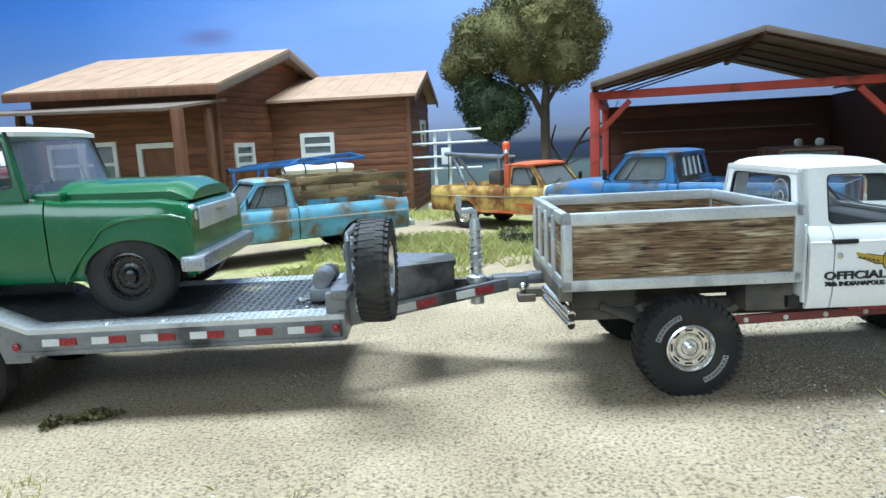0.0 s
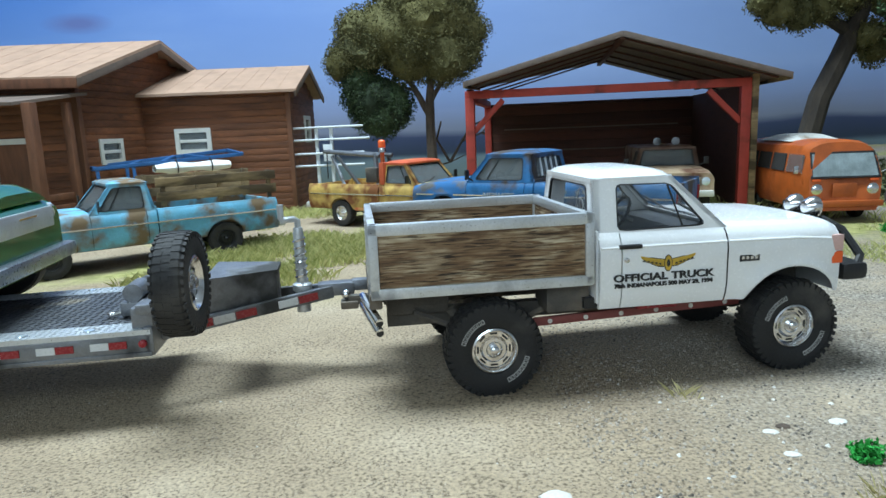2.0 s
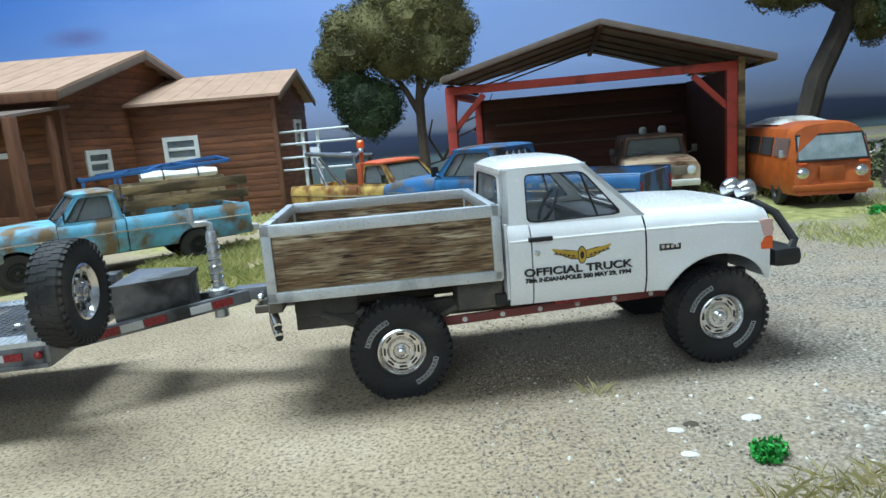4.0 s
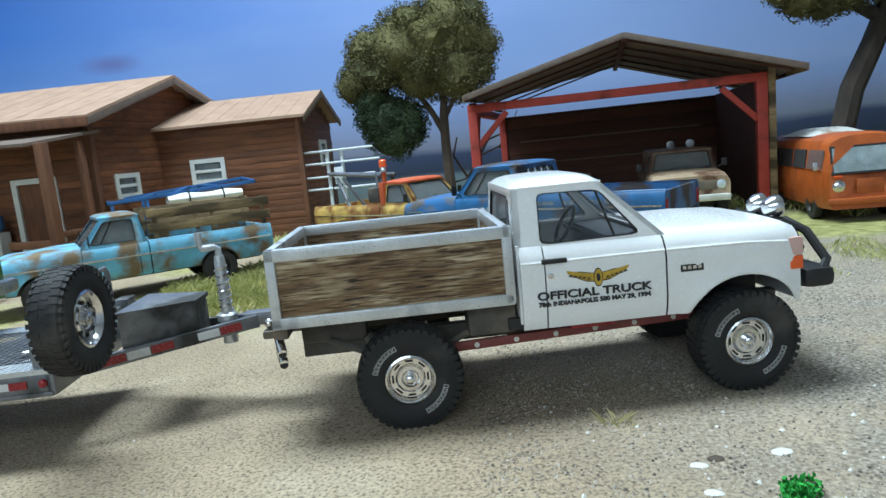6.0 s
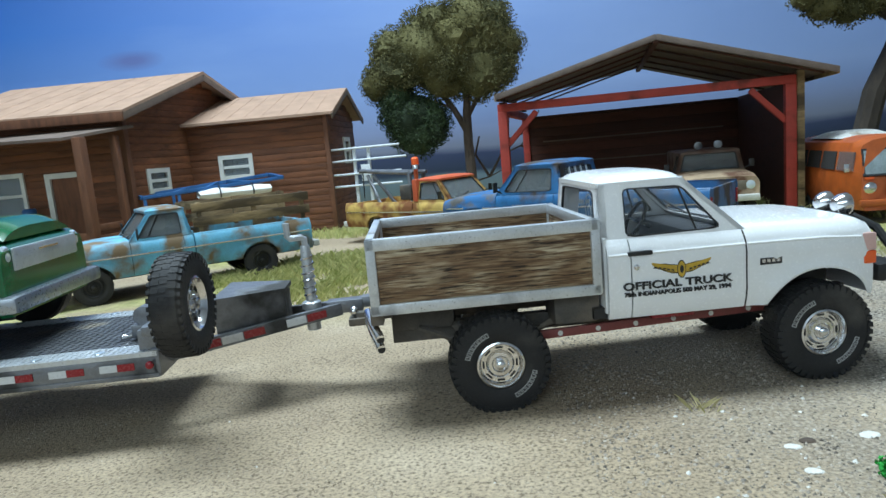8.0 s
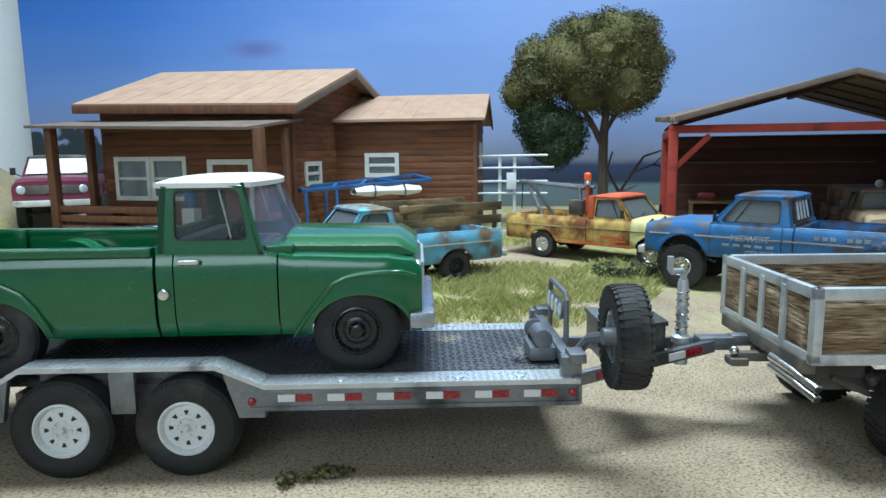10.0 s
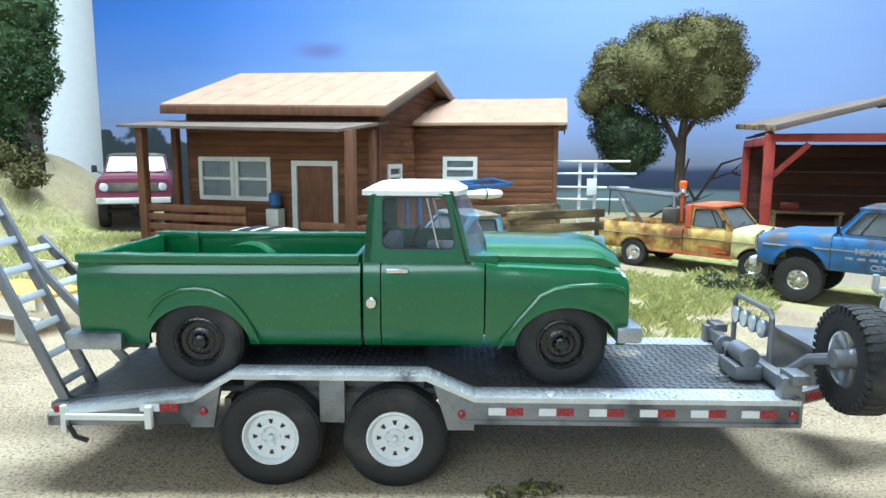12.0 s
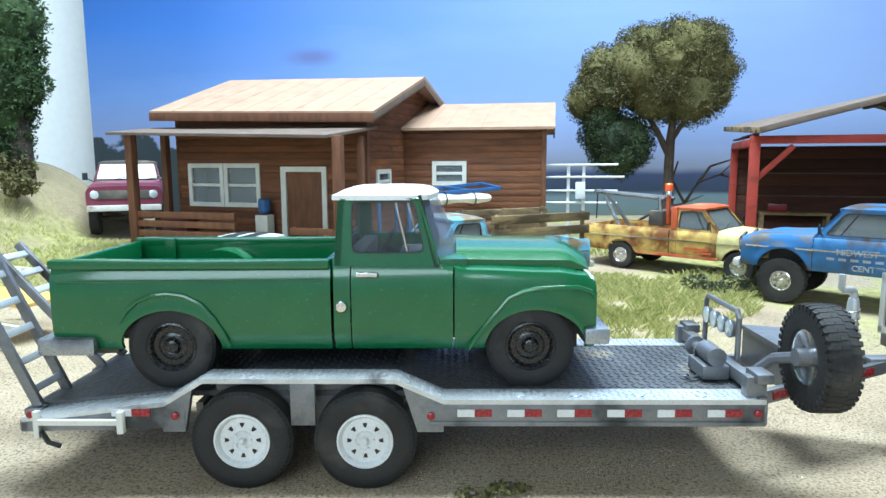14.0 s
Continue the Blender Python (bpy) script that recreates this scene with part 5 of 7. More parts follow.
    # door emblem and lettering on both doors
    for s in (-1, 1):
        yd = s * (W + 0.0035)
        base = Matrix.Translation((1.68, yd, 0)) @ (Matrix() if s < 0 else Matrix.Rotation(math.pi, 4, "Z"))
        bm = bmesh.new()
        for k in (-1, 1):
            up = [(0.03, 0.035), (0.10, 0.045), (0.19, 0.062), (0.27, 0.082), (0.265, 0.06), (0.235, 0.035), (0.20, 0.02), (0.16, 0.0), (0.10, -0.022), (0.03, -0.028)]
            slab(bm, [tuple(base @ Vector((k * a, 0, 1.115 + c))) for a, c in up], base.to_3x3() @ Vector((0, -0.004, 0)))
        lathe(bm, [(0.001, -0.008), (0.034, -0.007), (0.034, 0)], 16, base @ Matrix.Translation((0, 0, 1.115)) @ Matrix.Diagonal((1, 1, 2.1, 1)))
        em = part("door_emblem", bm, "gold", t, "gold winged emblem", smooth=False)
        bm = bmesh.new()
        for k in (-1, 1):
            edge = [(k * (0.15 + (a - 0.15) * 1.09), 0.002, 1.115 + 0.02 + (c - 0.02) * 1.24) for a, c in up]
            slab(bm, [tuple(base @ Vector(q)) for q in edge], base.to_3x3() @ Vector((0, -0.003, 0)))
            for q in range(4):
                a = 0.06 + q * 0.05
                beam(bm, base @ Vector((k * a, -0.0045, 1.098 + q * 0.012)), base @ Vector((k * (a + 0.05), -0.0045, 1.105 + q * 0.014)), 0.002, 0.005)
        lathe(bm, [(0.001, -0.009), (0.018, -0.0085), (0.018, 0)], 14, base @ Matrix.Translation((0, 0, 1.115)) @ Matrix.Diagonal((1, 1, 2.0, 1)))
        lathe(bm, [(0.001, -0.006), (0.041, -0.005), (0.041, 0)], 16, base @ Matrix.Translation((0, 0, 1.115)) @ Matrix.Diagonal((1, 1, 2.0, 1)))
        part("emblem_outline", bm, "ink", em, "black outline", smooth=False)
        bm = bmesh.new()
        for k in (-1, 1):
            for q in range(5):
                x = k * (0.07 + q * 0.038)
                beam(bm, base @ Vector((x, -0.0055, 1.112 + q * 0.009)), base @ Vector((x + k * 0.024, -0.0055, 1.117 + q * 0.009)), 0.003, 0.012)
        part("emblem_writing", bm, "ink", em)
        up = Matrix.Rotation(radians(90), 4, "X")
        put = lambda dx, z: base @ Matrix.Translation((dx, -0.003, z)) @ up
        line_text("lettering", "OFFICIAL TRUCK", 0.150, put(-0.04, 0.965) @ Matrix.Diagonal((0.86, 0.64, 1, 1)), "ink", t, "black words on the door")
        line_text("lettering", "78th INDIANAPOLIS 500 MAY 29, 1994", 0.068, put(-0.04, 0.905) @ Matrix.Diagonal((0.86, 0.8, 1, 1)), "ink", t, "small black words on the door")
        bd = Matrix.Translation((2.50, yd, -0.12)) @ (Matrix() if s < 0 else Matrix.Rotation(math.pi, 4, "Z"))
        part("badge", boxed(-0.10, 0.10, -0.006, 0.004, 1.20, 1.26, 0, bd), "ink", t, "dark wing badge")
        bm = bmesh.new()
        for q in range(4):
            box(bm, -0.085 + q * 0.045, -0.055 + q * 0.045, -0.010, -0.006, 1.22, 1.25, 0, bd)
        part("badge_writing", bm, "chrome", t)
    bm = bmesh.new()
    lathe(bm, [(0.135, 0), (0.15, 0.004), (0.135, 0.008)], 24, Matrix.Translation((1.045, -0.36, 1.66)) @ Matrix.Rotation(radians(90), 4, "Z"))
    lathe(bm, [(0.05, 0), (0.065, 0.004), (0.05, 0.008)], 14, Matrix.Translation((1.045, -0.36, 1.64)) @ Matrix.Rotation(radians(90), 4, "Z"))
    part("window_decal", bm, "letters", t, "round white window decal")
    return t


white_truck()


# ---- the green pickup ----
def green_truck():
    t = thing("green_pickup", "glossy green pickup with white roof, chained on trailer", "pickup", -0.2212, 0.2985, 0.0325, 3.8)
    wb, R, W = 3.34, 0.395, 0.91
    for x in (0, wb):
        for s in (1, -1):
            wheel(t, x - 0.045 * (x > 0), s * 0.79, R, R + 0.005, 0.22, s, 0.225, "black", 60, "rubber", depth=0.012)
    sh = piece([(-1.2, 1.12), (1.5, 1.14), (2.5, 1.14), (2.75, 1.10), (3.55, 1.075), (3.80, 1.04), (3.92, 0.96)])
    b = Body(t, W, 0.365, [(0.0, 0.38, 0.46, 0.36), (wb, 0.38, 0.46, 0.36)], sh, crease=0.004, tuck=0.07, lip=0.014, top_in=0.05, taper=lambda x: 1 - 0.07 * smooth01((x - 3.45) / 0.45) ** 2 - 0.03 * smooth01((-0.6 - x) / 0.6))
    b.nose("front_body", 2.60, 3.90, "green", 0.03, "green wings")
    b.panel("door", 1.665, 2.585, "green", "green door")
    b.panel("cab_corner", 1.505, 1.652, "green")
    b.panel("bed_side", -1.08, 1.475, "green", "green bed side")
    part("cab_back", boxed(1.49, 1.52, -W + 0.05, W - 0.05, 0.45, 1.22, 0.01), "green", t)
    underside(t, -1.0, 3.7, W, 0.52, 1.05, 2.6, wb, R)
    for x in (0, wb):
        for s in (1, -1):
            part("wheel_well", boxed(x - 0.44, x + 0.44, s * 0.56 - 0.02, s * 0.56 + 0.02, 0.3, 0.9), "black", t)
    # bed
    bed_box(t, -1.07, 1.46, W - 0.045, 0.72, 1.19, "green", t=0.05)
    for s in (1, -1):
        part("bed_rail", boxed(-1.08, 1.47, s * (W - 0.055) - 0.055, s * (W - 0.055) + 0.055, 1.115, 1.205, 0.03), "green", t, "rolled bed rail")
        part("wheel_hump", lathed([(0, -0.15), (0.36, -0.15), (0.42, -0.10), (0.42, 0.15), (0, 0.15)], 28, Matrix.Translation((0, s * 0.66, 0.68)) @ Matrix.Diagonal((1, -s, 1, 1))), "green", t)
        part("stake_pocket", boxed(-0.72, -0.60, s * (W - 0.13) - 0.03, s * (W - 0.13) + 0.03, 0.75, 1.20, 0.01), "green", t)
        # moulding over the wheel openings
        rear = [(0.55, 0.40), (0.50, 0.52), (0.42, 0.66), (0.30, 0.80), (0.15, 0.875), (0.0, 0.895), (-0.15, 0.88), (-0.28, 0.83), (-0.38, 0.74), (-0.45, 0.62)]
        front = [(-0.62, 0.36), (-0.56, 0.46), (-0.46, 0.60), (-0.35, 0.73), (-0.25, 0.85), (-0.12, 0.91), (0.02, 0.935), (0.2, 0.945), (0.38, 0.94), (0.50, 0.90), (0.545, 0.82)]
        for xc, outline in ((0, rear), (wb, front)):
            pts = [(xc + u, s * ((W + 0.006) * b.taper(xc + u)), v) for u, v in outline]
            part("wheel_arch_lip", tube(bmesh.new(), pts, [0.008] + [0.024] * (len(pts) - 2) + [0.008], 8), "green", t)
        part("bed_crease", tube(bmesh.new(), [(-1.0, s * (W - 0.004), 1.005), (-0.5, s * (W + 0.004), 1.01), (1.40, s * (W + 0.004), 1.02)], 0.012, 6), "green", t)
        part("door_handle", box(boxed(1.71, 1.91, s * 0.93 - 0.02, s * 0.93 + 0.028, 1.05, 1.095, 0.018), 1.74, 1.78, s * 0.90 - 0.03, s * 0.90 + 0.03, 1.05, 1.09, 0.01), "chrome", t, "chrome door handle")
        part("fuel_cap", lathed([(0.055, -0.02), (0.055, 0.035), (0.045, 0.05), (0, 0.055)], 18, Matrix.Translation((1.575, s * 0.91, 0.78)) @ Matrix.Diagonal((1, s, 1, 1))), "chrome", t, "round chrome cap")
    # bonnet, raised in the middle
    bm = bmesh.new()
    rows = []
    for i in range(15):
        u = i / 14
        x = 2.62 + 1.24 * u
        rows.append([(x, v * 0.70 * (1 - 0.05 * u), 1.175 - 0.02 * u + 0.115 * (1 - abs(v) ** 3.6) - 0.09 * smooth01((u - 0.82) / 0.18) ** 2) for v in (k / 9 - 1 for k in range(19))])
    grid(bm, rows)
    g = bmesh.ops.extrude_face_region(bm, geom=list(bm.faces))
    for v in g["geom"]:
        if isinstance(v, bmesh.types.BMVert):
            v.co.z = 1.07
    part("bonnet", bm, "green", t, "raised green bonnet")
    part("cowl", boxed(2.40, 2.72, -W + 0.1, W - 0.1, 1.06, 1.20, 0.03), "green", t)
    # face
    fg = part("grille", boxed(3.885, 3.925, -0.64, 0.64, 0.78, 1.0, 0.02), "steel", t, "silver grille plate")
    part("grille_bar", boxed(3.925, 3.935, -0.2, 0.2, 0.925, 0.945), "chrome", fg)
    for s in (1, -1):
        part("headlight", lathed([(0.11, -0.05), (0.11, 0.03), (0.09, 0.05), (0, 0.06)], 18, Matrix.Translation((3.845, s * 0.70, 0.92)) @ Matrix.Rotation(radians(-90), 4, "Z")), "lamp", t, "round headlight in chrome ring")
    part("front_bumper", boxed(3.78, 4.02, -0.93, 0.93, 0.41, 0.57, 0.045), "bumper", t, "dull silver front bumper")
    rb = part("rear_bumper", boxed(-1.22, -1.00, -0.93, 0.93, 0.325, 0.490, 0.04), "bumper", t, "silver step bumper")
    for s in (1, -1):
        part("bumper_end", boxed(-1.20, -0.68, s * 0.90 - 0.05, s * 0.90 + 0.05, 0.325, 0.490, 0.035), "bumper", rb)
    part("hitch", boxed(-1.2, -0.6, -0.06, 0.06, 0.3, 0.38, 0.01), "frame", t)
    for s in (1, -1):
        part("bumper_bracket", boxed(-1.12, -0.55, s * 0.72 - 0.05, s * 0.72 + 0.05, 0.30, 0.42, 0.01), "frame", t)
    cab(t, "green", "roofwhite", 1.505, 2.44, 1.13, W - 0.05, 1.545, 2.28, 1.765, W - 0.13,
        [(0.17, 0.19), (0.915, 0.19), (0.935, 0.93), (0.16, 0.93)], [(0.025, 0.12), (0.975, 0.12), (0.965, 0.95), (0.035, 0.95)], [(0.12, 0.3), (0.88, 0.3), (0.87, 0.85), (0.13, 0.85)], 0.06, vent=0.74, roof_front=0.07, roof_back=0.06, lip=0.030, wrap=0.26, roof_label="white painted roof with visor")
    for s in (1, -1):
        part("drip_rail", tube(bmesh.new(), [(1.56, s * (W - 0.125), 1.735), (2.28, s * (W - 0.120), 1.74), (2.45, s * (W - 0.045), 1.15)], 0.020, 6), "green", t)
    return t


green_truck()


# ---- the trailer ----
TR = (-0.1903, 0.2900)


def trailer():
    t = thing("car_trailer", "grey flatbed car trailer with red and white tape", "trailer", TR[0], TR[1], 0.0, 3.3)
    W = 0.97
    R = 0.425
    for x in (0.0, 1.087):
        for s in (1, -1):
            wheel(t, x, s * 0.865, R - 0.008, R + 0.024, 0.27, s, 0.25, "white", 60, depth=0.015)
    deck = 0.79
    x0, xd, x1 = -1.95, -0.75, 4.58
    part("deck", slab(bmesh.new(), [(xd, -0.72, deck - 0.05), (x1 - 0.02, -0.72, deck - 0.05), (x1 - 0.02, 0.72, deck - 0.05), (xd, 0.72, deck - 0.05)], (0, 0, 0.05)), "plate", t, "dark tread plate deck", smooth=False)
    part("dovetail", slab(bmesh.new(), [(x0, -0.72, deck - 0.17), (xd, -0.72, deck - 0.05), (xd, 0.72, deck - 0.05), (x0, 0.72, deck - 0.17)], (0, 0, 0.05)), "plate", t, "sloping tread plate tail", smooth=False)
    # raised pattern on the deck
    bm = bmesh.new()
    for i in range(74):
        for j in range(20):
            x, y = xd + 0.04 + i * 0.0745, -0.70 + j * 0.0735
            if x < x1 - 0.05:
                a = radians(45 if (i + j) % 2 else -45)
                box(bm, -0.026, 0.026, -0.007, 0.007, 0, 0.008, 0, Matrix.Translation((x, y, deck - 0.001)) @ Matrix.Rotation(a, 4, "Z"))
    tagged(part("tread_pattern", bm, "plate", t, smooth=False), kind="stuff")
    for s in (1, -1):
        y0, y1 = (0.70, W) if s > 0 else (-W, -0.70)
        # side plate: tail, up over the wheels, along the deck
        prof = [(x0, deck - 0.16), (-0.68, deck - 0.015), (-0.33, 0.985), (1.36, 0.985), (1.78, deck + 0.01), (x1, deck + 0.01)]
        bm = bmesh.new()
        for (xa, za), (xb, zb) in zip(prof, prof[1:]):
            slab(bm, [(xa, y0, za - 0.045), (xb, y0, zb - 0.045), (xb, y1, zb - 0.045), (xa, y1, za - 0.045)], (0, 0, 0.045))
        tp = part("fender_plate", bm, "steel", t, "worn silver tread plate fender", smooth=False)
        bm = bmesh.new()
        for (xa, za), (xb, zb) in zip(prof, prof[1:]):
            n = max(1, int((xb - xa) / 0.06))
            for i in range(n):
                for j in range(5):
                    u = (i + 0.5) / n
                    a = math.atan2(zb - za, xb - xa)
                    box(bm, -0.02, 0.02, -0.006, 0.006, 0, 0.007, 0, Matrix.Translation((xa + (xb - xa) * u, y0 + 0.03 + j * 0.053, za + (zb - za) * u - 0.001)) @ Matrix.Rotation(-a, 4, "Y") @ Matrix.Rotation(radians(45 if (i + j) % 2 else -45), 4, "Z"))
        tagged(part("tread_pattern", bm, "steel", tp, smooth=False), kind="stuff")
        rail = part("side_rail", boxed(1.66, x1, s * W - (0.07 if s > 0 else 0), s * W + (0 if s > 0 else 0.07), 0.56, deck - 0.035, 0.012), "grey", t, "grey side channel")
        part("rail_lip", boxed(1.66, x1, s * W - (0.03 if s > 0 else 0.012), s * W + (0.012 if s > 0 else 0.03), 0.56, 0.60, 0.006), "grey", rail)
        part("rear_rail", slab(bmesh.new(), [(x0, s * W, 0.50), (-0.5, s * W, 0.54), (-0.5, s * W, deck - 0.02), (-0.68, s * W, deck - 0.06), (x0, s * W, deck - 0.21)], (0, -s * 0.07, 0)), "grey", t, smooth=False)
        part("fender_front", slab(bmesh.new(), [(1.42, s * (W - 0.005), 0.92), (1.78, s * (W - 0.005), deck - 0.03), (1.78, s * (W - 0.005), 0.50), (1.55, s * (W - 0.005), 0.50)], (0, -s * 0.06, 0)), "grey", t, smooth=False)
        part("fender_rear", slab(bmesh.new(), [(-0.42, s * (W - 0.005), 0.92), (-0.70, s * (W - 0.005), deck - 0.05), (-0.70, s * (W - 0.005), 0.50), (-0.50, s * (W - 0.005), 0.50)], (0, -s * 0.06, 0)), "grey", t, smooth=False)
        part("fender_mid", boxed(0.43, 0.65, s * W - (0.08 if s > 0 else -0.02), s * W + (-0.02 if s > 0 else 0.08), 0.55, 0.95, 0.01), "grey", t)
        part("inner_fender", boxed(-0.30, 1.33, s * 0.70 - 0.012, s * 0.70 + 0.012, 0.5, 0.95), "grey", t)
        ys = s * (W + 0.004)
        for k in range(6):
            xa = 1.90 + k * 0.435
            part("reflector", boxed(xa, xa + 0.15, ys - 0.005, ys + 0.005, 0.645, 0.71), "whitetape", rail, "white reflector")
            part("reflector", boxed(xa + 0.152, xa + 0.30, ys - 0.005, ys + 0.005, 0.645, 0.71), "red", rail, "red reflector")
        part("reflector", boxed(-0.96, -0.80, ys - 0.005, ys + 0.005, 0.645, 0.71), "red", rail, "red reflector")
        part("reflector", boxed(-1.14, -0.965, ys - 0.005, ys + 0.005, 0.645, 0.71), "whitetape", rail, "white reflector")
        for x in (-0.58, 1.67, x1 - 0.07):
            part("marker_lamp", lathed([(0.036, 0), (0.034, 0.02), (0.02, 0.03), (0, 0.032)], 14, Matrix.Translation((x, s * (W - 0.004) if x < x1 - 0.1 else ys, 0.65 if x < 3 else 0.68)) @ Matrix.Diagonal((1, s, 1, 1))), "red", t, "round red marker lamp")
        for x in (2.45, 2.95, 3.5, 4.05):
            part("deck_lamp", lathed([(0.05, 0), (0.045, 0.012), (0, 0.018)], 14, Matrix.Translation((x, s * (W - 0.10), deck + 0.012)) @ Matrix.Rotation(radians(90), 4, "X")), "lamp", t)
        # stabiliser bar at the tail
        bm = bmesh.new()
        beam(bm, (-1.80, s * (W + 0.03), 0.60), (-1.05, s * (W + 0.03), 0.60), 0.05, 0.05, 0.01)
        beam(bm, (-1.05, s * (W + 0.03), 0.50), (-1.05, s * (W + 0.03), 0.70), 0.06, 0.06, 0.01)
        beam(bm, (-1.80, s * (W + 0.02), 0.45), (-1.80, s * (W + 0.02), 0.70), 0.05, 0.05, 0.01)
        part("tail_bar", bm, "trim", t, "worn cream metal bar")
        part("chain_end", tube(bmesh.new(), [(-1.76, s * (W + 0.03), 0.52), (-1.70, s * (W + 0.04), 0.42), (-1.60, s * (W + 0.03), 0.38)], 0.022, 6), "black", t)
        part("tail_lamp", lathed([(0.034, 0), (0.03, 0.02), (0, 0.028)], 12, Matrix.Translation((-1.86, ys, 0.66)) @ Matrix.Diagonal((1, s, 1, 1))), "red", t)
        # ladder ramps, folded up
        r = bmesh.new()
        lean, long = (-24, 1.95) if s < 0 else (-41, 1.70)
        m = Matrix.Translation((x0 + 0.04, s * 0.56, 0.66)) @ Matrix.Rotation(radians(lean), 4, "Y")
        for dy in (-0.22, 0.22):
            box(r, -0.035, 0.055, dy - 0.025, dy + 0.025, 0, long, 0.008, m)
        rp = part("loading_ramp", r, "grey", t, "grey ladder ramp, folded up")
        for k in range(7):
            z = 0.12 + k * (long - 0.30) / 6
            part("rung", boxed(-0.02, 0.035, -0.2, 0.2, z, z + 0.07, 0.01, m), "steel", rp)
        part("ramp_hinge", boxed(x0 - 0.06, x0 + 0.1, s * 0.56 - 0.28, s * 0.56 + 0.28, 0.56, 0.66, 0.015), "grey", t)
    part("tail_beam", boxed(x0 - 0.02, x0 + 0.06, -W, W, 0.50, deck - 0.18, 0.015), "grey", t)
    part("front_beam", boxed(x1 - 0.06, x1 + 0.02, -W, W, 0.56, deck + 0.03, 0.015), "grey", t)
    for k in range(9):
        x = -0.4 + k * 0.6
        part("cross_member", boxed(x - 0.03, x + 0.03, -W + 0.1, W - 0.1, 0.60, 0.73), "frame", t)
    for x in (0.0, 1.087):
        part("axle", tube(bmesh.new(), [(x, -0.8, R), (x, 0.8, R)], 0.05, 8), "frame", t)
    # stake posts and lamp hoop at the front of the deck
    for s in (1, -1):
        part("stake_post", box(boxed(x1 - 0.16, x1 + 0.02, s * (W - 0.10) - 0.06, s * (W - 0.10) + 0.06, deck, deck + 0.20, 0.015), x1 - 0.10, x1 + 0.05, s * (W - 0.12) - 0.14, s * (W - 0.12) + 0.1, deck + 0.15, deck + 0.24, 0.015), "grey", t)
    part("head_beam", boxed(x1 - 0.12, x1 - 0.02, -W + 0.12, W - 0.12, deck + 0.05, deck + 0.17, 0.015), "grey", t)
    hoop = bmesh.new()
    hx = x1 + 0.0
    tube(hoop, [(hx, -0.35, deck + 0.10), (hx, -0.35, deck + 0.58), (hx, -0.30, deck + 0.64), (hx, 0.40, deck + 0.64), (hx, 0.45, deck + 0.58), (hx, 0.45, deck + 0.10)], 0.028, 8)
    hp = part("lamp_hoop", hoop, "grey", t, "silver hoop with round work lamps")
    for k in range(4):
        m = Matrix.Translation((hx - 0.02, -0.23 + k * 0.19, deck + 0.45)) @ Matrix.Rotation(radians(90), 4, "Z")
        wl = part("work_lamp", lathed([(0.03, -0.07), (0.08, -0.03), (0.09, 0.02), (0.085, 0.03)], 16, m), "grey", hp)
        part("lens", lathed([(0.083, 0.028), (0.05, 0.04), (0, 0.043)], 16, m), "lamp", hp)
    # winch
    w = part("winch", boxed(4.20, 4.46, -0.50, -0.10, deck + 0.02, deck + 0.16, 0.03), "grey", t, "dark silver winch")
    part("winch_motor", lathed([(0, -0.22), (0.09, -0.2), (0.09, 0.1), (0, 0.12)], 14, Matrix.Translation((4.33, -0.30, deck + 0.24))), "grey", w)
    part("winch_drum", lathed([(0.10, 0.0), (0.10, 0.04), (0.05, 0.05), (0.05, 0.22), (0.10, 0.23), (0.10, 0.27), (0, 0.27)], 14, Matrix.Translation((4.33, -0.20, deck + 0.2))), "grey", w)
    part("winch_hook", tube(bmesh.new(), [(4.20, -0.42, deck + 0.04), (4.10, -0.46, deck + 0.03), (4.07, -0.41, deck + 0.03), (4.11, -0.38, deck + 0.03)], 0.018, 6), "chrome", w)
    # tongue
    hx, hz = 6.52, 0.80
    for s in (1, -1):
        a, b = Vector((x1, s * 0.62, 0.66)), Vector((hx - 0.35, s * 0.06, hz))
        part("tongue_beam", beam(bmesh.new(), a, b, 0.07, 0.13, 0.012), "grey", t, "grey tongue channel")
        d = (b - a)
        off = Vector((0, s * 0.042, 0))
        for k, c in enumerate(("red", "whitetape", "red", None, "whitetape", "red")):
            if c:
                p, q = a + d * (0.16 + 0.125 * k) + off, a + d * (0.16 + 0.125 * (k + 1) - 0.006) + off
                part("reflector", beam(bmesh.new(), p, q, 0.012, 0.075), c, t, "white reflector" if c == "whitetape" else "red reflector")
    part("coupler", box(boxed(hx - 0.50, hx - 0.12, -0.09, 0.09, hz - 0.05, hz + 0.09, 0.03), hx - 0.16, hx + 0.10, -0.075, 0.075, hz - 0.02, hz + 0.11, 0.05), "grey", t, "grey coupler")
    tb = part("tool_chest", slab(bmesh.new(), [(4.98, -0.44, 0.70), (5.62, -0.20, 0.70), (5.62, 0.20, 0.70), (4.98, 0.44, 0.70)], (0, 0, 0.36)), "grey", t, "grey steel tongue box", smooth=False)
    part("chest_lid", slab(bmesh.new(), [(4.96, -0.46, 1.06), (5.64, -0.215, 1.06), (5.64, 0.215, 1.06), (4.96, 0.46, 1.06)], (0, 0, 0.045)), "grey", tb, smooth=False)
    jx = 5.86
    jb = bmesh.new()
    lathe(jb, [(0, 0), (0.10, 0), (0.10, 0.06), (0.055, 0.09), (0.055, 0.60), (0.045, 0.66), (0, 0.67)], 16, Matrix.Translation((jx, 0, 0.83)) @ Matrix.Rotation(radians(90), 4, "X"))
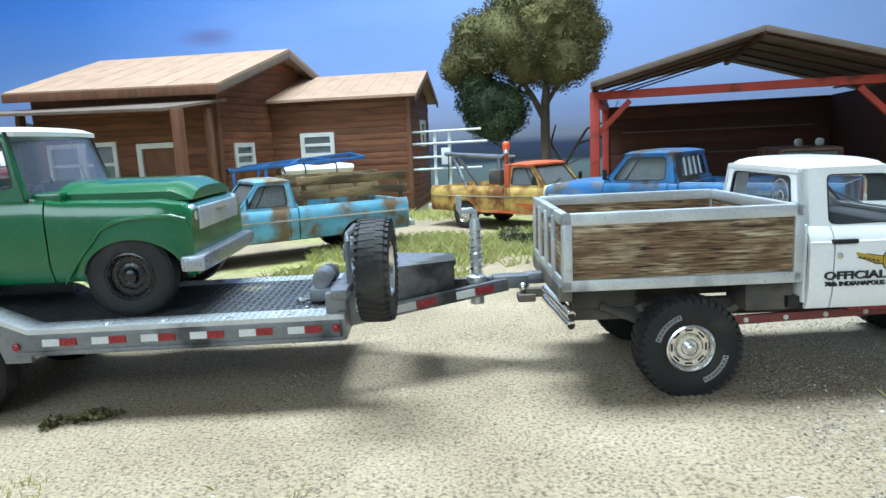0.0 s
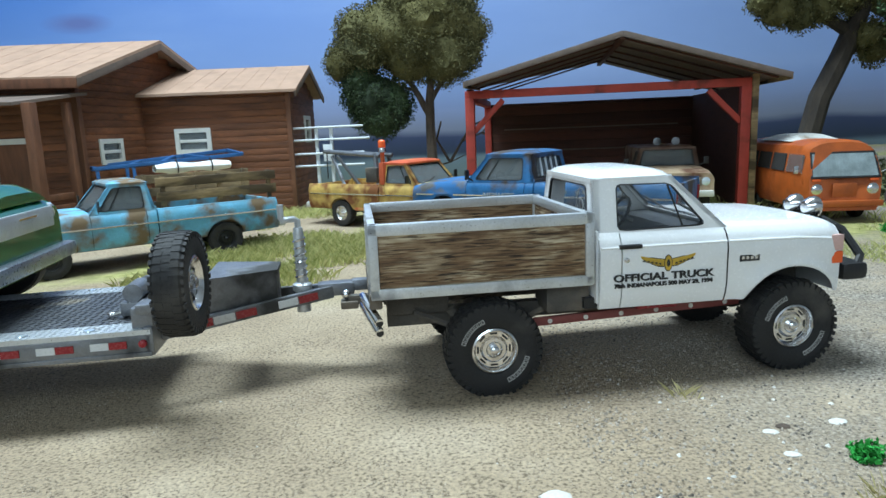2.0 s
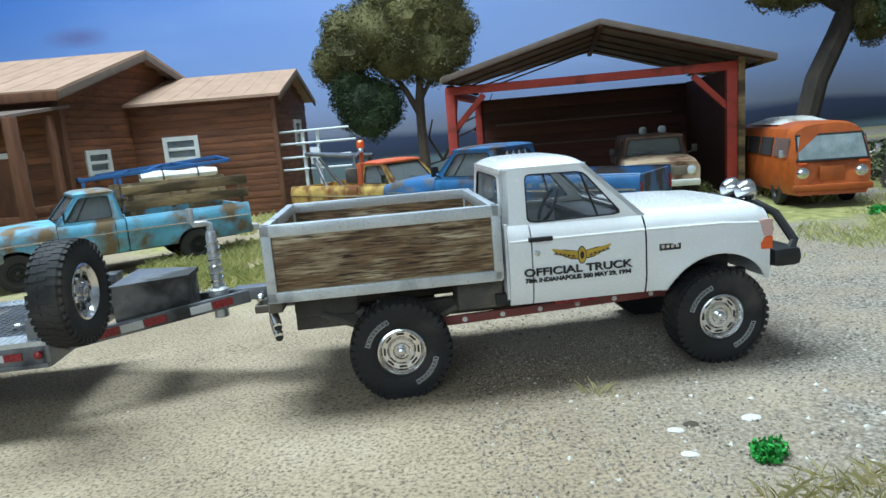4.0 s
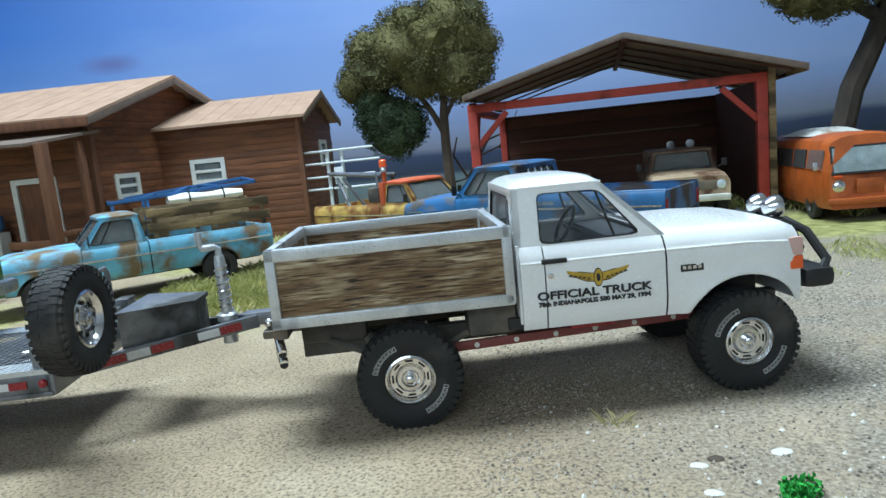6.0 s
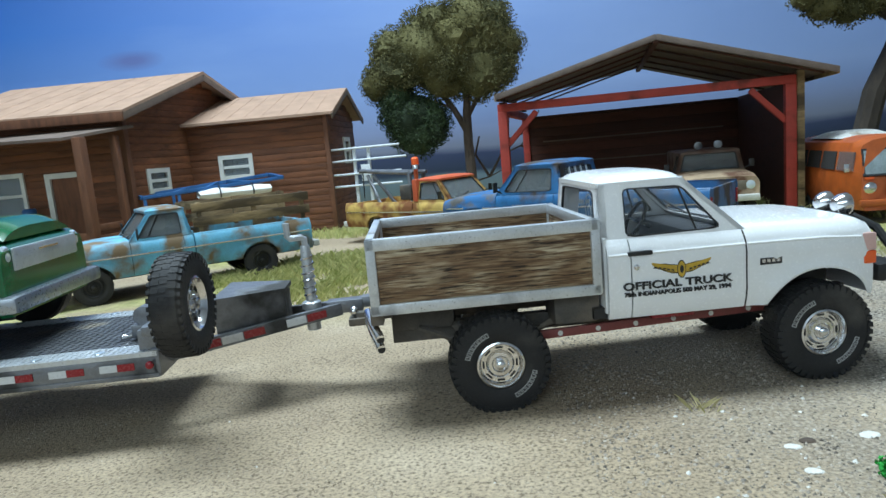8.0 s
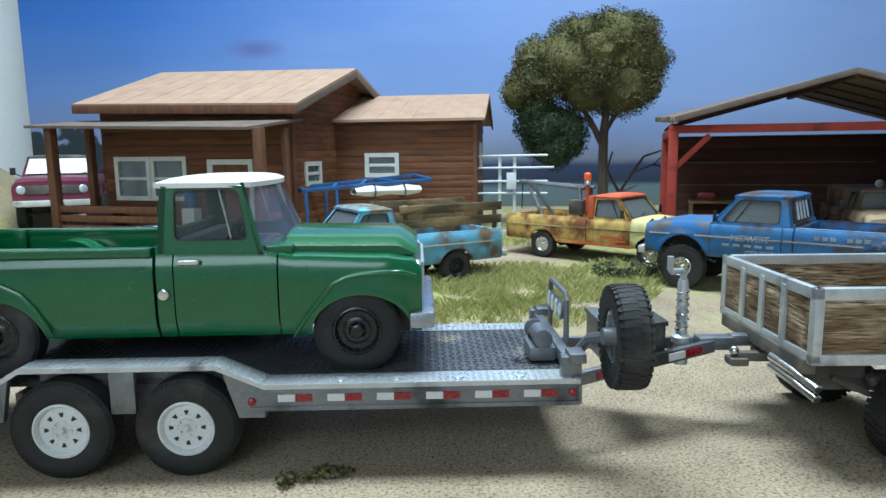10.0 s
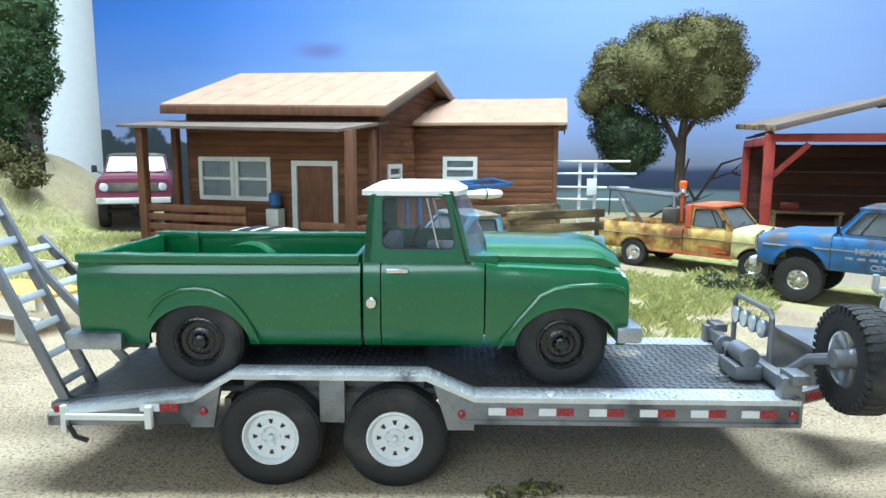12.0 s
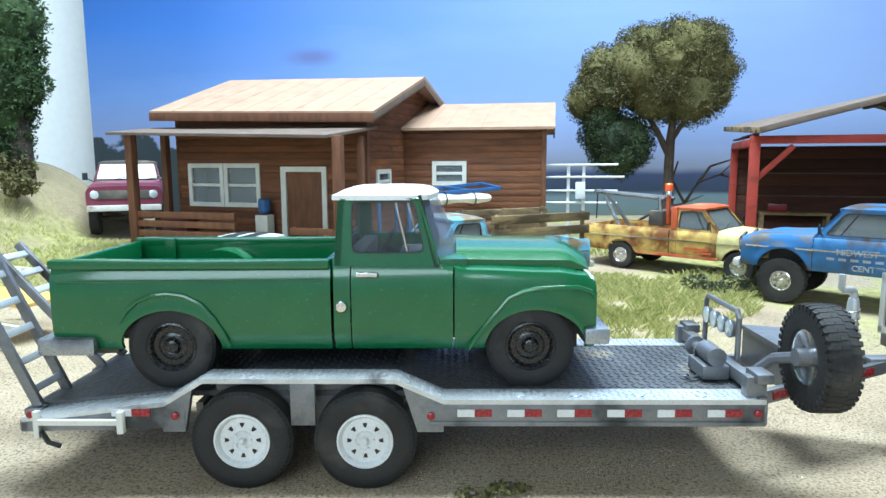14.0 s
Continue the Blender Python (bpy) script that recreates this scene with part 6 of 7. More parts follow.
    lathe(jb, [(0, -0.24), (0.075, -0.22), (0.075, 0.0), (0, 0.0)], 14, Matrix.Translation((jx, 0, 0.82)) @ Matrix.Rotation(radians(90), 4, "X"))
    jk = part("tongue_jack", jb, "steel", t, "silver screw jack")
    bm = bmesh.new()
    pts = []
    for k in range(73):
        a = k / 12 * 2 * math.pi
        pts.append((jx + 0.058 * math.cos(a), 0.058 * math.sin(a), 0.93 + 0.45 * k / 72))
    tube(bm, pts, 0.014, 5)
    part("thread", bm, "chrome", jk)
    part("crank", tube(bmesh.new(), [(jx, 0, 1.48), (jx, 0, 1.56), (jx - 0.03, -0.02, 1.58), (jx - 0.14, -0.05, 1.58), (jx - 0.16, -0.05, 1.60), (jx - 0.16, -0.05, 1.74)], 0.032, 10), "steel", jk)
    # spare wheel on its arm
    part("spare_arm", box(tube(bmesh.new(), [(4.62, -0.6, 0.92), (4.70, -0.80, 1.12), (4.80, -1.08, 1.22)], 0.05, 8), 4.56, 4.66, -0.70, -0.50, 0.62, 0.95, 0.02), "grey", t)
    part("spare_hub", tube(bmesh.new(), [(4.73, -1.09, 1.22), (4.93, -1.09, 1.22)], 0.075, 12), "grey", t)
    wheel(t, 4.92, -1.10, 1.22, 0.455, 0.27, 1, 0.24, "alloy", 40, name="spare_wheel", axis_yaw=-93.0, depth=0.034)
    return t


trailer()

# ---- the old vehicles behind ----


def old_pickup(name, label, x, y, yaw, spec, z=-0.002):
    """A plain pickup of the seventies in one or two colours; spec changes its sizes."""
    o = dict(wb=3.2, R=0.36, W=0.93, lift=0.0, body="blue", roof="blue", hood=None, rim="plain", bed=True, nose=0.78, tail=1.2, gl="dirtyglass", door0=1.55, door1=2.55, low=None, roof1=2.12)
    o.update(spec)
    t = thing(name, label, "pickup", x, y, z, yaw)
    wb, R, W, L = o["wb"], o["R"], o["W"], o["lift"]
    for xx in (0, wb):
        for s in (1, -1):
            wheel(t, xx, s * (W - 0.11), R, R, 0.24, s, 0.20, o["rim"], 26, "dustrubber")
    sh = piece([(-1.3, 1.14 + L), (1.4, 1.14 + L), (wb - 0.5, 1.14 + L), (wb + 0.4, 1.10 + L), (wb + o["nose"], 1.02 + L)])
    b = Body(t, W, 0.46 + L, [(0.0, 0.36 + L * 0.6, R + 0.06, R + 0.05 + L * 0.35), (wb, 0.36 + L * 0.6, R + 0.06, R + 0.05 + L * 0.35)], sh, crease=0.015, lip=0.02)
    c0, c1 = o["door0"], o["door1"]
    b.nose("front_body", c1 + 0.01, wb + o["nose"], o["hood"] or o["body"], 0.05)
    b.panel("door", c0, c1, o["body"])
    b.panel("cab_corner", 1.36, c0 - 0.012, o["body"])
    b.panel("bed_side", -o["tail"], 1.33, o["low"] or o["body"])
    part("cab_back", boxed(1.34, 1.37, -W + 0.05, W - 0.05, 0.5 + L, 1.2 + L, 0.01), o["body"], t)
    underside(t, -1.0, wb + 0.6, W, 0.55 + L, 1.05 + L, c1, wb, R)
    bed_box(t, -o["tail"] + 0.01, 1.32, W - 0.05, 0.72 + L, 1.13 + L, o["low"] or o["body"], t=0.05)
    cab(t, o["body"], o["roof"], 1.36, c1 + 0.02, 1.13 + L, W - 0.05, 1.46, o["roof1"], 1.68 + L, W - 0.17,
        [(0.16, 0.08), (0.90, 0.08), (0.90, 0.88), (0.16, 0.88)], [(0.06, 0.08), (0.94, 0.08), (0.93, 0.92), (0.07, 0.92)], [(0.10, 0.15), (0.90, 0.15), (0.88, 0.85), (0.12, 0.85)], 0.06, gl=o["gl"], vent=0.72)
    f = wb + o["nose"]
    part("grille", boxed(f - 0.02, f + 0.03, -0.62, 0.62, 0.72 + L, 0.95 + L, 0.02), "frame", t)
    for s in (1, -1):
        part("headlight", lathed([(0.11, -0.04), (0.11, 0.02), (0, 0.045)], 16, Matrix.Translation((f, s * 0.72, 0.84 + L)) @ Matrix.Rotation(radians(-90), 4, "Z")), "lamp", t)
        part("tail_lamp", boxed(-o["tail"] - 0.015, -o["tail"] + 0.02, s * 0.84 - 0.05, s * 0.84 + 0.05, 0.72 + L, 0.98 + L, 0.01), "red", t)
        part("side_trim", boxed(-o["tail"] + 0.05, f - 0.1, s * (W + 0.012) - 0.008, s * (W + 0.012) + 0.008, 0.86 + L, 0.89 + L), "chrome", t)
        part("mirror", box(tube(bmesh.new(), [(c1 - 0.15, s * (W - 0.03), 1.16 + L), (c1 - 0.12, s * (W + 0.16), 1.26 + L)], 0.015, 5), c1 - 0.14, c1 - 0.11, s * (W + 0.16) - 0.07, s * (W + 0.16) + 0.07, 1.2 + L, 1.4 + L, 0.01), "black", t)
    part("front_bumper", boxed(f + 0.02, f + 0.16, -W + 0.02, W - 0.02, 0.46 + L * 0.8, 0.62 + L * 0.8, 0.03), "oldwhite" if o["rim"] != "chrome" else "chrome", t)
    part("rear_bumper", boxed(-o["tail"] - 0.18, -o["tail"] - 0.03, -W + 0.04, W - 0.04, 0.48 + L * 0.8, 0.62 + L * 0.8, 0.03), "oldwhite", t)
    return t


lb = old_pickup("rusty_pickup", "faded light blue pickup, brown rust, timber racks", -0.0660, 0.648, 211.3, dict(body="lightblue", roof="lightblue", wb=3.3))
for s in (0.80, -0.80):
    for k, z in enumerate((1.26, 1.55)):
        part("rack_board", boxed(-1.25, 1.30, s - 0.03, s + 0.03, z, z + 0.19, 0.01), "oldwood", lb, "weathered grey-brown rack board")
    for x in (-1.1, 0.0, 1.15):
        part("rack_stake", boxed(x - 0.045, x + 0.045, s * 0.94 - 0.03, s * 0.94 + 0.03, 1.1, 1.76, 0.01), "oldwood", lb)
for k in range(6):
    part("loose_plank", boxed(-1.1 + 0.05 * k, 1.1, -0.6 + 0.22 * k, -0.44 + 0.22 * k, 0.75 + 0.03 * (k % 3), 0.81 + 0.03 * (k % 3), 0.01), "oldwood", lb)

rk = thing("steel_truss", "dark blue welded steel truss standing behind the pickup", "truss", -0.166, 0.892, 1.62 * U, 29)
bm = bmesh.new()
for a, b in (((-2.2, -0.5, 0.10), (2.0, -0.5, 0.30)), ((-2.2, 0.6, 0.12), (1.9, 0.6, 0.42)), ((-2.2, -0.5, 0.10), (-2.2, 0.6, 0.12)), ((-0.4, -0.5, 0.18), (0.2, 0.6, 0.30)), ((2.0, -0.5, 0.30), (1.9, 0.6, 0.42)), ((-1.3, -0.5, 0.14), (-0.8, 0.6, 0.2)), ((0.9, -0.5, 0.25), (0.5, 0.6, 0.32))):
    beam(bm, a, b, 0.11, 0.11, 0.01)
part("chord", bm, "rackblue", rk)
for x in (-2.15, -1.2):
    for y in (-0.5, 0.6):
        part("truss_leg", beam(bmesh.new(), (x, y, 0.1), (x + 0.05, y, -1.58), 0.09, 0.09, 0.01), "rackblue", rk)
tp = thing("tarpaulin", "rolled white tarpaulin lying on the steel truss", "tarpaulin", -0.140, 0.885, 1.50 * U, 29)
bm = bmesh.new()
rows = []
for i in range(13):
    u = i / 12
    rows.append([(-1.1 + 2.2 * u, 0.34 * math.cos(a) * (0.8 + 0.2 * math.sin(3 * u * math.pi)), 0.13 + (0.18 + 0.05 * math.sin(9 * u)) * math.sin(a) * (0.5 + 0.5 * math.sin(math.pi * min(max(u, 0.08), 0.92)))) for a in (2 * math.pi * k / 14 for k in range(15))])
grid(bm, rows)
part("roll", bm, "cloth", tp)
for u in (-0.5, 0.5):
    part("strap", tube(bmesh.new(), [(u, 0.36 * math.cos(a), 0.13 + 0.24 * math.sin(a)) for a in (2 * math.pi * k / 16 for k in range(17))], 0.02, 5), "black", tp)

yt = old_pickup("tow_truck", "rusted yellow tow truck with orange cab roof", 0.0744, 0.7935, -40.6, dict(body="yellow", roof="orange", hood="paleyellow", wb=3.1, rim="chrome"))
for s in (0.35, -0.35):
    part("boom_leg", tube(bmesh.new(), [(0.9, s, 0.75), (0.75, s * 0.8, 1.9)], 0.06, 8), "grey", yt)
    part("boom_arm", tube(bmesh.new(), [(0.9, s * 0.8, 1.85), (-1.3, s * 0.25, 1.98)], 0.05, 8), "grey", yt, "grey steel towing boom")
    part("boom_strut", tube(bmesh.new(), [(-0.2, s, 0.75), (-1.0, s * 0.3, 1.85)], 0.05, 8), "grey", yt)
part("boom_head", tube(bmesh.new(), [(-1.3, -0.12, 1.98), (-1.3, 0.12, 1.98)], 0.06, 8), "grey", yt)
part("boom_post", boxed(0.55, 0.95, -0.5, 0.5, 1.15, 1.55, 0.04), "frame", yt)
part("tow_cable", tube(bmesh.new(), [(-1.3, 0, 1.95), (-1.32, 0, 1.2)], 0.018, 5), "black", yt)
bm = lathed([(0.11, 0), (0.11, 0.10), (0.10, 0.12), (0, 0.12)], 14, Matrix.Translation((0.98, -0.25, 1.95)) @ Matrix.Rotation(radians(90), 4, "X"))
bc = part("beacon_base", bm, "chrome", yt)
part("beacon", lathed([(0.10, 0), (0.10, 0.16), (0.07, 0.2), (0, 0.21)], 14, Matrix.Translation((0.98, -0.25, 2.07)) @ Matrix.Rotation(radians(90), 4, "X")), "amber", bc, "orange beacon")
part("beacon_post", boxed(0.94, 1.02, -0.29, -0.21, 1.2, 1.95), "orange", yt)
for s in (1, -1):
    part("sill", boxed(0.48, 2.60, s * 0.895 - 0.02, s * 0.895 + 0.012, 0.44, 0.52, 0.01), "orange", yt, "orange sill strip")
    part("door_mark", box(boxed(1.75, 2.35, s * 0.940 - 0.004, s * 0.940 + 0.004, 0.66, 0.72), 2.0, 2.45, s * 0.940 - 0.004, s * 0.940 + 0.004, 0.58, 0.63), "orange", yt, "faded orange door marks")
part("cab_stripe", boxed(1.37, 1.52, -0.89, 0.89, 1.14, 1.70, 0.01), "orange", yt, "orange cab back")

bt = old_pickup("blue_pickup", "scuffed blue lifted pickup with white door lettering", 0.282, 0.5285, 141.0, dict(body="blue", roof="blue", wb=3.4, R=0.46, lift=0.26, rim="steelie", hood="rusthood", tail=1.32, nose=0.80, door1=2.85, roof1=2.42))
for s in (1, -1):
    base = Matrix.Translation((0, s * 0.946, 0)) @ (Matrix() if s < 0 else Matrix.Rotation(math.pi, 4, "Z"))
    up = Matrix.Rotation(radians(90), 4, "X")
    k = -1 if s > 0 else 1
    line_text("lettering", "MIDWEST", 0.16, base @ Matrix.Translation((k * 2.1, -0.004, 1.08)) @ up, "wornletters", bt, "worn white words")
    line_text("lettering", "CENTER", 0.15, base @ Matrix.Translation((k * 1.9, -0.004, 0.80)) @ up, "wornletters", bt, "worn white words")
    bm = bmesh.new()
    for q in range(5):
        box(bm, k * 2.15 - 0.45 + q * 0.2, k * 2.15 - 0.32 + q * 0.2, -0.008, 0.0, 0.97, 1.02, 0, base)
    part("worn_lettering", bm, "wornletters", bt, "worn white marks")
    bm = bmesh.new()
    for q in range(12):
        if q not in (3, 7):
            box(bm, k * 0.2 - 0.8 + q * 0.13, k * 0.2 - 0.71 + q * 0.13, -0.022, -0.008, 1.20, 1.27, 0, base)
    part("worn_lettering", bm, "wornletters", bt, "row of worn white marks")
for y in (-0.40, -0.13, 0.13, 0.40):
    part("window_bar", beam(bmesh.new(), (1.385, y, 1.50), (1.455, y * 0.95, 1.86), 0.03, 0.03), "rack", bt, "pale rear window bar")
for s in (1, -1):
    part("grille_guard", tube(bmesh.new(), [(4.30, s * 0.35, 0.80), (4.42, s * 0.35, 0.95), (4.40, s * 0.35, 1.22), (4.28, s * 0.35, 1.34)], 0.03, 8), "chrome", bt)

tan = old_pickup("old_wagon", "dull tan and brown off-road wagon parked in the barn", 0.4515, 0.8415, 255.5, dict(body="tan", roof="tan", hood="paletan", wb=2.75, lift=0.05, door0=1.5, door1=2.05, tail=1.0, nose=0.75))
for y in (-0.25, 0.25):
    sp = part("roof_lamp", lathed([(0.04, -0.05), (0.11, 0.0), (0.11, 0.04), (0, 0.06)], 12, Matrix.Translation((1.9, y, 1.90)) @ Matrix.Rotation(radians(-90), 4, "Z")), "grey", tan)
part("canopy", boxed(-0.95, 1.45, -0.78, 0.78, 1.12, 1.76, 0.12), "tan", tan, "boxy rear canopy")

rd = old_pickup("red_pickup", "dark red lifted pickup with white windscreen", -0.745, 1.186, -65.0, dict(body="darkred", roof="frame", lift=0.30, R=0.46, wb=3.0), z=0.003)
rd.matrix_world = rd.matrix_world @ Matrix.Scale(1.36, 4)
# added sheet that turns the windscreen white
part("sun_shade", slab(bmesh.new(), [(2.52, -0.78, 1.52), (2.52, 0.78, 1.52), (2.17, 0.70, 1.93), (2.17, -0.70, 1.93)], (0.02, 0, 0.01)), "cloth", rd, "white sheet across the windscreen", smooth=False)


def van():
    t = thing("camper_van", "orange camper van with pale raised roof", "van", 0.5655, 0.738, -0.003, 257.0)
    wb, R, W = 2.4, 0.33, 0.86
    for x in (0, wb):
        for s in (1, -1):
            wheel(t, x, s * 0.74, R, R, 0.19, s, 0.19, "plain", 0, "dustrubber")
    xr, xf = -1.0, 3.45

    def section(x):
        u = (x - xr) / (xf - xr)
        e = 1 - 0.10 * smooth01((u - 0.86) / 0.14) ** 2 - 0.08 * smooth01((0.1 - u) / 0.1)
        pts = []
        for y, z in ((0.78, 0.30), (0.83, 0.42), (0.86, 0.70), (0.86, 1.0), (0.845, 1.12), (0.80, 1.45), (0.765, 1.66), (0.70, 1.78), (0.5, 1.87), (0.2, 1.91)):
            pts.append((x - (0.30 * smooth01((z - 1.12) / 0.7) * smooth01((u - 0.8) / 0.2)), y * e, z - 0.05 * smooth01((u - 0.9) / 0.1) * (z > 1.7)))
        return pts + [(a, -b, c) for a, b, c in pts[::-1]]
    bm = bmesh.new()
    rows = [section(xr + (xf - xr) * k / 30) for k in range(31)]
    vs = grid(bm, rows)
    bm.faces.new(vs[0])
    bm.faces.new(vs[-1])
    part("body", bm, "busorange", t, "faded orange van body")
    for s in (1, -1):
        for k in range(4):
            x = xr + 0.35 + k * 0.98
            q = [(x, s * 0.872, 1.16), (x + 0.84, s * 0.872, 1.16), (x + 0.82, s * 0.81, 1.58), (x + 0.02, s * 0.81, 1.58)]
            # first three panes are near-black, standing in for the shaded interior
            wdw = part("side_window", slab(bmesh.new(), q, (0, -s * 0.05, 0)), "shadepaint" if k < 3 else "dirtyglass", t, "dark side window", smooth=False)
    q = [(xf + 0.012, -0.70, 1.10), (xf + 0.012, 0.70, 1.10), (xf - 0.215, 0.66, 1.60), (xf - 0.215, -0.66, 1.60)]
    ws = part("windscreen", slab(bmesh.new(), q, (-0.03, 0, -0.015)), M["lamp"], t, "dusty windscreen", smooth=False)
    ws.data.materials[0] = surface("dusty_screen", (0.20, 0.24, 0.25), 0.15, vary=0.3, bump=0.02)
    part("screen_rubber", ring_panel(bmesh.new(), [(xf + 0.02, -0.75, 1.06), (xf + 0.02, 0.75, 1.06), (xf - 0.235, 0.70, 1.645), (xf - 0.235, -0.70, 1.645)], q, (-0.02, 0, -0.01)), "black", ws)
    for s in (1, -1):
        m = Matrix.Translation((xf - 0.01, s * 0.60, 0.80)) @ Matrix.Rotation(radians(-90), 4, "Z")
        h = part("headlight", lathed([(0.13, -0.03), (0.13, 0.015), (0.10, 0.04), (0, 0.05)], 18, m), "chrome", t)
        part("turn_signal", boxed(xf - 0.03, xf + 0.02, s * 0.62 - 0.09, s * 0.62 + 0.09, 0.98, 1.04, 0.01), "amber", t)
        part("mirror", box(tube(bmesh.new(), [(xf - 0.25, s * 0.84, 1.15), (xf - 0.2, s * 1.0, 1.22)], 0.012, 5), xf - 0.22, xf - 0.19, s * 1.0 - 0.05, s * 1.0 + 0.05, 1.16, 1.34, 0.01), "chrome", t)
    part("front_bumper", boxed(xf - 0.04, xf + 0.08, -0.82, 0.82, 0.40, 0.54, 0.03), "busorange", t)
    part("nose_panel", boxed(xf - 0.01, xf + 0.01, -0.26, 0.26, 0.62, 0.94, 0.01), "busorange", t)
    bm = bmesh.new()
    rows = []
    for i in range(9):
        u = i / 8 * 2 - 1
        rows.append([(0.75 + 1.05 * u, 0.62 * v, 1.86 + 0.17 * (1 - u ** 4) * (1 - v ** 4)) for v in (k / 5 - 1 for k in range(11))])
    grid(bm, rows)
    part("raised_roof", bm, "oldwhite", t, "pale raised camper roof")
    return t


van()


def striped_car():
    t = thing("striped_car", "silver car with black bonnet stripes", "car", -0.300, 0.612, -0.002, 262)
    for x in (0, 2.6):
        for s in (1, -1):
            wheel(t, x, s * 0.74, 0.32, 0.32, 0.2, s, 0.2, "chrome", 0, "dustrubber")
    sh = piece([(-1.0, 0.86), (0.2, 0.90), (1.9, 0.90), (3.0, 0.84), (3.5, 0.70)])
    b = Body(t, 0.88, 0.26, [(0.0, 0.30, 0.38, 0.36), (2.6, 0.30, 0.38, 0.36)], sh, taper=lambda x: 1 - 0.1 * smooth01((x - 2.9) / 0.6) ** 2)
    b.nose("body", -1.0, 3.5, "oldwhite", 0.10)
    cab(t, "oldwhite", "oldwhite", -0.2, 2.05, 0.92, 0.78, 0.45, 1.35, 1.33, 0.58, [(0.2, 0.1), (0.85, 0.1), (0.8, 0.85), (0.22, 0.85)], [(0.06, 0.08), (0.94, 0.08), (0.93, 0.92), (0.07, 0.92)], [(0.08, 0.1), (0.92, 0.1), (0.9, 0.9), (0.1, 0.9)], 0.05, gl="dirtyglass")
    for y in (-0.2, 0.2):
        part("stripe", boxed(0.5, 1.35, y - 0.13, y + 0.13, 1.385, 1.397), "black", t, "black stripe")
        bm = bmesh.new()
        grid(bm, [[(x, yy, sh(x) + 0.108 * math.sin(math.acos(min(1, abs(yy) / 0.8))) ** 0.8 + 0.006) for yy in (y - 0.13, y, y + 0.13)] for x in (2.1 + 0.1 * k for k in range(12))])
        part("stripe", bm, "black", t, "black stripe")


striped_car()

# ---- small things of the yard ----
fence = thing("pipe_rack", "white pipe rack standing beside the house", "rack", 0.026, 0.945, -0.002, -12)
for k, z in enumerate((1.45, 1.85, 2.30, 2.70)):
    part("pipe", tube(bmesh.new(), [(-1.35 + 0.1 * (k % 2), 0, z), (1.25 + 0.2 * (k == 2), 0, z + 0.02)], 0.036, 8), "rack", fence)
for x in (-0.35, 0.15):
    part("upright", boxed(x - 0.05, x + 0.05, 0.04, 0.14, 0, 2.70, 0.01), "rack", fence)
part("plate", boxed(-0.1, 0.22, -0.10, -0.06, 1.60, 2.15, 0.01), "rack", fence, "white plate")

tbl = thing("picnic_table", "small table with yellow wooden top and pale frame", "table", -0.432, 0.455, -0.0015, -20)
part("tabletop", boxed(-0.9, 0.9, -0.45, 0.45, 0.60, 0.66, 0.01), "tableyellow", tbl, "yellow wooden top")
part("seat_frame", box(boxed(-1.0, 1.3, -0.75, -0.68, 0.35, 0.42, 0.01), -1.0, 1.3, 0.68, 0.75, 0.9, 0.98, 0.01), "trim", tbl)
for x in (-0.8, 0.8):
    for y in (-0.7, 0.7):
        part("leg", boxed(x - 0.05, x + 0.05, y - 0.05, y + 0.05, 0, 0.95 if y > 0 else 0.4, 0.01), "trim", tbl)
for name, lab, cat, x, y, w, d, h, mat in (("cooler", "white water cooler with blue bottle", "cooler", 4.30, 0.0, 0.44, 0.40, 1.0, "trim"), ("chest", "faded red chest on the porch", "chest", 1.05, 0.0, 1.0, 0.5, 0.75, "darkred")):
    p = house.matrix_world @ Vector(((-0.55 - 7.55 + x) * U, (0.05 + y) * U, 0.22 * U))
    c = thing(name, lab, cat, p.x, p.y, p.z, HYAW)
    part("body", boxed(-w / 2, w / 2, -d / 2, d / 2, 0, h, 0.03), mat, c)
    if name == "cooler":
        part("bottle", lathed([(0, 0), (0.12, 0.04), (0.19, 0.12), (0.19, 0.46), (0.15, 0.50), (0, 0.50)], 14, Matrix.Translation((0, 0, 1.0)) @ Matrix.Rotation(radians(90), 4, "X")), "rackblue", c, "blue bottle")
    else:
        part("lid", boxed(-w / 2 - 0.02, w / 2 + 0.02, -d / 2 - 0.02, d / 2 + 0.02, h, h + 0.08, 0.03), mat, c)


# grass, moss and stones, too many to count
def blades(name, label, patches, mat, seed, height, width=0.012, lean=0.45):
    rng = np.random.default_rng(seed)
    vs = []
    for cx, cy, rx, ry, k in patches:
        a, r = rng.uniform(0, 2 * math.pi, k), np.sqrt(rng.uniform(0, 1, k))
        for px, py in zip(cx + rx * r * np.cos(a), cy + ry * r * np.sin(a)):
            if noise.noise(Vector((px * 22, py * 22, 1.7))) < -0.22:
                continue
            z = ground_height(px, py) - 0.0008
            h = height * rng.uniform(0.4, 1.25) * U
            b = rng.uniform(0, 2 * math.pi)
            w = width * U
            ox, oy = math.cos(b) * w, math.sin(b) * w
            lx, ly = rng.normal(0, lean, 2) * h
            vs += [(px - ox, py - oy, z), (px + ox, py + oy, z), (px + lx * 0.4, py + ly * 0.4, z + h * 0.65), (px + lx, py + ly, z + h)]
    me = bpy.data.meshes.new(name)
    faces = []
    for i in range(len(vs) // 4):
        faces += [(4 * i, 4 * i + 1, 4 * i + 2), (4 * i + 1, 4 * i + 3, 4 * i + 2)]
    me.from_pydata(vs, [], faces)
    me.materials.append(mat)
    tagged(new(name, me), label, "grass", kind="stuff")


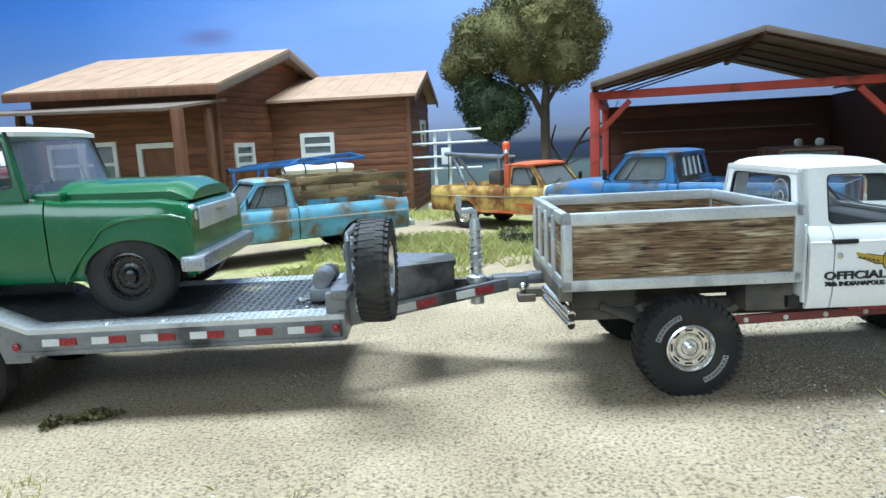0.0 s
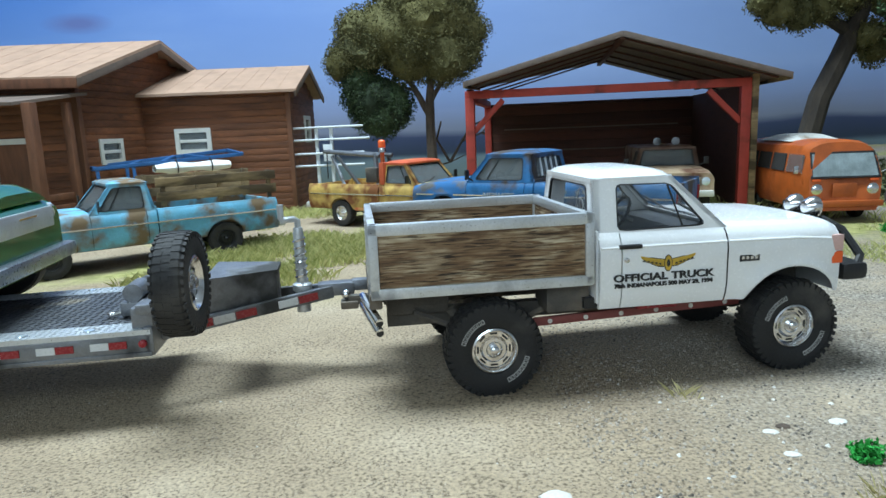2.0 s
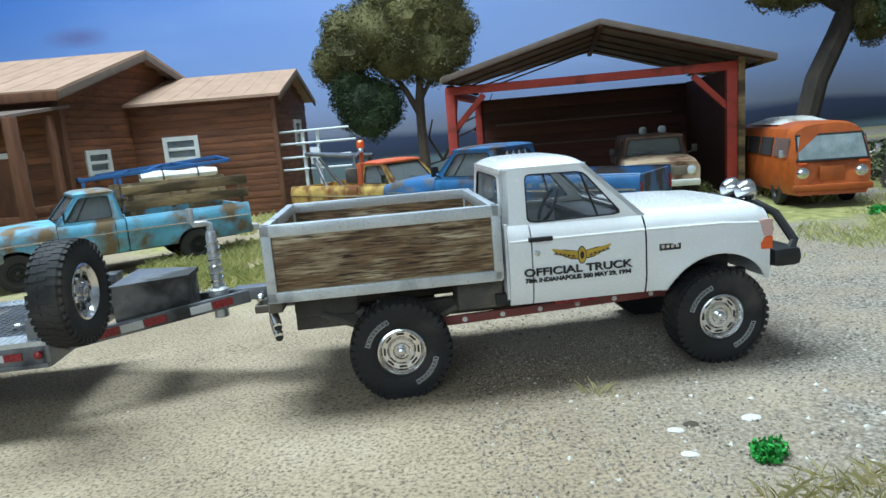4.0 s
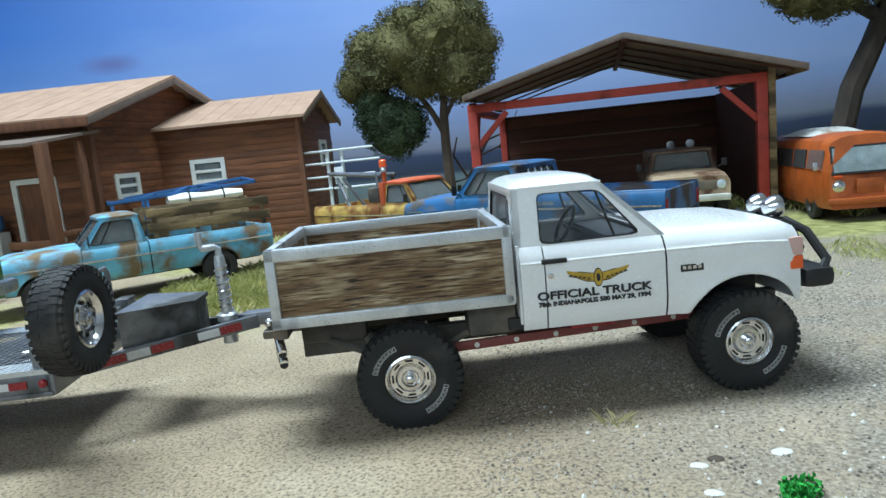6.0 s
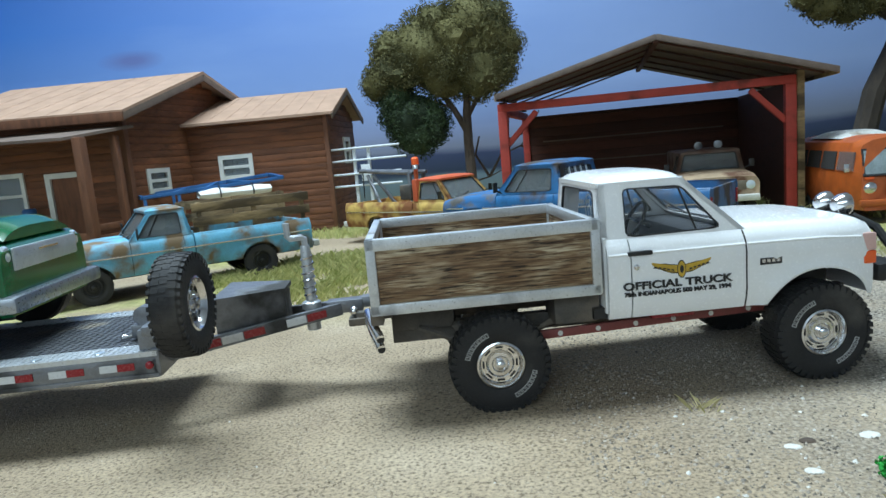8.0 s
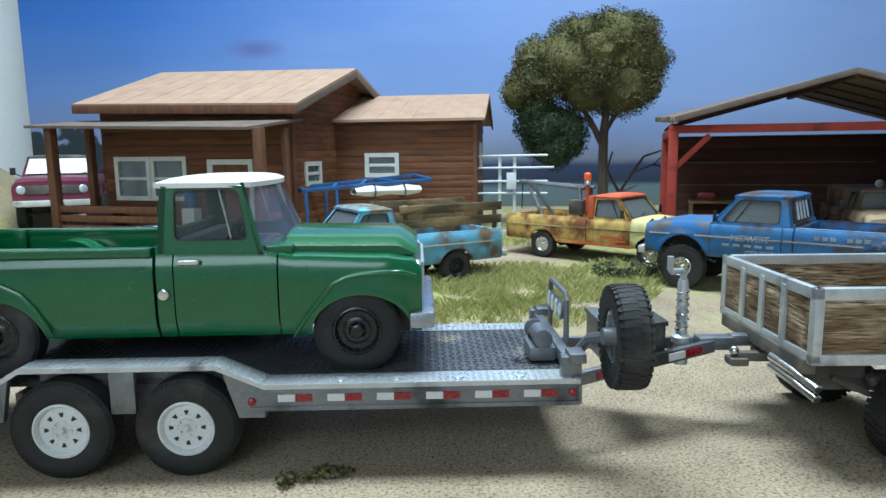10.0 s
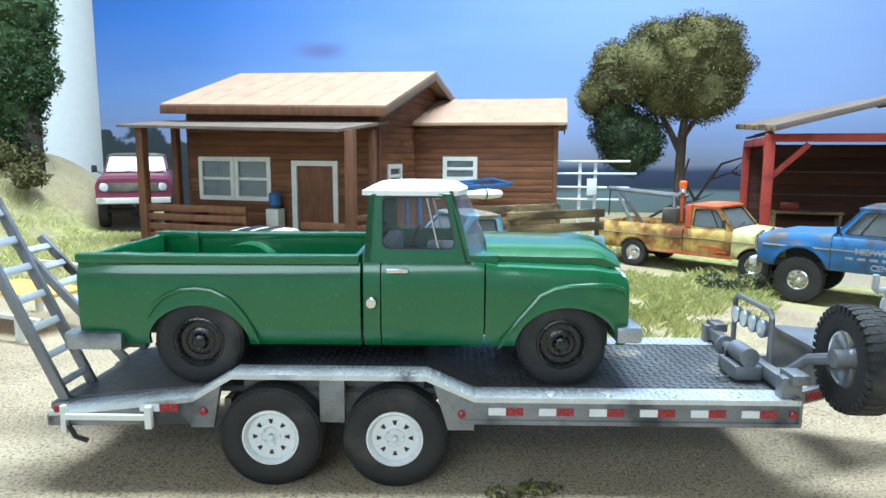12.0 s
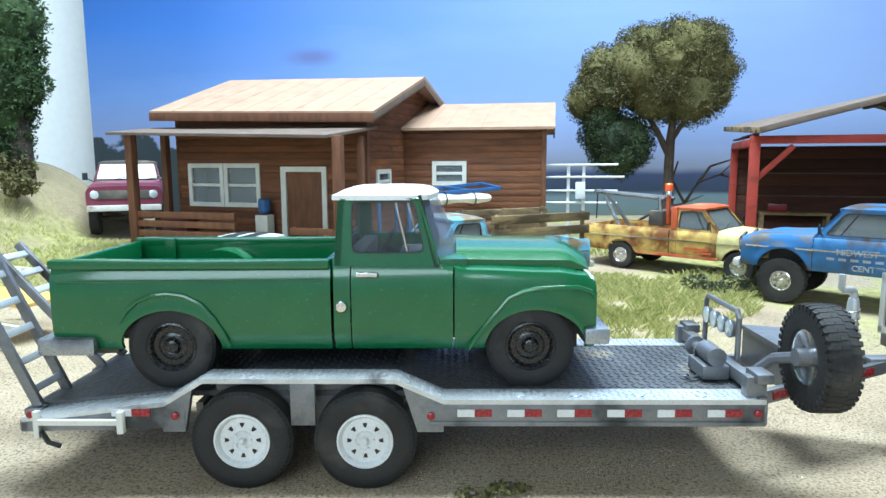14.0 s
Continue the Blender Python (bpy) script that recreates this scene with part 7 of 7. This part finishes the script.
blades("grass", "straw-green static grass in patches", [(0.02, 0.60, 0.11, 0.10, 11000), (0.13, 0.66, 0.05, 0.07, 1500), (-0.66, 0.83, 0.22, 0.12, 9000), (-0.55, 0.66, 0.20, 0.08, 3000), (-0.15, 0.78, 0.12, 0.05, 3000),
                                                   (0.68, 0.64, 0.14, 0.10, 3000), (0.60, 0.80, 0.2, 0.1, 2500), (0.05, 0.90, 0.12, 0.06, 2000), (-0.02, 0.50, 0.08, 0.05, 2600)], GRASS, 21, 0.21)
blades("dry_grass", "long dry grass at the road edge", [(0.305, 0.172, 0.060, 0.040, 2600), (0.245, 0.158, 0.035, 0.020, 800), (0.210, 0.150, 0.03, 0.015, 150), (0.199, 0.240, 0.005, 0.004, 26)], STRAW, 22, 0.11, 0.0032, 0.9)
blades("field_grass", "sparse short grass beside the gravel", [(0.49, 0.47, 0.07, 0.05, 2200), (0.42, 0.43, 0.05, 0.03, 500), (0.58, 0.52, 0.08, 0.06, 1800)], GRASS, 24, 0.13, 0.006)
blades("short_grass", "thin moss and short grass by the road", [(-0.16, 0.205, 0.06, 0.014, 500), (-0.075, 0.200, 0.025, 0.010, 260), (-0.02, 0.19, 0.03, 0.01, 60)], GRASS, 23, 0.07, 0.006)


def bush(name, label, x, y, r, mat, seed, per=2600, squash=0.7, size=0.05):
    t = thing(name, label, "bush", x, y, ground_height(x, y), group="low shrubs and moss clumps")
    rng = random.Random(seed)
    balls = [(rng.uniform(-r, r), rng.uniform(-r * 0.7, r * 0.7), r * rng.uniform(0.15, 0.5), r * rng.uniform(0.4, 0.65)) for _ in range(7)]
    flakes(clump_points(balls, per / max(r, 0.1), seed, squash), size, seed, mat, "leaves", t)
    part("stem", tube(bmesh.new(), [(0, 0, -0.05), (0.02, 0, r * 0.6)], 0.03, 6), "bark", t)


bush("bush", "small bright green foam clump", 0.2335, 0.190, 0.13, LEAF_BRIGHT, 31, 1500, 0.7, 0.03)
bush("bush", "dark grey-green moss clump", 0.112, 0.628, 0.45, LEAF_MOSS, 32, 1200, 0.6, 0.05)
bush("bush", "dark grey-green moss clump", 0.145, 0.640, 0.35, LEAF_MOSS, 33, 1200, 0.6, 0.05)
bush("bush", "small bright green foam clump", 0.535, 0.540, 0.2, LEAF_BRIGHT, 34, 900, 0.6, 0.04)
for k, (x, y, r) in enumerate(((-0.795, 0.925, 0.8), (-0.835, 0.915, 1.0), (-0.815, 0.965, 0.8), (-0.88, 0.92, 1.1), (0.70, 0.72, 0.9), (0.78, 0.80, 1.0), (0.62, 0.86, 0.6), (0.86, 0.68, 1.0))):
    bush("bush", "low dry olive shrub on the bank", x, y, r, LEAF_MOSS if k > 3 else LEAF_OLIVE, 40 + k, 700, 0.7, 0.08)


for k, (x, y, r) in enumerate(((-0.090, 0.252, 0.16), (-0.104, 0.246, 0.12))):
    bush("bush", "brown crumbly turf clump by the road", x, y, r, LEAF_OLIVE, 60 + k, 700, 0.22, 0.03)


def chips(name, label, k, area, sizes, mat, seed):
    rng = np.random.default_rng(seed)
    vs, fs = [], []
    for _ in range(k):
        x, y = rng.uniform(area[0], area[1]), rng.uniform(area[2], area[3])
        s = rng.uniform(*sizes) * U
        z = ground_height(x, y)
        b = len(vs)
        a0 = rng.uniform(0, 6.28)
        ring = [(x + s * rng.uniform(0.7, 1.2) * math.cos(a0 + i * 1.257), y + s * rng.uniform(0.7, 1.2) * math.sin(a0 + i * 1.257), z - 0.0001) for i in range(5)]
        vs += ring + [(x + s * 0.2, y, z + s * rng.uniform(0.4, 0.9))]
        fs += [(b + i, b + (i + 1) % 5, b + 5) for i in range(5)]
    me = bpy.data.meshes.new(name)
    me.from_pydata(vs, [], fs)
    me.materials.append(mat if not isinstance(mat, str) else M[mat])
    tagged(new(name, me), label, "gravel", kind="stuff")


GRAVEL = leaf_material("mixed_gravel", (0.07, 0.058, 0.048), (0.44, 0.38, 0.31))
SAND = leaf_material("sand_grains", (0.15, 0.11, 0.075), (0.50, 0.42, 0.32))
chips("gravel", "coarse grey-brown gravel", 30000, (0.15, 0.52, 0.12, 0.50), (0.006, 0.020), GRAVEL, 51)
chips("sand_grains", "loose sand grains on the road", 42000, (-0.35, 0.24, 0.14, 0.36), (0.004, 0.011), SAND, 52)
chips("pale_chips", "scattered white plaster chips", 60, (0.16, 0.32, 0.17, 0.27), (0.010, 0.030), "stone", 53)
chips("pale_chips", "few white chips on the road", 40, (-0.30, 0.16, 0.15, 0.30), (0.006, 0.016), "stone", 54)
for x, y, r, mat, lab in ((0.1325, 0.1835, 0.085, "stone", "flat white plaster stone"), (0.2385, 0.2120, 0.06, "stone", "white plaster chip on gravel"), (0.2125, 0.2085, 0.05, "stone", "white plaster chip on gravel"), (0.2185, 0.2115, 0.05, "bark", "dark brown bark crumb"), (0.2100, 0.1935, 0.05, "stone", "white plaster chip on gravel")):
    s = thing("stone", lab, "stone", x, y, ground_height(x, y))
    bm = bmesh.new()
    g = bmesh.ops.create_icosphere(bm, subdivisions=2, radius=r)
    for v in g["verts"]:
        v.co = Vector((v.co.x * 1.25, v.co.y * 0.9, v.co.z * 0.35)) * (1 + 0.3 * noise.noise(v.co * 20 + Vector((x * 99, 0, 0))))
    part("pebble", bm, mat, s)
